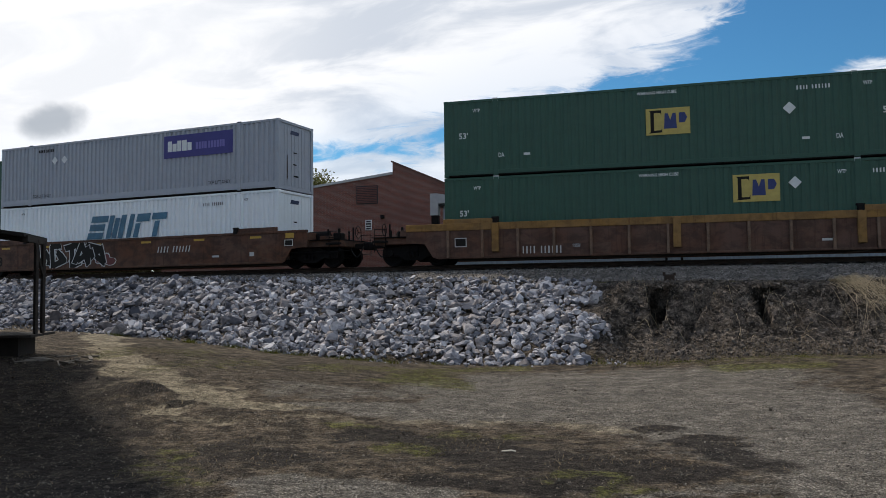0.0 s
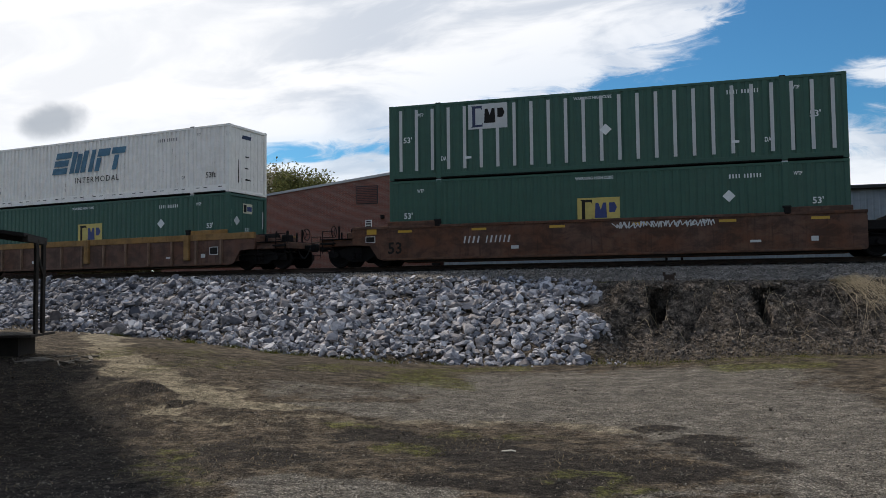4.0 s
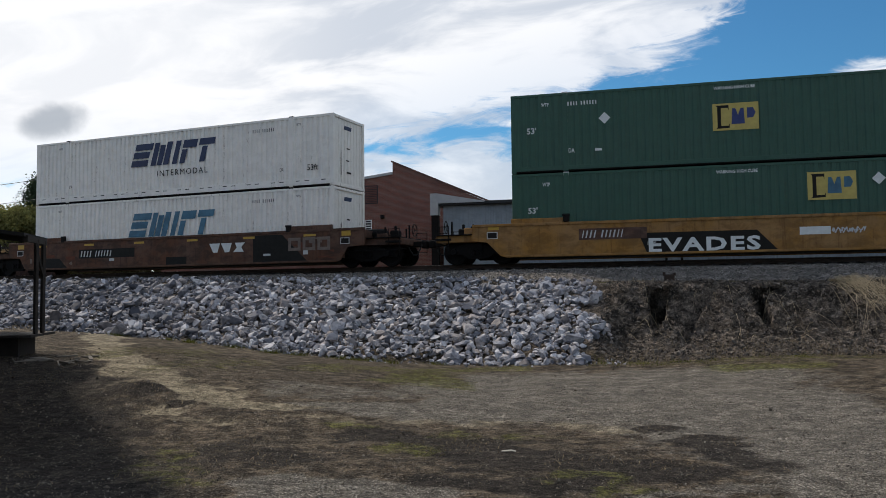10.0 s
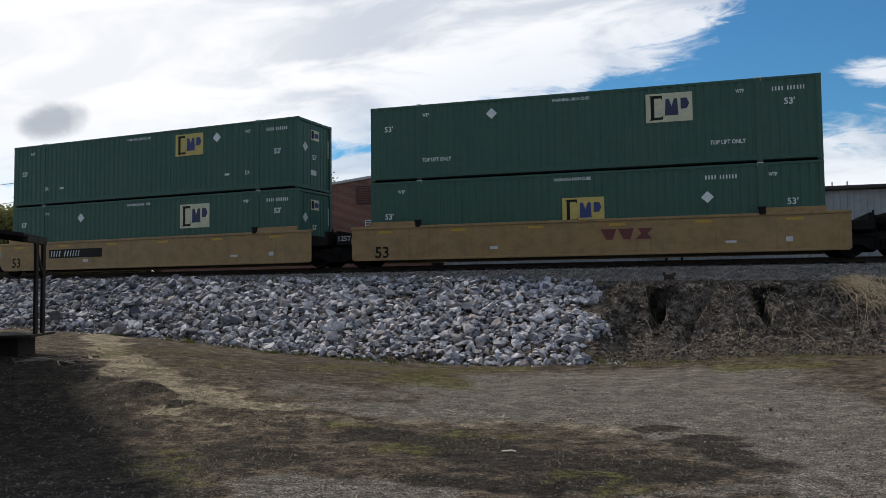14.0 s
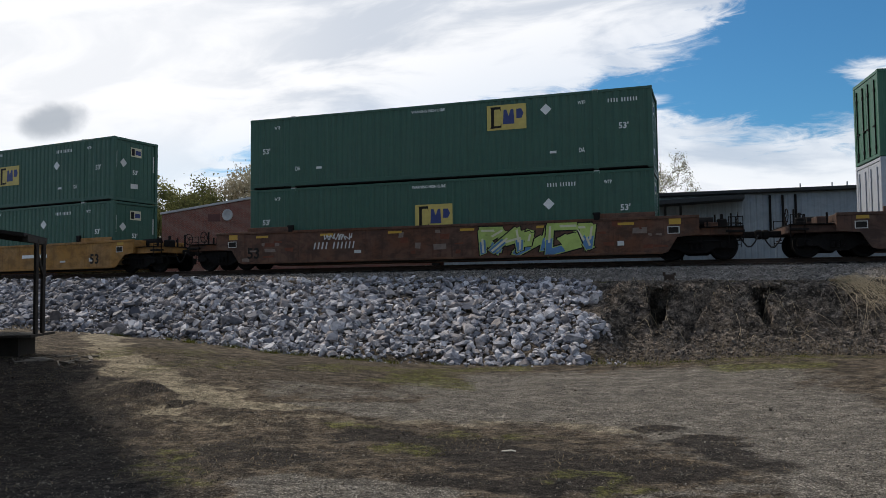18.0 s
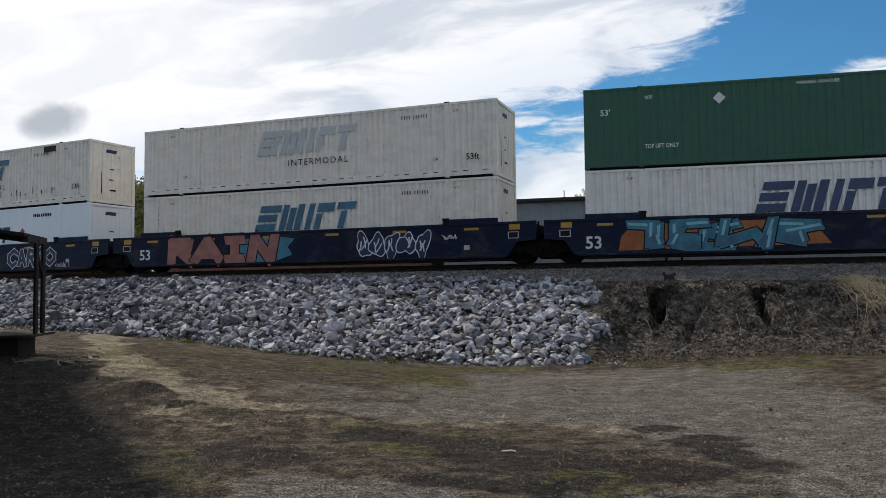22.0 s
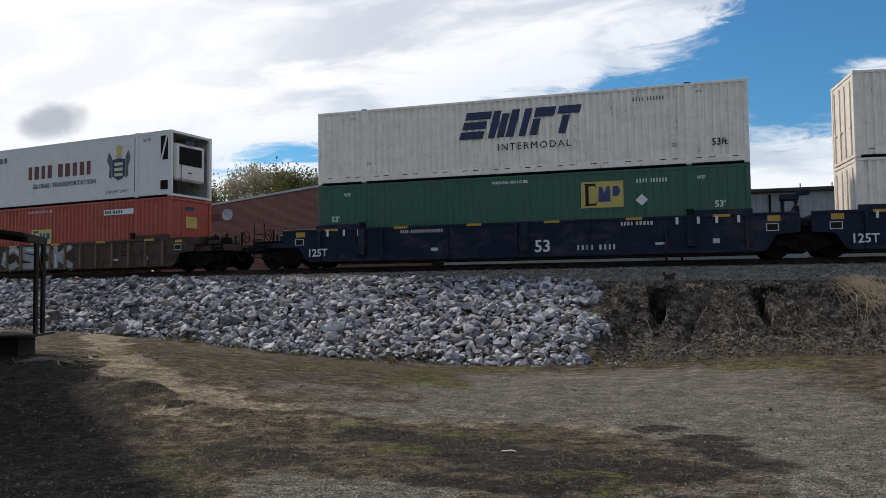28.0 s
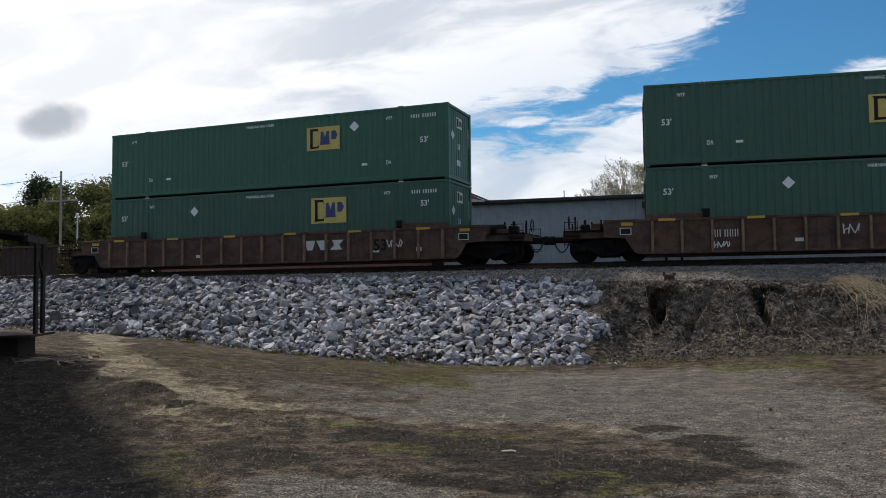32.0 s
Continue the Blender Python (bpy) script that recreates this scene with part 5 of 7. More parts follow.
def wild_letters(car, x, z, w, h, count, seed, fill, edge, label, back=None, low=None, shine=None, text="", rim=0.045, thick=0.17):
    """Sprayed piece of thick, leaning, interlocked strokes that spell nothing, or text: a cloud behind, dark edges, fills in two colours."""
    rnd = random.Random(seed)
    u = w / count

    def bar(g, p, q, r, d):
        (x0, z0), (x1, z1) = p, q
        l_ = math.hypot(x1 - x0, z1 - z0)
        nx_, nz_ = -(z1 - z0) / l_ * r, (x1 - x0) / l_ * r
        tx, tz = (x1 - x0) / l_ * r * 0.6, (z1 - z0) / l_ * r * 0.6
        g.prism([(x0 - nx_ - tx * 0.4, z0 - nz_ - tz * 0.4), (x0 + nx_ - tx * 1.3, z0 + nz_ - tz * 1.3), (x1 + nx_ + tx * 0.3, z1 + nz_ + tz * 0.3), (x1 - nx_ + tx * 1.5, z1 - nz_ + tz * 1.5)][::-1], -d - 0.0003, -d)
    if back is not None:
        pts = []
        for i in range(36):
            t = 2 * math.pi * i / 36
            pts.append((x + w / 2 + (w / 2 + 0.25) * math.copysign(abs(math.cos(t)) ** 0.6, math.cos(t)) * rnd.uniform(0.9, 1.06), z + h / 2 + (h * 0.56) * math.copysign(abs(math.sin(t)) ** 0.7, math.sin(t)) * rnd.uniform(0.72, 1.0)))
        on_side(car, "sprayed_cloud", Geo().prism(pts[::-1], -0.001, 0).mesh("sprayed_cloud", back), 0, 0, "sprayed colour cloud")
    order = list(range(len(STROKES)))
    rnd.shuffle(order)
    for k in range(count):
        cx, sl = x + u * (k + 0.5), rnd.uniform(-0.08, 0.22)
        a, b = u * rnd.uniform(0.5, 0.72), h * rnd.uniform(0.36, 0.43)
        P = lambda px_, pz_: (cx + px_ * a + sl * pz_ * b, z + h * 0.5 + pz_ * b)
        form = []
        for line in SPRAYED[text[k]] if text else STROKES[order[k % len(order)]]:
            if text:
                bent = [(px_ * 0.72, pz_) for px_, pz_ in line]
                form += list(zip(bent, bent[1:]))
                continue
            bent = [(px_ + rnd.uniform(-0.45, 0.45), max(-1, min(1, pz_ + rnd.uniform(-0.4, 0.4)))) for px_, pz_ in line]
            bent += [(bent[-1][0] + rnd.uniform(-0.5, 0.5), -0.8 * bent[-1][1])]
            form += list(zip(bent, bent[1:]))
        ge, gf, gl, gs = Geo(), Geo(), Geo(), Geo()
        r = min(u * thick, h * thick * 0.9)
        for i, (p, q) in enumerate(form):
            bar(ge, P(*p), P(*q), r + rim, 0.0004 * i)
            bar(gf, P(*p), P(*q), r, 0.0004 * i)
            if shine is not None and max(p[1], q[1]) > 0.2:
                h0, h1 = P(p[0], p[1]), P(p[0] + (q[0] - p[0]) * 0.6, p[1] + (q[1] - p[1]) * 0.6)
                bar(gs, h0, h1, r * 0.28, 0.0004 * i)
            if low is not None and min(p[1], q[1]) < -0.5 and p[1] != q[1]:
                t_ = 0.45
                lo_, hi_ = (p, q) if p[1] < q[1] else (q, p)
                m_ = (lo_[0] + (hi_[0] - lo_[0]) * t_, lo_[1] + (hi_[1] - lo_[1]) * t_)
                bar(gl, P(*lo_), P(*m_), r * 0.8, 0.0004 * i)
        sh = on_side(car, "graffiti_shape", ge.mesh("graffiti_shape", edge), 0, 0, label, 0.004 + 0.0045 * (k % 2))
        part("shape_fill", gf.mesh("shape_fill", fill), sh, at=(0, -0.002, 0))
        if low is not None and gl.f:
            part("shape_fill", gl.mesh("shape_fill", low), sh, "lower colour", at=(0, -0.0034, 0))
        if gs.f:
            part("shape_shine", gs.mesh("shape_shine", shine), sh, "paler streak", at=(0, -0.0048, 0))


# ---- the train: 24 loaded units, the first one furthest to the right ----
OFFSETS = [-0.06, -23.17, -42.46, -61.71, -85.0, -104.32, -123.68, -146.93, -170.13, -193.5, -212.75, -231.95, -255.25, -278.4, -301.7, -324.78, -343.97, -363.17, -386.35, -405.5, -424.76, -448.0, -471.35, -494.49]
TRAIN = []      # (thing, place along the train, height over the rail)


def end_of(i, j):
    """Half the way from unit i to unit j, and whether there is a coupling."""
    if not 0 <= j < len(OFFSETS):
        return (11.6, True)
    gap = abs(OFFSETS[i] - OFFSETS[j])
    return (gap / 2, gap > 21)


KINDS = ["banded", "smooth_brown", "smooth_brown", "smooth_brown", "banded", "banded", "banded", "cut_yellow", "patched", "yellow", "yellow", "yellow", "ribbed", "patched", "cut_yellow", "navy", "navy", "navy", "blue", "blue", "blue", "ribbed", "ribbed", "ribbed"]
CAR_LABEL = {"banded": "rusty brown well car with a yellow top band and ribs", "smooth_brown": "faded brown smooth-sided well car", "cut_yellow": "dirty yellow well car with cut-away ends", "patched": "brown well car with patched paint", "yellow": "clean yellow smooth-sided articulated well car", "ribbed": "dark brown ribbed well car", "navy": "navy blue smooth-sided well car", "blue": "dark blue well car with white lettering"}
CAR_NOTE = {1: " and pale graffiti", 2: " and blue graffiti", 7: " and black and white graffiti", 13: " and green graffiti", 15: " and teal graffiti", 16: " and salmon graffiti", 17: " and white outline graffiti", 21: " and silver graffiti"}
cars = []
for i, kind in enumerate(KINDS):
    car = build_car(kind, CAR_LABEL[kind] + CAR_NOTE.get(i, ""), end_of(i, i + 1), end_of(i, i - 1))
    cars.append(car)
    TRAIN.append((car, OFFSETS[i], 0.0))


def load(i, lower, upper):
    for ob, z in ((lower, 0.34), (upper, 3.262)):
        TRAIN.append((ob, OFFSETS[i], z))


def green(i, emp, dia=None, bright=False, doors=False, striped=False, note="", **kw):
    ob = build_container(GREEN_B if bright else GREEN, ("bright green" if bright else "dark green") + " ribbed 53-foot shipping container with yellow emblem" + note, doors_right=doors, striped=striped)
    marks_green(ob, i, emp, dia=dia, **kw)
    return ob


def white(i, mat, logo_mat, upper, note, box=None):
    ob = build_container(mat, note, "fine")
    marks_white(ob, logo_mat, "leaning trade mark block", i, upper, box or ((-2.3, 2.35, 1.4, 2.4) if upper else (-2.4, 2.3, 1.2, 2.24)))
    return ob


DK, TEAL_ = M_NAVY, M_FADED
CRM = (M_CREAM, M_BLACK, M_NAVY)
FAD = (M_YELLOW, M_BLACK, M_FADED)
W_DK = "white corrugated 53-foot container with a dark blue trade mark"
W_TL = "white corrugated 53-foot container with a faded teal trade mark"
load(0, green(1, (2.18, 1.58), (4.16, 2.18), number=6.54), green(2, (-0.66, 1.14), (4.06, 1.80)))
g2 = build_container(GREY, "grey corrugated 53-foot container with a purple name panel", "fine")
marks_panel(g2, 3, 2.08, 1.65)
load(1, white(4, WHITE_N, TEAL_, False, W_TL), g2)
load(2, green(5, (2.15, 1.45), (-3.65, 2.17), later=True, logo_mats=CRM, orange=True), green(6, (2.15, 1.59), (-3.6, 2.27), later=True, logo_mats=CRM))
load(3, green(7, (-0.89, 1.0), (4.28, 1.80)), green(8, (-4.91, 1.79), (0.17, 1.46), striped=True, logo_mats=(M_GHOST, M_NAVY, M_BLACK), note=", bare stripes"))
load(4, green(9, (-0.57, 0.98), (4.40, 1.74)), white(10, WHITE, TEAL_, True, W_TL))
load(5, green(11, (-1.13, 1.0), (4.04, 1.76)), green(12, (-4.04, 1.6), None, number=-5.9, doors=True))
load(6, green(13, (2.28, 1.53), (4.43, 2.0), number=6.54), green(14, (-0.67, 1.16), (4.33, 1.84)))
load(7, green(15, (1.95, 1.56), (4.13, 2.21), number=6.54, logo_mats=FAD), green(16, (-1.01, 1.16), (-4.69, 1.87), number=-6.0, doors=True))
load(8, white(17, WHITE, TEAL_, False, W_TL), white(18, WHITE, DK, True, W_DK))
load(9, white(19, WHITE, DK, False, W_DK, (-2.62, 2.06, 1.36, 2.27)), white(20, WHITE, DK, True, W_DK, (-2.63, 2.05, 1.45, 2.43)))
load(10, green(21, (-0.65, 1.03), (4.36, 1.79)), green(22, (2.37, 1.58), (-3.23, 2.35), later=True, logo_mats=CRM))
load(11, green(23, (2.06, 1.49), (-3.69, 2.22), later=True, logo_mats=CRM), green(24, (1.79, 1.70), (4.01, 2.36), number=6.54))
g13 = build_container(GREY, "grey corrugated 53-foot container with a purple name panel", "fine")
marks_panel(g13, 25, 2.14, 1.66)
load(12, g13, green(26, (-0.62, 1.15), (4.14, 1.82), bright=True))
load(13, green(27, (-0.83, 1.03), (4.35, 1.78)), green(28, (2.07, 1.70), (4.3, 2.34), number=6.54))
load(14, green(29, (-1.77, 0.8), (3.47, 2.01), logo=(1.78, 1.5)), green(30, (0.16, 1.12), (4.32, 1.82)))
load(15, white(31, WHITE, M_SLATE, False, W_DK), green(32, (2.33, 1.6), (-3.44, 2.31), later=True, bright=True))
load(16, white(33, CREAM, TEAL_, False, W_TL), white(34, CREAM, M_GHOST, True, "yellowed white corrugated container with a ghostly faded mark"))
ob = build_container(WHITE_N, "fresh white corrugated container with a shield and dark trade mark", "flat")
slanted_logo(ob, -0.5, 1.25, 2.85, 0.76, M_NAVY, "leaning dark trade mark block")
decal(ob, "shield", shared("shield", lambda: Geo().prism([(0, 0.22), (0.55, -0.1), (1.1, 0.22), (1.12, 1.0), (0.55, 1.14), (-0.02, 1.0)], -0.004, 0).mesh("shield", M_NAVY)), -2.1, 1.14, "dark and yellow shield")
decal(ob, "shield_flash", shared("flash", lambda: Geo().prism([(0.62, 0.0), (1.02, 0.25), (1.04, 0.93), (0.6, 1.02), (0.3, 0.5)], -0.004, 0).mesh("shield_flash", M_YELLOW)), -2.1, 1.16, "yellow flash", 0.004)
decal(ob, "shield_flash", shared("flash2", lambda: Geo().prism([(0.08, 0.25), (0.4, 0.35), (0.95, 0.85), (0.55, 0.62), (0.5, 0.7)], -0.004, 0).mesh("shield_flash", M_WHITE)), -2.1, 1.16, "white flash", 0.008)
diamond(ob, 3.46, 1.75, 0.17, M_RED)
decal(ob, "number_row", bars(10, 0.15, M_BLACK, 35), 4.23, 2.4, "row of small black marks")
streaked = white(36, CREAM, TEAL_, True, "rust-streaked white corrugated container with a faded teal trade mark", (-2.13, 2.42, 1.42, 2.4))
rk = random.Random(36)
for k_ in range(22):
    decal(streaked, "rust_mark", plate(0, rk.choice((0.03, 0.05)), 0, rk.choice((0.12, 0.2, 0.3)), RUSTY), -2.4 + k_ * 0.38 + rk.uniform(-0.12, 0.12), rk.uniform(0.5, 0.62), "rusty scratch")
decal(streaked, "worn_patch", plate(0, 0.85, 0, 0.26, RUSTY), 4.9, 2.52, "rusty worn patch")
load(17, ob, streaked)
for i, b in ((18, (-2.48, 2.24, 1.45, 2.5)), (19, None)):
    load(i, white(37 + 2 * i, CREAM, DK, False, W_DK), white(38 + 2 * i, CREAM, DK, True, W_DK, b))
load(20, green(41, (2.34, 1.57), (4.47, 1.79), bright=True), white(42, CREAM, DK, True, W_DK, (-2.2, 2.43, 1.43, 2.44)))
ob = build_container(GREYED, "greyed white smooth-sided refrigerated container with maroon blackletter marks", "flat", reefer=True)
part("cooling_unit", cmesh("cooling_unit", GREYED, lambda g: g.box(-0.2, 0.12, -0.95, 0.95, 0.75, 2.4, 0.09)), ob, "white refrigeration unit", at=(HL - 0.2, 0, 0))
part("cooling_grille", cmesh("cooling_grille", STEEL, lambda g: g.box(0, 0.02, -0.7, 0.7, 1.45, 2.25)), ob, "dark grille", at=(HL - 0.078, 0, 0))
# flat dark plates paint the shade inside two openings
decal(ob, "side_opening", plate(0, 0.42, 0, 1.05, STEEL), 7.5, 1.6, "flat dark plate for the shaded opening beside the cooling unit")
decal(ob, "side_opening", plate(0, 0.42, 0, 0.4, STEEL), 7.5, 0.3, "flat dark plate for the shaded opening beside the cooling unit")
decal(ob, "strut", shared("strut", lambda: Geo().prism([(0, 0), (0.09, 0), (0.42, 1.1), (0.33, 1.1)], -0.02, 0).mesh("strut", GREYED)), 7.5, 1.55, "", 0.005)
decal(ob, "name_row", bars(9, 0.62, M_MAROON, 43, 0.50, 0.28), -0.9, 1.28, "row of maroon blocks")
decal(ob, "lettering", words("GLOBAL TRANSPORTATION", 0.22, M_BLACK, bold=0.006, space=1.1), -0.61, 0.84, "dark lettering")
crest = decal(ob, "crest", shared("crest", lambda: Geo().prism([(0.12, 0.2), (0.5, 0.0), (0.88, 0.2), (0.9, 0.95), (0.5, 1.02), (0.1, 0.95)], -0.004, 0).mesh("crest", M_NAVY)), 4.5, 0.86, "dark shield with gold bars between grey supporters")
for s_ in (-1, 1):
    part("supporter", shared(("supporter", s_), lambda: Geo().prism([(0.5 + s_ * u_, v_) for u_, v_ in ((0.42, 0.1), (0.6, 0.2), (0.55, 0.6), (0.72, 0.95), (0.6, 1.35), (0.5, 1.2), (0.42, 1.05))][::s_], -0.003, 0).mesh("supporter", M_INK)), crest, "grey supporter beside the shield")
for k_ in range(3):
    part("crest_bar", plate(0.25, 0.75, 0.2 + 0.24 * k_, 0.34 + 0.24 * k_, M_CREAM), crest, "gold bar", at=(0, -0.005, 0))
part("crest_top", shared("crest_top", lambda: Geo().prism([(0.3, 1.06), (0.7, 1.06), (0.62, 1.25), (0.76, 1.5), (0.55, 1.62), (0.32, 1.5), (0.4, 1.25)], -0.004, 0).mesh("crest_top", M_YELLOW)), crest, "gold crest top")
decal(ob, "side_seam", plate(-0.02, 0.02, 0.3, 2.7, M_INK), 5.98, 0.0, "dark seam")
decal(ob, "name_row", bars(9, 0.26, M_INK, 44, 0.85, 0.55), -5.5, 2.22, "row of dark blocks")
decal(ob, "name_row", bars(13, 0.12, M_INK, 46, 0.5, 0.4), -5.5, 0.95, "row of small dark marks")
for tx in (-POST + 0.15, POST - 1.9):
    decal(ob, "lettering", words("TOP LIFT ONLY", 0.15, M_BLACK), tx, 0.3, "dark lettering")
for tx in (-POST - 0.7, POST + 0.35):
    decal(ob, "lettering", words("WTP", 0.16, M_BLACK), tx, 2.45, "dark lettering")
orange = build_container(ORANGE, "orange-red corrugated container with a yellow emblem", "fine")
part("end_emblem", cmesh("orange_end_emblem", M_YELLOW, lambda g: g.box(0, 0.004, -0.3, 0.4, 0, 0.5)), orange, "yellow emblem plate on the end", at=(HL - 0.044, 0, 1.6))
text_bars_logo(orange, -0.62, 0.95, 1.36, 0.84, M_YELLOW, M_NAVY, M_BLUE)
decal(orange, "number_panel", plate(0, 1.8, 0, 0.24, M_WHITE), 4.13, 2.25, "white number panel")
decal(orange, "number_row", bars(10, 0.14, M_BLACK, 45), 4.2, 2.3, "row of small dark marks", 0.006)
decal(orange, "lettering", words("WARNING HIGH CUBE", 0.12, M_WHITE), -0.9, 2.58, "white lettering")
load(21, orange, ob)
load(22, green(46, (2.39, 1.42), (-3.4, 2.18), later=True, logo_mats=CRM), green(47, (-0.84, 1.15), (4.28, 1.87)))
load(23, green(48, (2.15, 1.42), (-3.56, 2.18), later=True), green(49, (1.95, 1.45), (4.1, 2.29), number=6.54, bright=True))

# marks and graffiti on the cars
for i, x, z in ((0, -5.1, 0.33), (1, 1.94, 0.8), (3, -5.1, 0.77), (7, -5.56, 0.83), (8, -5.0, 0.74), (9, 1.55, 0.78), (11, -5.32, 0.8), (12, -5.6, 0.73), (13, -5.07, 0.72), (14, -5.24, 0.78), (15, 2.61, 0.72), (17, -4.32, 0.78), (22, -5.92, 0.73)):
    if i in (0, 7, 8, 9, 11):
        on_side(cars[i], "number_panel", plate(-0.1, 2.25 if i == 7 else 3.15, -0.07, 0.33, M_BLACK if i > 7 else BROWN_D), x, z, "black number panel")
    wd = {0: 0.3, 7: 0.3, 12: 0.18, 22: 0.18, 14: 0.26, 15: 0.22, 17: 0.22}.get(i, 0.38)
    on_side(cars[i], "number_row", bars(10, 0.26, M_GHOST, 60 + i, wd * 0.66, wd * 1.12, 0.0 if i in (0, 12, 14, 15, 17, 22) else 0.22), x, z, "row of pale number marks", 0.005)
for i, x, z in ((1, -8.2, 0.45), (3, -8.1, 0.45), (7, 6.95, 0.4), (9, -7.95, 0.38), (10, -7.85, 0.3), (11, -7.85, 0.36), (13, -8.1, 0.42), (14, 6.85, 0.42), (15, -8.1, 0.44), (16, -8.1, 0.5), (17, -7.9, 0.45), (18, 0.35, 0.46), (19, 0.5, 0.42), (20, 0.65, 0.38), (21, 5.4, 0.7), (22, 5.3, 0.6), (23, 5.0, 0.6)):
    on_side(cars[i], "lettering", words("53", 0.44, {"navy": M_WHITE, "blue": M_WHITE}.get(KINDS[i], M_BLACK), bold=0.012), x, z, "large lettering", 0.006)
for i in (18, 19, 20):
    on_side(cars[i], "lettering", words("125T", 0.3, M_WHITE, bold=0.008), -8.4, 0.42, "white lettering", 0.112)
    on_side(cars[i], "name_row", bars(18, 0.12, M_GHOST, 90, 0.45, 0.35), -4.5, 1.22, "row of white blocks", 0.04)
    on_side(cars[i], "name_row", bars(9, 0.13, M_GHOST, 91, 0.6, 0.35), 3.75, 1.22, "row of white blocks", 0.04)
    on_side(cars[i], "number_row", bars(8, 0.18, M_GHOST, 92 + i, 0.42, 0.5), 2.2, 0.4, "row of pale number marks", 0.004)
    for dx in (-7.6, -6.9, -6.3, 5.6, 6.3, 6.9, 7.6):
        on_side(cars[i], "length_mark", plate(0, 0.09, 0, 0.24, M_WHITE), dx, 1.2, "white length mark", 0.04)
for i, x, z in ((2, -1.4, 0.75), (8, 2.2, 0.72), (10, 0.72, 0.74), (12, 3.3, 0.68), (22, 2.35, 0.62), (23, 1.9, 0.68)):
    def three(g, h=0.38):
        g.prism([(0.2, 0), (0.42, 0), (0.55, h), (0.0, h)], -0.004, 0)
        g.prism([(0.8, 0), (1.02, 0), (1.15, h), (0.6, h)], -0.004, 0)
        g.prism([(1.22, 0), (1.75, 0), (1.62, h * 0.5), (1.8, h), (1.3, h), (1.4, h * 0.5)], -0.004, 0)
        return g
    if i == 2:
        on_side(cars[i], "number_panel", plate(-0.1, 1.95, -0.12, 0.5, M_BLACK), x, z, "black panel")
    on_side(cars[i], "trade_mark", cmesh("three_blocks", M_MAROON if i == 10 else M_WHITE if i < 12 else M_GHOST, three), x, z, "three plain block marks", 0.006)
on_side(cars[7], "sprayed_patch", shared("black_patch", lambda: Geo().prism([(0, 0.75), (0.3, 0), (4.6, 0), (3.9, 0.75)], -0.002, 0).mesh("sprayed_patch", M_BLACK)), -3.6, 0.2, "black sprayed patch")
tag_art(cars[7], -3.3, 0.3, "EVADES", 0.46, M_WHITE, M_BLACK, "white sprayed lettering on black", 0.0, None, 1.5)
wild_letters(cars[17], 2.75, 0.36, 3.3, 0.9, 5, 17, M_NAVY, M_WHITE, "white outline lettering", None, None, None, "CARGO", 0.035, 0.14)
on_side(cars[17], "graffiti", words("noble 1", 0.24, M_WHITE), 6.1, 0.32, "small white lettering", 0.004)
wild_letters(cars[21], -2.35, 0.26, 4.7, 1.08, 4, 21, M_SILVER, M_BLACK, "silver sprayed lettering", None, None, M_GHOST, "CSDK")
on_side(cars[15], "touch_up", plate(0, 3.0, 0, 1.15, M_SKYB), 4.48, 0.25, "bright blue touched-up panel")
on_side(cars[8], "touch_up", shared("dark_chevron", lambda: Geo().prism([(0, 0), (2.6, 0), (1.4, 1.1), (0, 1.1)], -0.002, 0).mesh("touch_up", M_BLACK)), 4.4, 0.25, "black repainted patch")
on_side(cars[8], "touch_up", plate(0, 1.1, 0, 0.35, M_BLACK), -0.1, 0.25, "black repainted patch")
on_side(cars[8], "touch_up", shared("dark_chevron2", lambda: Geo().prism([(0, 0), (1.5, 0), (1.0, 0.45), (0, 0.45)], -0.002, 0).mesh("touch_up", M_BLACK)), -7.3, 0.25, "black repainted patch")
on_side(cars[7], "touch_up", plate(0, 0.95, 0, 0.26, M_WHITE), 1.63, 0.74, "white painted-over patch")
on_side(cars[14], "touch_up", plate(0, 1.75, 0, 0.15, M_WHITE), 2.26, 0.78, "white painted-over patch")

wild_letters(cars[1], -5.2, 0.26, 3.9, 1.15, 5, 1, M_BLACK, M_GHOST, "dark sprayed shape with pale edges")
wild_art(cars[1], -1.6, 0.26, 1.0, 0.6, 1, 23, M_MAROON, M_GHOST, "dark sprayed tail with a pale edge")
wild_letters(cars[2], -6.4, 0.26, 4.8, 1.1, 6, 2, M_COBALT, M_DUSK, "blue sprayed shape", M_DUSK, M_NAVY, M_FADED)
wild_art(cars[2], -6.9, 0.24, 0.9, 1.0, 1, 21, BROWN, M_GHOST, "pale outline curl")
wild_art(cars[2], -1.75, 0.24, 0.5, 1.1, 1, 22, BROWN, M_GHOST, "pale outline curl")
wild_letters(cars[13], 1.8, 0.26, 4.2, 1.1, 5, 3, M_LIME, M_BLACK, "yellow-green sprayed shape with blue feet", None, M_STEELB, M_CREAM)
on_side(cars[15], "sprayed_patch", shared("orange_patch", lambda: Geo().prism([(0, 0.1), (6.9, 0.2), (6.5, 0.7), (5.9, 1.05), (0.5, 1.0), (0.1, 0.6)], -0.0005, 0).mesh("sprayed_patch", M_RUSTO)), -6.95, 0.24, "burnt orange sprayed patch")
wild_letters(cars[15], -6.45, 0.26, 5.6, 1.12, 5, 4, M_TEAL, M_BLACK, "teal sprayed shape with dark edges", None, M_FADED, M_AQUA)
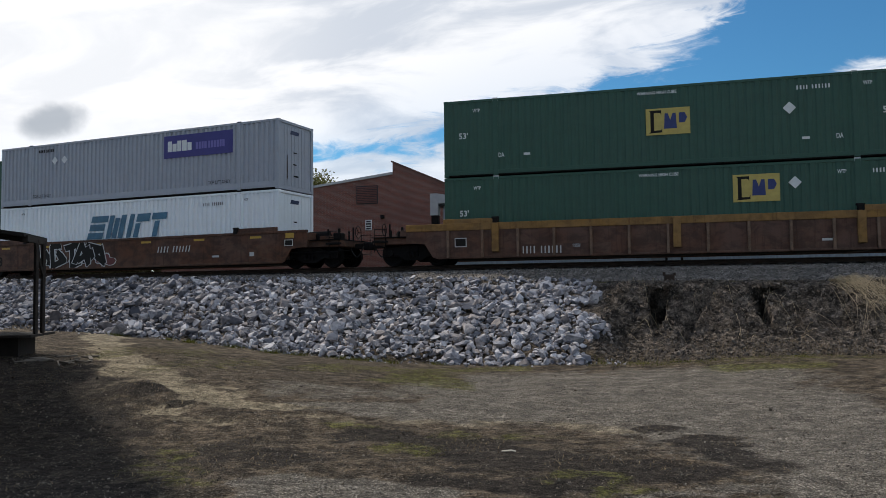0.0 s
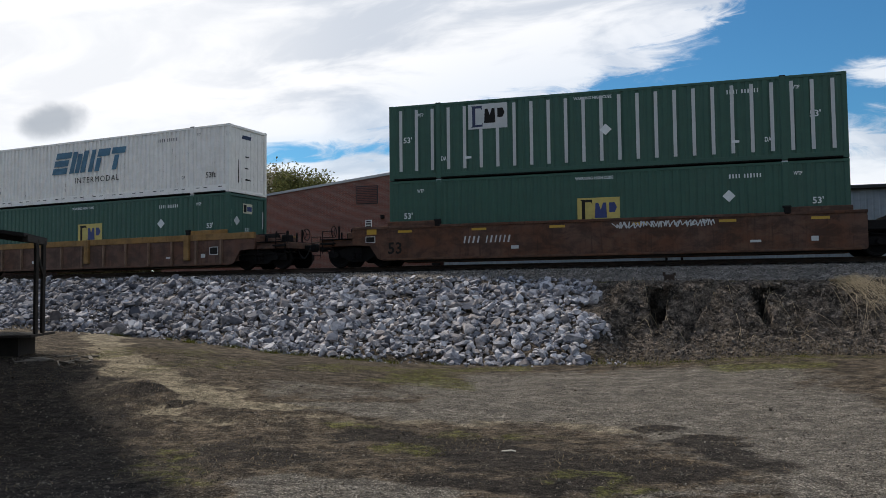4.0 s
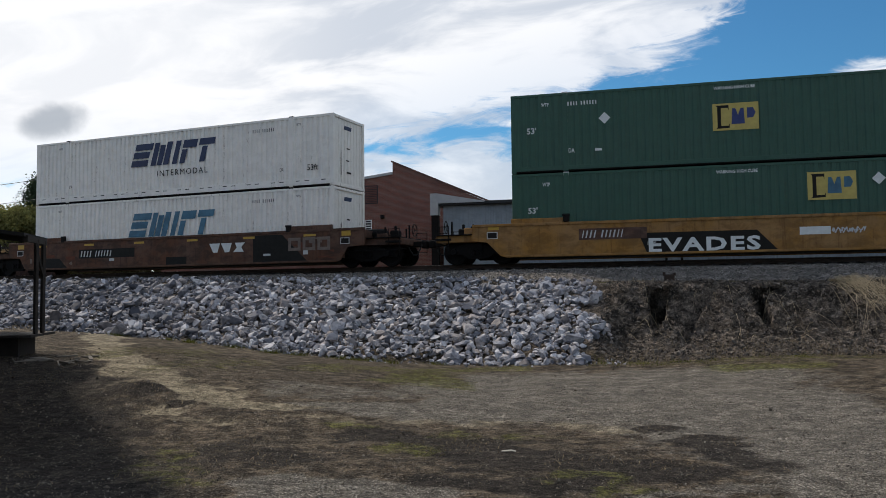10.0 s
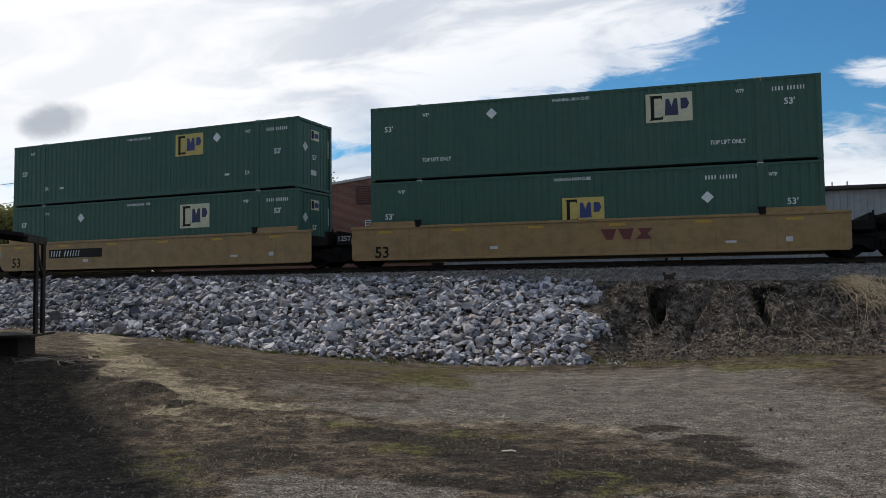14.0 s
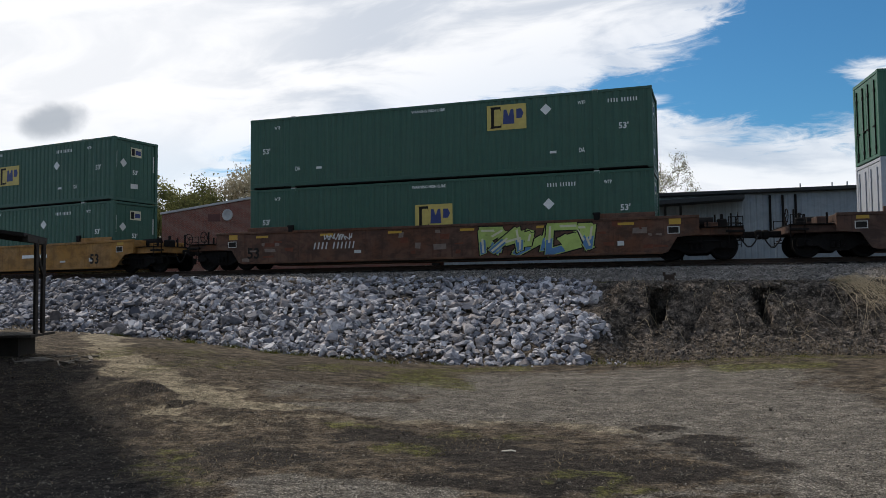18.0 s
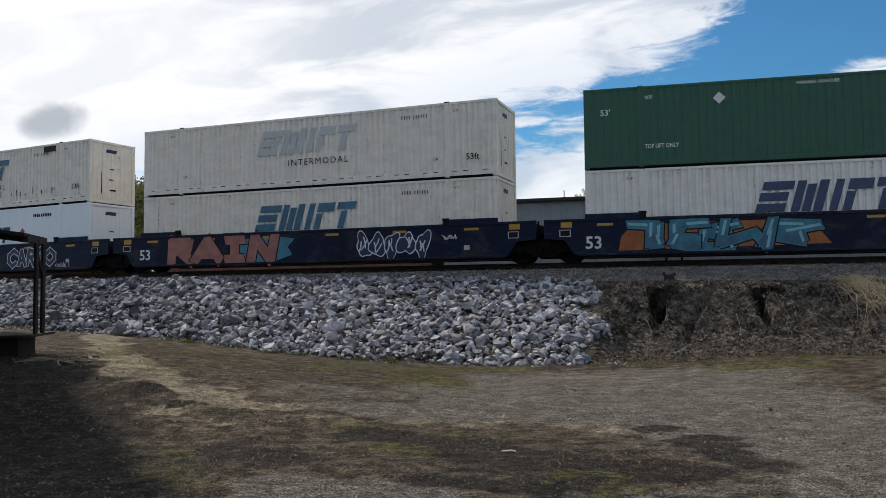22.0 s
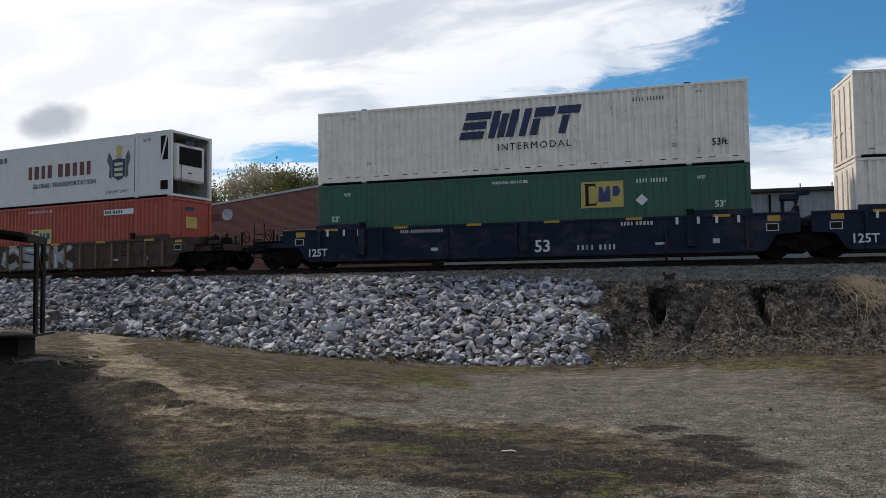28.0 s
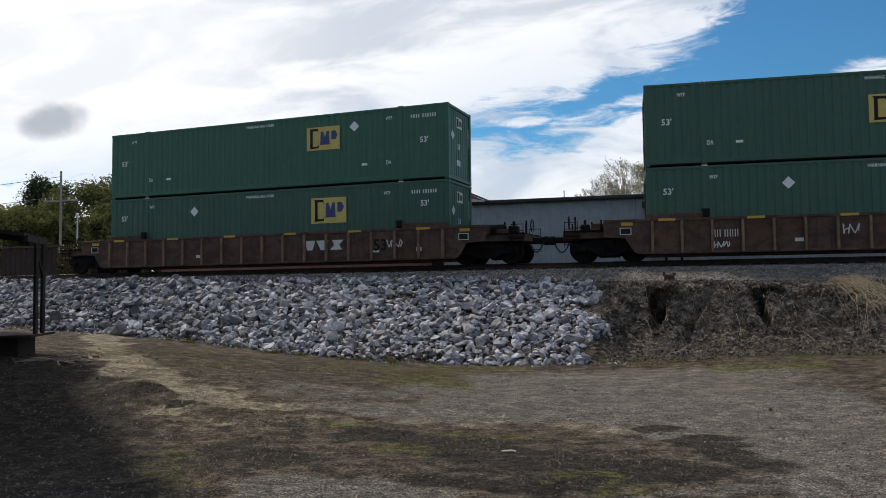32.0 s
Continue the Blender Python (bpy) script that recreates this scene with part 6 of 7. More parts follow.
on_side(cars[16], "sprayed_patch", shared("teal_patch", lambda: Geo().prism([(3.6, 0.1), (5.6, 0.02), (6.5, 0.3), (6.3, 0.62), (6.6, 0.95), (5.5, 1.1), (4.6, 0.98), (3.8, 1.06)], -0.002, 0).mesh("sprayed_patch", M_TEAL)), -7.0, 0.24, "teal sprayed patch")
wild_letters(cars[16], -6.6, 0.25, 5.4, 1.15, 4, 16, M_PINK, M_BLACK, "salmon sprayed lettering with dark edges", None, None, None, "RAIN", 0.05, 0.21)
wild_art(cars[16], 2.35, 0.3, 3.1, 0.95, 5, 6, M_NAVY, M_WHITE, "white outline shape", None)
wild_art(cars[17], -7.7, 0.22, 3.3, 1.25, 4, 7, M_NAVY, M_GHOST, "pale outline shape", None)
wild_art(cars[17], -1.8, 0.22, 3.2, 1.2, 4, 8, M_NAVY, M_GHOST, "pale outline shape", None)
# small pale tags
for i, x, z, w_, h_ in ((3, 0.4, 1.12, 3.4, 0.24), (12, -1.45, 0.62, 0.6, 0.4), (12, -0.45, 0.66, 0.6, 0.42), (13, -4.6, 1.05, 1.2, 0.26), (22, -1.85, 0.72, 0.5, 0.34), (22, -5.9, 0.36, 0.5, 0.22), (7, 2.6, 0.76, 1.0, 0.2), (17, -4.3, 0.3, 2.0, 0.32), (16, 6.0, 0.9, 0.5, 0.2), (23, 5.6, 0.7, 0.6, 0.3), (9, -7.2, 1.14, 0.5, 0.12), (9, -6.4, 1.12, 0.5, 0.12)):
    scribble(cars[i], x, z, w_, h_, 300 + i, M_GHOST if i != 9 else M_INK, "small thin sprayed tag")
# pale block shapes on the dark patch of one brown car
for k_ in range(3):
    on_side(cars[8], "graffiti_shape", shared("ring_block", lambda: Geo().box(0, 0.58, -0.002, 0, 0, 0.12).box(0, 0.58, -0.002, 0, 0.4, 0.52).box(0, 0.13, -0.002, 0, 0.12, 0.4).box(0.45, 0.58, -0.002, 0, 0.12, 0.4).mesh("graffiti_shape", PRIMER)), 6.1 + 0.68 * k_, 0.68, "pale sprayed ring block", 0.004)
on_side(cars[5], "graffiti_row", bars(9, 0.2, M_GHOST, 101, 0.7, 0.3), 1.55, 1.16, "row of pale sprayed marks", 0.035)
on_side(cars[6], "graffiti", words("VANISH", 0.28, M_GHOST, slant=0.2), 0.7, 1.16, "small pale sprayed lettering", 0.035)


# patches of primer and old paint on the two patched brown cars
UMBER = plain("red_brown_paint_patch", (0.12, 0.045, 0.028), 0.8, 0.3, 5.0, spec=0.12)
rp = random.Random(8)
for i, x0, x1 in ((8, -8.3, -5.6), (8, 6.2, 8.2), (13, 5.9, 8.6), (13, -1.5, 1.6), (13, -8.4, -6.0)):
    for k_ in range(9):
        w_, h_ = rp.choice((0.12, 0.2, 0.34, 0.5)), rp.choice((0.08, 0.14, 0.22))
        x, z = rp.uniform(x0, x1), rp.uniform(0.3, 1.2)
        pts_ = [(0, rp.uniform(0, 0.03)), (w_, rp.uniform(-0.03, 0.02)), (w_ + rp.uniform(-0.05, 0.05), h_), (rp.uniform(-0.04, 0.05), h_ + rp.uniform(-0.03, 0.03))]
        on_side(cars[i], "paint_patch", Geo().prism(pts_, -0.0004, 0).mesh("paint_patch", rp.choice((PRIMER, UMBER))), x, z, "patch of old paint", 0.0002 * k_)
# ---- shed at the edge of the lot ----
OLDWOOD = plain("old_dark_wood", (0.026, 0.021, 0.018), 0.85, 0.4, 7.0)
TARROOF = plain("tar_paper_roof", (0.020, 0.019, 0.019), 0.9, 0.35, 5.0)
FARWALL = plain("weathered_board_wall", (0.06, 0.05, 0.042), 0.9, 0.3, 4.0)


def place(x, y):
    return float(terrain(np.array([x]), np.array([y]))[0])


def slab(c, z0, z1):
    """A plate over four plan corners; z0, z1: its heights, or four of each."""
    z0, z1 = [(h,) * 4 if isinstance(h, (int, float)) else h for h in (z0, z1)]
    g = Geo()
    g.v += [(p.x, p.y, z) for p, z in zip(c, z0)] + [(p.x, p.y, z) for p, z in zip(c, z1)]
    g.f += [(3, 2, 1, 0), (4, 5, 6, 7), (0, 1, 5, 4), (1, 2, 6, 5), (2, 3, 7, 6), (3, 0, 4, 7)]
    return g


def build_shed():
    """An open lean-to on a low deck that runs out of the picture to the left."""
    root = empty("shed", "dark open wooden lean-to shed on a low deck", "shed")
    o, A, V = Vector((-12.2, 13.35, 0)), Vector((-0.93, -0.37, 0)), Vector((-0.45, 0.89, 0))

    def P(a, b, z=0.0):
        return o + A * a + V * b + Vector((0, 0, z))
    dz = 1.08
    for k in range(6):
        part("deck_board", slab([P(-0.04, -0.12 + 0.3 * k), P(9, -0.12 + 0.3 * k), P(9, 0.16 + 0.3 * k), P(-0.04, 0.16 + 0.3 * k)], dz - 0.05, dz).mesh("deck_board", OLDWOOD), root)
    part("deck_base", slab([P(0.3, 0.25), P(9, 0.25), P(9, 1.4), P(0.3, 1.4)], 0.0, dz - 0.052).mesh("deck_base", OLDWOOD), root, "dark boarded deck base")
    for a, b in ((0.05, 0.5), (0.05, 1.0), (3.0, 0.0), (3.0, 1.0), (6.0, 0.0)):
        p = P(a, b)
        part("post", Geo().box(p.x - 0.035, p.x + 0.035, p.y - 0.04, p.y + 0.04, dz, 3.0, 0.008).mesh("post", OLDWOOD), root)
    part("beam", slab([P(0.06, -0.06), P(9, -0.06), P(9, 0.06), P(0.06, 0.06)], (2.9, 4.15, 4.15, 2.9), (3.0, 4.25, 4.25, 3.0)).mesh("beam", OLDWOOD), root)
    part("beam", slab([P(0.02, -0.2), P(0.12, -0.2), P(0.12, 1.15), P(0.02, 1.15)], 2.92, 3.04).mesh("beam", OLDWOOD), root)
    part("brace", Geo().tube(P(0.05, 0.95, 2.3), P(0.05, 0.4, 2.9), 0.03, k=4).mesh("brace", OLDWOOD), root)
    part("roof", slab([P(0.06, -0.3), P(9.5, -0.3), P(9.5, 1.3), P(0.06, 1.3)], (3.01, 4.3, 4.3, 3.01), (3.08, 4.37, 4.37, 3.08)).mesh("roof", TARROOF), root, "black tar paper roof")
    part("back_wall", slab([P(3.0, 1.9), P(9, 1.9), P(9, 2.0), P(3.0, 2.0)], dz, 3.1).mesh("back_wall", FARWALL), root, "dark board wall")


# a tall plain wall out of the picture, added to shadow the lot's left
wl = slab([Vector((-18.6, 17.2, 0)), Vector((-7.6, 6.9, 0)), Vector((-7.9, 6.6, 0)), Vector((-18.9, 16.9, 0))], -0.3, 7.6).mesh("wall_west", FARWALL)
tagged(new("wall_west", wl), "tall unseen board wall added to cast shade on the lot", "wall", kind="structure")


build_shed()

# ---- buildings beyond the track ----
def brick_material():
    m, n = material("red_brick")
    sw = n.add("ShaderNodeSeparateXYZ", Vector=n.co).outputs
    flat = n.add("ShaderNodeCombineXYZ", X=n.math("ADD", sw[0], sw[1]), Y=sw[2], Z=0.0).outputs[0]
    b = n.add("ShaderNodeTexBrick", Vector=flat, Color1=(0.19, 0.062, 0.042), Color2=(0.12, 0.042, 0.032), Mortar=(0.22, 0.17, 0.14), Scale=1.0, Mortar_Size=0.008, Brick_Width=0.21, Row_Height=0.075)
    blot = n.noise(n.co, 0.5, 5.0, 0.6)
    c = n.mix(n.math("MULTIPLY", n.ramp(blot, 0.4, 0.75), 0.4), b.outputs[0], (0.075, 0.035, 0.03))
    finish(n, c, 0.88, b.outputs["Fac"], 0.3, 0.01)
    return m


BRICK = brick_material()
COPING = plain("pale_metal_coping", (0.35, 0.355, 0.36), 0.5, 0.15, 3.0)
ROOFTAR = plain("flat_roof_tar", (0.05, 0.05, 0.05), 0.9, 0.3, 2.0)
SIDING = paint("blue_grey_metal_siding", (0.225, 0.262, 0.298), 0.30, 0.10, 0.5, (0.12, 0.14, 0.16), 0.25)
DARKTRIM = plain("dark_roof_trim", (0.018, 0.02, 0.022), 0.6, 0.3, 5.0)
GLASSY = plain("dark_window_glass", (0.02, 0.022, 0.025), 0.12, 0.2, 3.0)
GB = 2.3


def shape_wall(pts, y0, y1, mat, name, root, label=""):
    part(name, Geo().prism(pts, y0, y1).mesh(name, mat), root, label)


b1 = empty("brick_building", "red brick building with a sloping parapet and louvre", "building")
YB = 50.0
shape_wall([(-34.6, GB), (-17.32, GB), (-17.32, 9.62), (-34.6, 7.62)], YB, YB + 0.35, BRICK, "wall", b1)
shape_wall([(-17.32, GB), (-9.2, GB), (-9.2, 6.75), (-17.32, 10.42)], YB - 0.02, YB + 0.45, BRICK, "wall", b1, "taller brick parapet wall")
shape_wall([(-34.7, 7.62), (-17.33, 9.62), (-17.33, 9.78), (-34.7, 7.76)], YB - 0.08, YB + 0.4, COPING, "coping", b1, "pale metal coping")
shape_wall([(-17.4, 10.42), (-9.1, 6.75), (-9.1, 6.86), (-17.4, 10.54)], YB - 0.1, YB + 0.5, plain("brown_coping", (0.10, 0.05, 0.04), 0.7), "coping", b1, "brown coping")
part("side_wall", Geo().box(-34.6, -34.25, YB + 0.35, YB + 18, GB, 7.6).mesh("side_wall", BRICK), b1)
part("side_wall", Geo().box(-9.6, -9.2, YB + 0.45, YB + 18, GB, 6.6).mesh("side_wall", BRICK), b1)
part("back_wall", Geo().box(-34.6, -9.2, YB + 18, YB + 18.3, GB, 7.0).mesh("back_wall", BRICK), b1)
part("roof", Geo().prism([(-34.3, 7.3), (-17.4, 9.3), (-9.6, 6.5), (-9.6, 6.4), (-17.4, 9.1), (-34.3, 7.1)], YB + 0.45, YB + 18).mesh("roof", ROOFTAR), b1)
lv = part("louvre", Geo().box(-19.85, -18.35, YB - 0.04, YB - 0.005, 7.75, 8.95).mesh("louvre", DARKTRIM), b1, "brick-red louvre")
slat_me = Geo().box(-19.8, -18.4, YB - 0.09, YB - 0.04, 0, 0.07).mesh("slat", plain("louvre_slat_paint", (0.12, 0.045, 0.035), 0.6))
for i in range(10):
    part("slat", slat_me, lv, at=(0, 0, 7.8 + i * 0.113))
wn = part("window", Geo().box(-19.22, -18.78, YB - 0.05, YB - 0.005, 6.02, 6.7).mesh("window", M_WHITE), b1, "small white window grille")
for i in range(4):
    part("pane", Geo().box(-19.17, -18.83, YB - 0.06, YB - 0.052, 6.07 + i * 0.155, 6.17 + i * 0.155).mesh("pane", GLASSY), wn)
part("round_vent", Geo().lathe([(0.0, 0.0), (0.2, 0.0), (0.2, -0.05), (0.36, -0.08), (0.4, -0.05), (0.4, 0.0)], 20).mesh("round_vent", COPING), b1, "round white vent", at=(-29.38, YB - 0.01, 7.45 - 0.05))
part("vent_panel", Geo().box(-30.9, -29.95, YB - 0.03, YB - 0.004, 7.0, 7.5).mesh("vent_panel", plain("dark_panel", (0.09, 0.035, 0.03), 0.7)), b1, "dark brick-red panel")
part("wall_box", Geo().box(-18.15, -17.9, YB - 0.14, YB - 0.004, 6.75, 6.98, 0.02).mesh("wall_box", STEEL), b1, "small dark wall box")
part("low_annex", Geo().box(-14.8, -12.9, 44.6, 49.9, GB, 5.75).mesh("low_annex", BRICK), b1, "low brick annex")

b2 = empty("metal_building", "long blue-grey corrugated metal building with a dark roof edge", "building")
YM, ZT = 44.0, 6.72
part("roof", Geo().box(-12.6, 60, YM - 0.25, YM + 16, ZT, ZT + 0.16).mesh("roof", DARKTRIM), b2, "dark roof edge")
part("gutter", Geo().box(-12.4, 60, YM - 0.33, YM - 0.251, ZT + 0.02, ZT + 0.2, 0.02).mesh("gutter", DARKTRIM), b2, "dark gutter")
for i in range(24):
    x0 = -12.2 + i * 3.0
    part("siding_panel", corrugated(0, 3.0, GB, ZT, 0.305, 0.018, 0.62, SIDING), b2, at=(x0, YM, 0))
part("back_wall", Geo().box(-12.2, 60, YM + 15.6, YM + 15.8, GB, ZT).mesh("back_wall", SIDING), b2)
part("end_wall", Geo().box(-12.25, -12.2, YM, YM + 15.6, GB, ZT).mesh("end_wall", SIDING), b2)
shape_wall([(-12.9, 6.2), (-12.9, 7.42), (-12.5, 7.42), (-9.8, 6.9), (-9.8, 6.85), (-12.45, 6.85), (-12.45, 6.2)], YM - 0.4, YM + 0.1, COPING, "end_fascia", b2, "pale grey end fascia")
part("corner_trim", Geo().box(-12.85, -12.45, YM - 0.35, YM - 0.05, GB, 6.2).mesh("corner_trim", STEEL), b2, "dark corner downpipe")
cp = part("canopy", Geo().prism([(-1.35, 6.18), (3.6, 6.36), (3.6, 6.56), (-1.35, 6.4)], YM - 1.4, YM - 0.02).mesh("canopy", DARKTRIM), b2, "dark door canopy")
for xx in (-0.2, 0.55):
    part("canopy_post", Geo().box(xx - 0.06, xx + 0.06, YM - 1.3, YM - 1.18, GB, 6.22).mesh("canopy_post", STEEL), cp)
part("door", Geo().box(-1.0, -0.15, YM - 0.06, YM - 0.005, GB, 5.6).mesh("door", plain("grey_door_paint", (0.17, 0.18, 0.19), 0.6)), b2, "grey metal door")
for xx in (4.9, 5.5, 6.1):
    part("wall_pipe", Geo().tube((xx, YM - 0.1, 4.2 + 0.1 * xx), (xx, YM - 0.1, 6.6), 0.06, k=8).mesh("wall_pipe", STEEL), b2, "dark wall pipe")
for xx in (6.5, 8.0, 8.7):
    part("roof_stub", Geo().tube((xx, YM + 1.0, ZT), (xx, YM + 1.0, ZT + 0.55), 0.035, k=6).mesh("roof_stub", COPING), b2, "roof vent pipe")

REDWALL = plain("dark_red_brown_boards", (0.035, 0.021, 0.018), 0.9, 0.3, 4.0)
b3 = empty("low_wall", "low dark brown board wall beyond the track", "wall")
for i in range(11):
    part("board", Geo().box(-44.6 + i * 0.42, -44.2 + i * 0.42, 46.0, 46.06, 2.35, 5.2 + 0.08 * math.sin(i * 2.1), 0.01).mesh("board", REDWALL), b3)
part("wall_cap", Geo().box(-44.8, -39.9, 45.9, 46.2, 5.25, 5.36).mesh("wall_cap", FARWALL), b3)

# poles
POLEWOOD = plain("grey_pole_wood", (0.26, 0.235, 0.21), 0.9, 0.3, 6.0)
pl = empty("utility_pole", "grey wooden utility pole with a crossarm", "pole")
part("mast", Geo().tube((-53.5, 62, 1.8), (-53.55, 62, 13.4), 0.14, 0.09, 10).mesh("mast", POLEWOOD), pl)
part("crossarm", Geo().box(-55.4, -51.7, 61.9, 62.0, 10.6, 10.75).mesh("crossarm", POLEWOOD), pl)
for xx in (-55.2, -54.4, -52.6, -51.9):
    part("insulator", Geo().tube((xx, 61.95, 10.75), (xx, 61.95, 10.98), 0.06, 0.04, 8).mesh("insulator", M_GHOST), pl)
for k, (xa, ya, za, xb, yb, zb) in enumerate(((-53.5, 62, 12.9, -130, 80, 13.5), (-55.2, 61.95, 10.95, -130, 80, 11.4))):
    g = Geo()
    pts = [Vector((xa + (xb - xa) * t, ya + (yb - ya) * t, za + (zb - za) * t - 1.6 * t * (1 - t))) for t in [i / 10 for i in range(11)]]
    for a, b in zip(pts, pts[1:]):
        g.tube(a, b, 0.025, k=5)
    part("wire", g.mesh("wire", RUBBER), pl)
lp = empty("lamp_post", "short pale lamp post with a white head", "lamp post")
part("mast", Geo().tube((-51.7, 62, 1.8), (-51.7, 62, 9.2), 0.09, 0.07, 10).mesh("mast", M_GHOST), lp)
part("lamp_head", Geo().tube((-51.75, 62, 9.2), (-51.6, 61.85, 9.4), 0.16, 0.12, 12).mesh("lamp_head", M_WHITE), lp, "white lamp head")
an = empty("roof_antenna", "thin dark roof mast", "antenna")
part("mast", Geo().tube((-6.2, 50, ZT + 0.1), (-6.2, 50, ZT + 1.35), 0.03, k=6).mesh("mast", STEEL), an)
part("base_plate", Geo().box(-6.35, -6.05, 49.85, 50.15, ZT + 0.16, ZT + 0.2).mesh("base_plate", STEEL), an)


# ---- trees ----
def leaf_material(name, a, b):
    m, n = material(name)
    isl = n.add("ShaderNodeNewGeometry").outputs["Random Per Island"]
    c = n.mix(isl, a, b)
    big = n.noise(n.co, 0.5, 3.0)
    c = n.mix(n.math("MULTIPLY", n.ramp(big, 0.4, 0.7), 0.4), c, tuple(v * 0.5 for v in a))
    d = n.add("ShaderNodeBsdfDiffuse", Color=c)
    t = n.add("ShaderNodeBsdfTranslucent", Color=c)
    mx = n.add("ShaderNodeMixShader")
    n.feed(mx, "i0", 0.3), n.feed(mx, "i1", d), n.feed(mx, "i2", t)
    n.add("ShaderNodeOutputMaterial", Surface=mx)
    return m


BARK = plain("grey_bark", (0.085, 0.07, 0.058), 0.95, 0.35, 8.0)
LEAF_DARK = leaf_material("dark_evergreen_leaves", (0.032, 0.05, 0.03), (0.07, 0.095, 0.055))
LEAF_BUD = leaf_material("budding_spring_leaves", (0.18, 0.19, 0.075), (0.34, 0.33, 0.15))
LEAF_OLIVE = leaf_material("olive_spring_leaves", (0.085, 0.092, 0.035), (0.20, 0.20, 0.08))
LEAF_GOLD = leaf_material("yellow_green_bush_leaves", (0.13, 0.13, 0.035), (0.27, 0.25, 0.07))
BARK_P = plain("pale_grey_bark", (0.17, 0.15, 0.13), 0.95, 0.3, 8.0)
LEAF_PALE = leaf_material("pale_catkins", (0.30, 0.26, 0.18), (0.46, 0.41, 0.30))


def grow(x, y, height, spread, leaf, seed, leaves, label, size=0.16, levels=5, low=0.25, name="tree", twigs=1.0, bark=None, fine=0.012):
    """A tree: tapered trunk, forking limbs, and a crown of small leaves at the twigs."""
    rnd = random.Random(seed)
    z0 = place(x, y)
    trunk, limbs, tips = Geo(), Geo(), []

    def branch(p, d, length, r, lev):
        steps = 3 if lev < 2 else 2
        q = p
        for i in range(steps):
            d = (d + Vector((rnd.gauss(0, 0.13), rnd.gauss(0, 0.13), rnd.gauss(0.03, 0.08)))).normalized()
            e = q + d * (length / steps)
            r2 = max(fine, r * (0.86 if lev == 0 else 0.78))
            (trunk if lev == 0 else limbs).tube(q, e, r, r2, 8 if lev == 0 else 5 if lev < 3 else 3, False)
            q, r = e, r2
            if lev >= 2:
                tips.append((q.copy(), lev))
            if lev < levels and i > 0 or (lev == 0 and i >= 1):
                for _ in range(rnd.choice((1, 2)) if lev else 2):
                    ang = rnd.uniform(0, 2 * math.pi)
                    tilt = rnd.uniform(0.45, 0.95) * (1.0 if lev else spread)
                    side_v = d.orthogonal().normalized()
                    side_v = Matrix.Rotation(ang, 3, d) @ side_v
                    nd = (d * math.cos(tilt) + side_v * math.sin(tilt)).normalized()
                    branch(q, nd, length * rnd.uniform(0.55, 0.8), r * 0.6, lev + 1)
        if lev < levels:
            branch(q, d, length * 0.62, r, lev + 1)
    branch(Vector((x, y, z0 - 0.1)), Vector((0, 0, 1)), height * 0.42, height * 0.018 + 0.04, 0)
    top = max(t[0].z for t in tips) - z0
    k = height / top
    root = empty(name, label, "bush" if name == "bush" else "tree", "trees beyond the track")

    def fit(vs):
        a = np.array(vs)
        a[:, 0], a[:, 1], a[:, 2] = x + (a[:, 0] - x) * k * spread, y + (a[:, 1] - y) * k * spread, z0 - 0.1 + (a[:, 2] - z0 + 0.1) * k
        return a
    trunk.v, limbs.v = [tuple(p) for p in fit(trunk.v)], [tuple(p) for p in fit(limbs.v)]
    part("trunk", trunk.mesh("trunk", bark or BARK, True), root)
    part("branching", limbs.mesh("branching", bark or BARK), root)
    tp = fit([t[0] for t in tips])
    tp = tp[tp[:, 2] > z0 + height * low]
    rs = np.random.RandomState(seed)
    c = tp[rs.randint(0, len(tp), leaves)] + rs.normal(0, 1, (leaves, 3)) * height * 0.028 * twigs
    a = rs.normal(0, 1, (leaves, 3))
    a /= np.linalg.norm(a, axis=1)[:, None]
    b = np.cross(a, rs.normal(0, 1, (leaves, 3)))
    b /= np.linalg.norm(b, axis=1)[:, None]
    s = size * rs.uniform(0.6, 1.4, (leaves, 1))
    vs = np.stack([c - a * s, c + b * s * 0.55, c + a * s, c - b * s * 0.55], 1).reshape(-1, 3)
    cr = part("crown", fast_mesh("crown", vs, np.arange(leaves * 4).reshape(-1, 4), leaf), root)
    tagged(cr, kind="stuff")
    return root


# left of the brick building
grow(-69.0, 78, 13.2, 0.55, LEAF_DARK, 1, 16000, "dark evergreen tree with a round dense crown", 0.13, low=0.45)
grow(-75.5, 80, 10.6, 0.7, LEAF_OLIVE, 2, 7000, "olive spring tree with a thin budding crown", 0.12)
for i, (x, y, h, lf, n_) in enumerate(((-64.5, 77, 12.6, LEAF_OLIVE, 3600), (-61, 80, 12.4, LEAF_BUD, 3000), (-57, 77, 12.8, LEAF_OLIVE, 3400), (-53.5, 79, 12.6, LEAF_BUD, 3200), (-66.5, 70, 9.0, LEAF_GOLD, 3600))):
    grow(x, y, h, 0.8, lf, 10 + i, n_ * 3, "olive spring tree with a thin budding crown", 0.15)
for i, (x, y, h) in enumerate(((-72, 68, 7.5), (-67, 66, 7.2), (-62, 67, 7.8), (-57.5, 66, 7.4), (-52.5, 67, 7.6), (-47.5, 68, 7.6))):
    grow(x, y, h, 1.25, LEAF_GOLD if i < 2 else LEAF_OLIVE, 30 + i, 13000, "yellow-green bushy thicket beside the track", 0.15, 4, 0.05, "bush", 1.7)
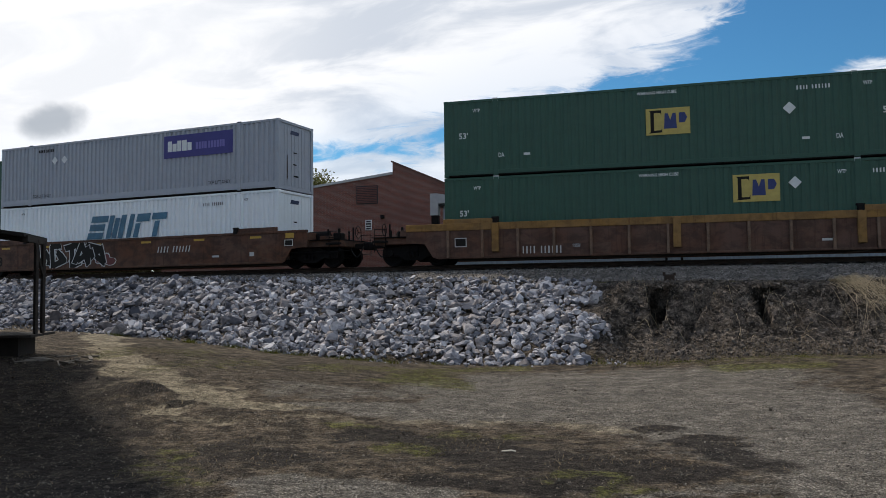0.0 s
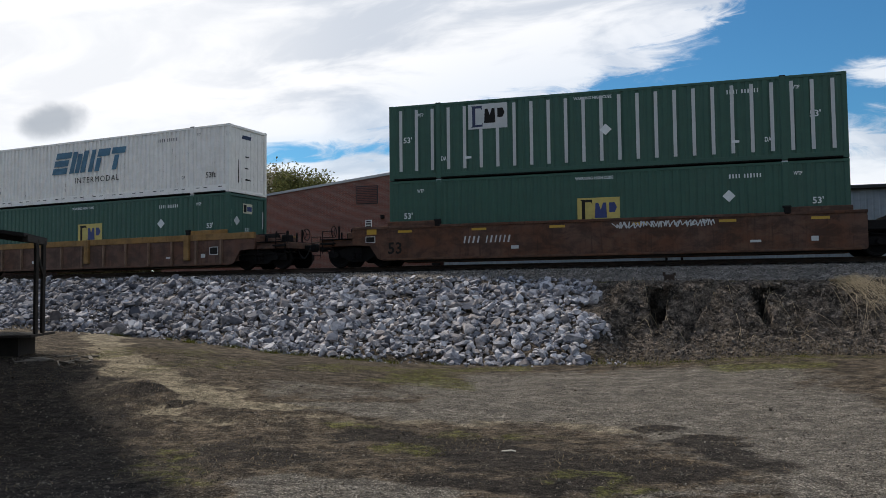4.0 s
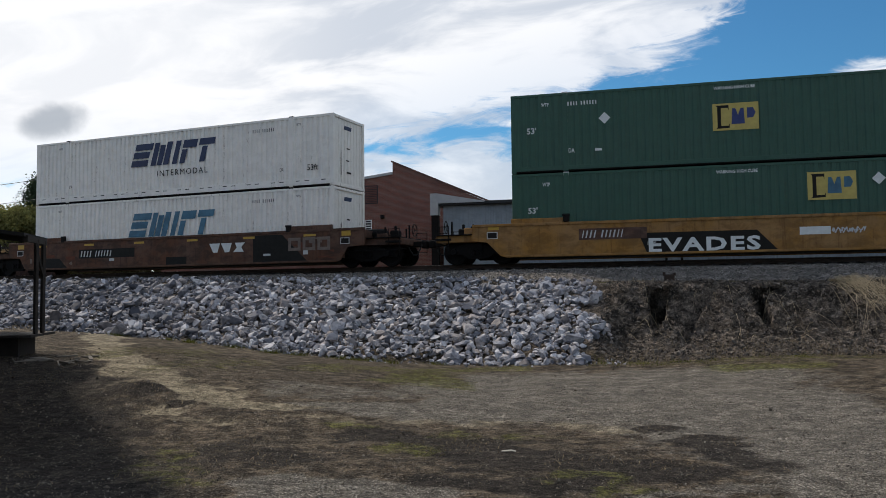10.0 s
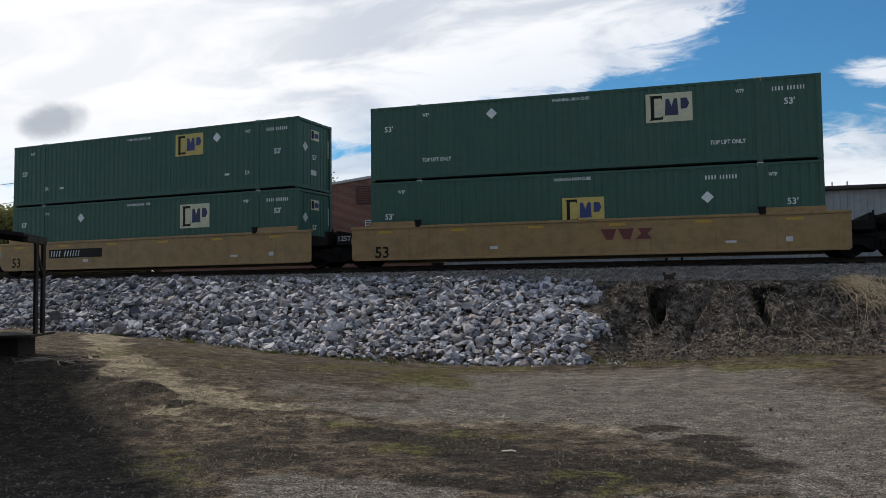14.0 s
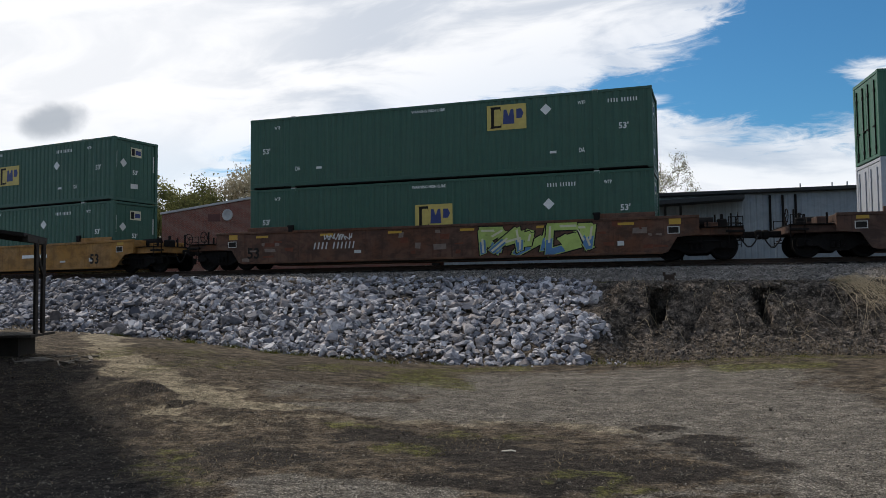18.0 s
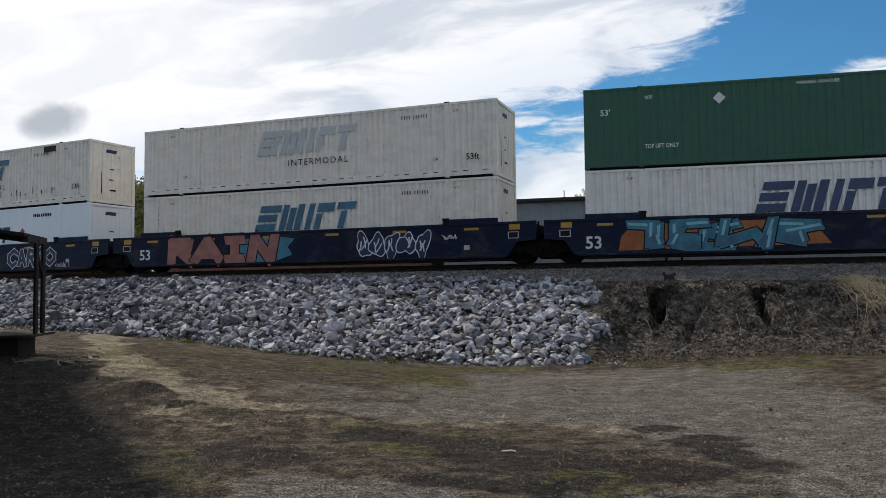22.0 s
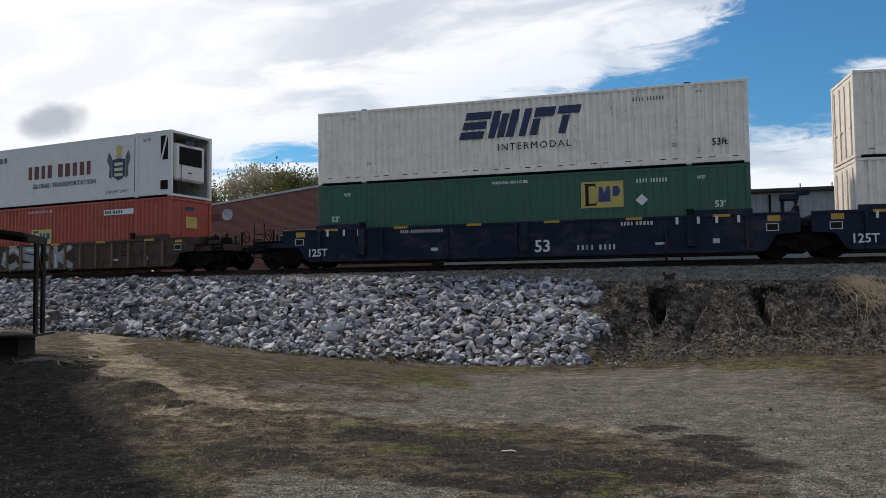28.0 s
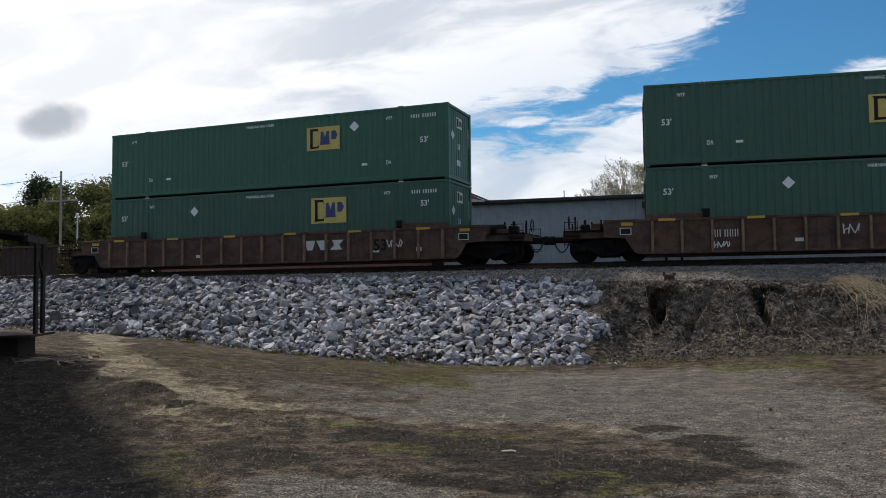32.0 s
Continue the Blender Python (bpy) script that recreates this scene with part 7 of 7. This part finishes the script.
# low undergrowth in front of the left trees
rs = np.random.RandomState(90)
k_ = 42000
x_, y_ = rs.uniform(-84, -36, k_), rs.uniform(58.5, 64, k_)
c = np.stack([x_, y_, terrain(x_, y_) + rs.rand(k_) ** 1.2 * (2.0 + 3.4 * value_noise(x_, y_, 2.2, 91))], 1)
a = rs.normal(0, 1, (k_, 3))
b = np.cross(a, rs.normal(0, 1, (k_, 3)))
a, b = a / np.linalg.norm(a, axis=1)[:, None] * 0.16, b / np.linalg.norm(b, axis=1)[:, None] * 0.10
UNDER = leaf_material("brown_olive_undergrowth", (0.045, 0.038, 0.022), (0.13, 0.112, 0.06))
tagged(new("undergrowth", fast_mesh("undergrowth", np.stack([c - a, c + b, c + a, c - b], 1).reshape(-1, 3), np.arange(k_ * 4).reshape(-1, 4), UNDER)), "brown and olive undergrowth below the trees", "bushes", kind="stuff")
# behind the brick building
for i, (x, y, h, lf, n_) in enumerate(((-49.5, 80, 12.6, LEAF_OLIVE, 3600), (-45.5, 82, 13.6, LEAF_PALE, 3000), (-41.5, 82, 13.6, LEAF_OLIVE, 3400), (-38.5, 81, 12.9, LEAF_OLIVE, 3000), (-34.5, 84, 11.4, LEAF_PALE, 2200))):
    grow(x, y, h, 1.0, lf, 50 + i, n_ * 4, "spring tree with an uneven budding crown", 0.15, twigs=1.3)
# behind the metal building
for i, (x, y, h, lf, n_) in enumerate(((-9.0, 80, 8.8, LEAF_PALE, 500), (-7.6, 80, 9.8, LEAF_BUD, 900), (-6.2, 82, 10.9, LEAF_BUD, 1200), (-4.9, 81, 11.2, LEAF_PALE, 900))):
    grow(x, y, h, 0.62, lf, 70 + i, n_, "bare grey tree with fine twigs", 0.055, 6, twigs=0.5, bark=BARK_P, fine=0.022)
grow(-2.7, 81, 12.0, 0.7, LEAF_BUD, 79, 3600, "tall spring tree with pale green buds", 0.06, 6, twigs=0.7, bark=BARK_P, fine=0.022)
grow(-1.7, 80, 12.8, 0.8, LEAF_BUD, 75, 6000, "tall spring tree with pale green buds", 0.06, 6, twigs=0.5, bark=BARK_P, fine=0.022)
grow(1.4, 82, 10.2, 0.4, LEAF_OLIVE, 76, 2200, "small narrow budding tree", 0.08, twigs=0.6)


# ---- broken stone on the bank ----
def rock_variants(count, seed, corners=13):
    """Angular stones: hulls of random corners."""
    out = []
    rnd = random.Random(seed)
    for _ in range(count):
        bm = bmesh.new()
        sx_, sy_, sz_ = rnd.uniform(0.8, 1.35), rnd.uniform(0.6, 1.0), rnd.uniform(0.45, 0.8)
        for _ in range(corners):
            d = Vector((rnd.gauss(0, 1), rnd.gauss(0, 1), rnd.gauss(0, 1))).normalized() * rnd.uniform(0.8, 1.0)
            bm.verts.new((d.x * sx_, d.y * sy_, d.z * sz_))
        r = bmesh.ops.convex_hull(bm, input=bm.verts)
        bmesh.ops.delete(bm, geom=[g for g in r["geom_interior"] if isinstance(g, bmesh.types.BMVert)], context="VERTS")
        bmesh.ops.triangulate(bm, faces=bm.faces)
        bm.verts.index_update()
        out.append((np.array([v.co[:] for v in bm.verts]), np.array([[v.index for v in f.verts] for f in bm.faces])))
        bm.free()
    return out


def stone_material(name, lo, hi, island):
    m, n = material(name)
    rv = n.add("ShaderNodeNewGeometry").outputs["Random Per Island"] if island else n.add("ShaderNodeObjectInfo").outputs["Random"]
    co = n.add("ShaderNodeTexCoord").outputs["Object"]
    g1, g2_ = n.noise(co, 6.0, 6.0, 0.65), n.noise(co, 40.0, 4.0, 0.6)
    c = n.mix(n.math("POWER", rv, 1.2), lo, hi)
    warm = n.math("MULTIPLY", n.math("GREATER_THAN", n.math("FRACT", n.math("MULTIPLY", rv, 7.31)), 0.72), 0.45)
    c = n.mix(warm, c, tuple(v * k for v, k in zip(hi, (0.62, 0.52, 0.42))))
    c = n.mix(n.math("MULTIPLY", n.ramp(g1, 0.44, 0.62), 0.55), c, tuple(v * 0.6 for v in lo))
    finish(n, c, 0.85, n.math("ADD", g1, n.math("MULTIPLY", g2_, 0.3)), 0.5, 0.02)
    return m


STONE_I = stone_material("grey_limestone_heap", (0.115, 0.118, 0.142), (0.59, 0.58, 0.61), True)
# darker copy of the heap's stone, painted shade for the left end
STONE_SHADED = stone_material("shaded_grey_limestone_heap", (0.05, 0.052, 0.066), (0.27, 0.27, 0.30), True)
STONE_O = stone_material("grey_limestone", (0.115, 0.118, 0.142), (0.59, 0.58, 0.61), False)


def random_turns(rs, n):
    q_ = rs.normal(0, 1, (n, 4))
    q_ /= np.linalg.norm(q_, axis=1)[:, None]
    w, x, y, z = q_.T
    return np.stack([np.stack([1 - 2 * (y * y + z * z), 2 * (x * y - z * w), 2 * (x * z + y * w)], 1), np.stack([2 * (x * y + z * w), 1 - 2 * (x * x + z * z), 2 * (y * z - x * w)], 1), np.stack([2 * (x * z - y * w), 2 * (y * z + x * w), 1 - 2 * (x * x + y * y)], 1)], 1)


def lying_turns(rs, n):
    """Turns of flat stones that lie on the slope: any heading, tilted a little."""
    a, b, c = rs.uniform(0, 2 * math.pi, n), rs.normal(0.35, 0.4, n), rs.normal(0, 0.4, n)
    return np.array([np.array((Matrix.Rotation(y_, 3, "X") @ Matrix.Rotation(z_, 3, "Y") @ Matrix.Rotation(x_, 3, "Z"))) for x_, y_, z_ in zip(a, b, c)])


def heap(name, variants, pos, size, rot, mat):
    """Many stones joined into one mesh."""
    V, F, base = [], [], 0
    k = np.arange(len(pos)) % len(variants)
    for j, (v, f) in enumerate(variants):
        sel = np.where(k == j)[0]
        if not len(sel):
            continue
        P = np.einsum("nij,vj->nvi", rot[sel], v) * size[sel][:, None, None] + pos[sel][:, None, :]
        V.append(P.reshape(-1, 3))
        F.append((f[None] + (base + np.arange(len(sel)) * len(v))[:, None, None]).reshape(-1, 3))
        base += len(sel) * len(v)
    return fast_mesh(name, np.concatenate(V), np.concatenate(F), mat)


def track_places(s, n):
    xy = np.array([on_track(a, b)[:2] for a, b in zip(s, n)])
    return xy[:, 0], xy[:, 1]


rs = np.random.RandomState(7)
stones = empty("riprap", "bank of loose angular grey limestone boulders", "riprap")
cnt = 15500
ss = rs.uniform(-46, RIP_END + 0.15, cnt)
nn = rs.uniform(-8.75, -3.35, cnt)
edge = (value_noise(ss, ss * 0, 1.1, 21) - 0.5) * 0.9
keep = (nn > -8.55 + edge) & ((ss < RIP_END - 0.35 + (value_noise(nn, nn * 0, 0.8, 22) - 0.5) * 1.1))
ss, nn = ss[keep], nn[keep]
px_, py_ = track_places(ss, nn)
size = np.clip(rs.lognormal(-2.14, 0.40, len(ss)), 0.05, 0.27)
size = np.where(nn > -4.1, size * 0.75, size)
pz_ = terrain(px_, py_) + rs.uniform(-0.02, 0.16, len(ss)) * (size / 0.2)
pos = np.stack([px_, py_, pz_], 1)
rot = lying_turns(rs, len(ss))
near = np.where((ss > -8.5) & (ss < -2.0) & (nn < -5.2))[0][:300]
rest = np.setdiff1d(np.arange(len(ss)), near)
VAR = rock_variants(16, 5)
old = rs.rand(len(rest)) < np.clip((-11.0 - ss[rest]) / 13.0, 0.02, 0.8)      # picks the darker stone copy towards one end: shade put into colour
for chosen, mat_, note_ in ((rest[~old], STONE_I, "heaped grey stones"), (rest[old], STONE_SHADED, "heaped dark grey stones with shade put into their colour")):
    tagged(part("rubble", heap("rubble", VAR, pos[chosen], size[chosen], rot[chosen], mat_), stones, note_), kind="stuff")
stone_me = [fast_mesh("stone", v, f, STONE_O) for v, f in VAR]
for i in near:
    m4 = Matrix([list(rot[i][r] * size[i]) + [pos[i][r]] for r in range(3)] + [[0, 0, 0, 1]])
    part("stone", stone_me[i % len(VAR)], stones, at=m4)

# clods on the bare bank, ballast, gravel and small litter of the lot
CLOD = stone_material("dark_earth_clods", (0.022, 0.018, 0.015), (0.21, 0.175, 0.145), True)
PEB = stone_material("lot_pebbles", (0.125, 0.111, 0.092), (0.34, 0.308, 0.262), True)
BALM = stone_material("ballast_stones", (0.05, 0.046, 0.042), (0.25, 0.23, 0.21), True)
CRUMB = stone_material("crumbs_of_earth_and_dead_leaves", (0.026, 0.021, 0.016), (0.19, 0.162, 0.126), True)
SMALL = rock_variants(8, 9, 8)


def scatter(name, label, count, s0, s1, n0, n1, lo, hi, mat, seed, sink=0.3, mask=None):
    r2 = np.random.RandomState(seed)
    a, b = r2.uniform(s0, s1, count), r2.uniform(n0, n1, count)
    x, y = track_places(a, b)
    if mask is not None:
        ok = mask(x, y, r2.rand(count))
        x, y = x[ok], y[ok]
    sz_ = lo + (hi - lo) * r2.rand(len(x)) ** 2.5
    z = terrain(x, y) + sz_ * (0.5 - sink)
    return tagged(new(name, heap(name, SMALL, np.stack([x, y, z], 1), sz_, random_turns(r2, len(x)), mat)), label, "stones", kind="stuff")


scatter("earth_clods", "dark clods of earth on the bare bank", 16000, RIP_END - 0.3, 12, -8.4, -3.7, 0.02, 0.10, CLOD, 31, 0.45)
# sods that hang over the two hollows
rs = np.random.RandomState(34)
k_ = 260
sod_s = np.where(np.arange(k_) % 2, rs.normal(-0.36, 0.24, k_), rs.normal(2.72, 0.22, k_))
sod_n = rs.uniform(-4.95, -4.25, k_)
x_, y_ = track_places(sod_s, sod_n)
z_ = float(np.interp(1.0, [-2.6, 6], [2.13, 2.03])) - 0.03 - 0.16 * (-4.25 - sod_n) + rs.uniform(-0.05, 0.03, k_)
tagged(new("sods", heap("sods", SMALL, np.stack([x_, y_, z_], 1), rs.uniform(0.05, 0.11, k_), random_turns(rs, k_), CLOD)), "dark sods hanging over washed-out hollows", "earth", kind="stuff")
scatter("ballast_stones", "small grey ballast stones beside the rails", 18000, -40, 12, -3.9, -1.3, 0.022, 0.055, BALM, 32, 0.3)


scatter("loose_stones", "loose grey stones along the foot of the bank", 2600, -34, RIP_END + 0.6, -9.3, -8.2, 0.02, 0.10, STONE_I, 33, 0.3, lambda x, y, r: r < np.clip((track_coords(x, y)[1] + 9.4) / 1.0, 0.05, 1) ** 2)


def gravel_mask(x, y, r):
    zg = lot_zones(x, y)
    dens = np.clip(zg[0] * 1.1 - zg[2] * 0.8, 0.13, 1)
    fade = np.clip((18 - y) / 8, 0.12, 1)
    return r < dens * fade


def crumb_mask(x, y, r):
    zg = lot_zones(x, y)
    patchy = smooth(0.3, 0.75, value_noise(x, y, 0.5, 45) * 0.6 + value_noise(x, y, 0.17, 46) * 0.4)
    return (r < (0.15 + patchy) * (1.0 - 0.75 * np.clip(zg[0], 0, 1)) * (1 - 0.6 * np.clip(zg[1], 0, 1))) & (zg[5] < -8.2)


def lot_scatter(name, label, count, x0, x1, y0, y1, lo, hi, mat, seed, mask, sink=0.25):
    r2 = np.random.RandomState(seed)
    x, y = r2.uniform(x0, x1, count), r2.uniform(y0, y1, count)
    ok = mask(x, y, r2.rand(count))
    x, y = x[ok], y[ok]
    sz_ = lo + (hi - lo) * r2.rand(len(x)) ** 3
    z = terrain(x, y) + sz_ * (0.5 - sink)
    return tagged(new(name, heap(name, SMALL, np.stack([x, y, z], 1), sz_, random_turns(r2, len(x)), mat)), label, "gravel", kind="stuff")


lot_scatter("gravel", "loose grey gravel over the lot", 130000, -9, 9, 5.6, 20, 0.006, 0.020, PEB, 41, gravel_mask)
lot_scatter("crumbs", "crumbs of dark earth and dead leaves on the lot", 120000, -14, 4, 6, 19, 0.005, 0.019, CRUMB, 43, crumb_mask, 0.35)
lot_scatter("mound_clods", "clods of dug earth on low mounds", 9000, -12.5, -5.5, 9.6, 17, 0.008, 0.045, CLOD, 44, lambda x, y, r: r < np.clip(lot_zones(x, y)[2] * 1.2 - 0.2, 0.02, 1) * smooth(0.3, 0.6, value_noise(x, y, 0.35, 47)), 0.3)
lot_scatter("lot_stones", "scattered larger stones on the lot", 240, -15, 10, 6, 21, 0.015, 0.05, CRUMB, 42, lambda x, y, r: r < 1)


# ---- grass and weeds ----
GRASS_DRY = leaf_material("dry_straw_grass", (0.12, 0.095, 0.06), (0.33, 0.26, 0.17))
GRASS_GREEN = leaf_material("short_green_weeds", (0.05, 0.06, 0.014), (0.17, 0.17, 0.04))


def blades(name, label, x, y, height, lean, mat, seed, width=0.008, fall=None):
    """Bent blades of grass at the places given."""
    r2 = np.random.RandomState(seed)
    n_ = len(x)
    z = terrain(x, y)
    h = height * r2.uniform(0.4, 1.3, n_)
    th = r2.uniform(0, 2 * math.pi, n_)
    dx, dy = np.cos(th), np.sin(th)
    if fall is not None:
        dx, dy = dx * 0.4 + fall[0], dy * 0.4 + fall[1]
    out = lean * r2.uniform(0.2, 1.4, n_) * h
    ox, oy = -dy * width, dx * width
    base = np.stack([x, y, z - 0.01], 1)
    mid = base + np.stack([dx * out * 0.35, dy * out * 0.35, h * 0.62], 1)
    tip = base + np.stack([dx * out, dy * out, h if fall is None else -h * 1.6], 1)
    o = np.stack([ox, oy, ox * 0], 1)
    vs = np.stack([base - o, base + o, mid + o * 0.7, mid - o * 0.7, tip], 1).reshape(-1, 3)
    i = np.arange(n_)[:, None] * 5
    fs = np.concatenate([i + np.array([[0, 1, 2]]), i + np.array([[0, 2, 3]]), i + np.array([[3, 2, 4]])])
    return tagged(new(name, fast_mesh(name, vs, fs, mat)), label, "grass", kind="stuff")


def spots(seed, clumps, per, s0, s1, n0, n1, r):
    r2 = np.random.RandomState(seed)
    cs, cn = r2.uniform(s0, s1, clumps), r2.uniform(n0, n1, clumps)
    a = np.repeat(cs, per) + r2.normal(0, r, clumps * per)
    b = np.repeat(cn, per) + r2.normal(0, r, clumps * per)
    return track_places(a, b)


x_, y_ = spots(51, 60, 40, RIP_END, 13, -4.3, -3.6, 0.2)
blades("dry_grass", "short dry grass along the top of the bank", x_, y_, 0.07, 1.4, GRASS_DRY, 52, 0.005)
def hanging_straw(count, s0, s1, seed, lean=0.1, spread=0.6, long=1.5, n0=-5.3):
    """Thin pale straws that hang from the lip of the bank and lie down its face."""
    r2 = np.random.RandomState(seed)
    s, n = r2.uniform(s0, s1, count), r2.uniform(n0, -4.0, count)
    ln, dr = r2.uniform(0.35, long, count), r2.normal(lean, spread, count)
    rows = []
    for t in (0.0, 0.33, 0.66, 1.0):
        a, b = s + dr * ln * t, n - ln * t
        x, y = track_places(a, b)
        z = terrain(x, y) + 0.03 + 0.16 * math.sin(math.pi * t) * r2.uniform(0.3, 1.2, count)
        rows.append(np.stack([x, y, z], 1))
    w = 0.007
    vs = np.stack([r + d * np.array([w * (1.1 - 0.3 * i), 0, 0]) for i, r in enumerate(rows) for d in (-1, 1)], 1).reshape(-1, 3)
    i = np.arange(count)[:, None] * 8
    fs = np.concatenate([i + np.array([[2 * k, 2 * k + 1, 2 * k + 3, 2 * k + 2]]) for k in range(3)])
    return tagged(new("dry_grass", fast_mesh("dry_grass", vs, fs, STRAW)), "tuft of long straw grass hanging over the bank", "grass", kind="stuff")


STRAW = leaf_material("pale_hanging_straw", (0.36, 0.285, 0.18), (0.64, 0.53, 0.38))
hanging_straw(230, 4.35, 5.05, 54, 0.75, 0.3, 1.3, -4.7)
hanging_straw(120, 4.9, 6.2, 75, 0.5, 0.5, 1.0, -5.6)
hanging_straw(40, -1.2, 4.4, 74, 0.1, 0.9, 0.7, -6.5)
x_, y_ = spots(55, 70, 36, RIP_END, 13, -8.5, -6.8, 0.25)
blades("dry_grass", "straw and weeds at the foot of the bank", x_, y_, 0.09, 1.5, GRASS_DRY, 56, 0.005)
x_, y_ = spots(64, 26, 60, -17, RIP_END, -9.2, -8.5, 0.13)
blades("weeds", "small dark green weeds along the foot of the stones", x_, y_, 0.10, 1.0, GRASS_GREEN, 65, 0.007)
x_, y_ = spots(66, 60, 40, RIP_END - 0.5, 12, -9.2, -8.2, 0.2)
blades("weeds", "low green weeds along the foot of the bare bank", x_, y_, 0.05, 1.2, GRASS_GREEN, 67, 0.006)
r2 = np.random.RandomState(57)
x_, y_ = r2.uniform(-15, 9, 90000), r2.uniform(6, 22, 90000)
zz = lot_zones(x_, y_)
clump = value_noise(x_, y_, 0.35, 58) * 0.6 + value_noise(x_, y_, 1.3, 59) * 0.6
ok = (zz[3] * clump * 0.75 + 0.5 * value_noise(x_, y_, 0.14, 63) > 0.64) & (zz[5] < -8.3)
blades("weeds", "thin green weeds and moss on the lot", x_[ok], y_[ok], 0.035, 1.2, GRASS_GREEN, 60, 0.005)
x_, y_ = r2.uniform(-15, 8, 26000), r2.uniform(6, 20, 26000)
zz = lot_zones(x_, y_)
ok = (value_noise(x_, y_, 0.6, 61) * (0.4 + zz[2] * 0.4 + zz[3] * 0.5) > 0.42) & (zz[5] < -8.4)
blades("dead_grass", "flat dead grass and straw on the lot", x_[ok], y_[ok], 0.04, 2.2, GRASS_DRY, 62, 0.005)

# litter by the shed, a stake on the bank, a scrap on the lot
WOODSCRAP = plain("grey_scrap_wood", (0.13, 0.115, 0.10), 0.9, 0.3, 6.0)
r3 = random.Random(5)
for i in range(16):
    lx, ly = -11.7 + r3.uniform(-0.5, 0.9), 13.5 + r3.uniform(-0.6, 0.9)
    ln, wd, a = r3.uniform(0.12, 0.45), r3.uniform(0.03, 0.08), r3.uniform(0, 180)
    sc = new("scrap_board", Geo().box(-ln / 2, ln / 2, -wd / 2, wd / 2, 0, 0.03, 0.006).mesh("scrap_board", WOODSCRAP))
    sc.matrix_world = pose(lx, ly, place(lx, ly) + 0.01, r3.uniform(-6, 6), r3.uniform(-8, 8), a)
    tagged(sc, "grey weathered scrap board lying by the shed", "scrap wood", "scrap wood by the shed")
sx0, sy0, _ = on_track(-0.05, -3.75)
stake = new("stake", Geo().box(-0.16, 0.16, -0.12, 0.12, -0.25, 0.24, 0.03).box(-0.2, -0.12, -0.05, 0.05, 0.2, 0.32, 0.01).box(0.12, 0.2, -0.05, 0.05, 0.2, 0.3, 0.01).mesh("stake", RUSTY))
stake.matrix_world = pose(sx0, sy0, place(sx0, sy0))
tagged(stake, "short rusty steel stub on top of the bank", "stake")
paper = new("litter", Geo().prism([(-0.085, 0), (0.03, 0.012), (0.085, 0.0), (0.085, 0.004), (0.03, 0.018), (-0.085, 0.008)], -0.03, 0.04).mesh("litter", plain("dirty_paper", (0.30, 0.285, 0.25), 0.8, 0.2, 12.0)))
paper.matrix_world = pose(-1.9, 9.6, place(-1.9, 9.6) + 0.012, 0, 0, 12)
tagged(paper, "crumpled white scrap of paper on the lot", "litter")


# ---- everything that moves ----
def run(t):
    """How far the train has come after t seconds."""
    u = t / 32.0
    return 472.69 * u + 25.122 * u ** 2 - 25.775 * u ** 3 + 6.553 * u ** 4


def train_pose(s, z):
    x, y, th = on_track(s)
    return Matrix.Translation((x, y, RAIL + z)) @ Matrix.Rotation(th, 4, "Z")


def motions():
    times = [i * 0.5 for i in range(65)]
    for ob_, off, z in TRAIN:
        walk(ob_, [(t, train_pose(off + run(t), z)) for t in times])
    # the wheels roll; all front wheelsets turn as one, and all rear ones
    for group, dx in zip(WHEELS, (-0.89, 0.89)):
        first = group[0]
        walk(first, [(k / FPS, Matrix.Translation((dx, 0, 0.457)) @ Matrix.Rotation(run(k / FPS) / 0.457, 4, "Y")) for k in range(32 * FPS + 1)])
        act, slot = first.animation_data.action, first.animation_data.action_slot
        for w in group[1:]:
            w.rotation_mode = "QUATERNION"
            w.animation_data_create()
            w.animation_data.action, w.animation_data.action_slot = act, slot


motions()
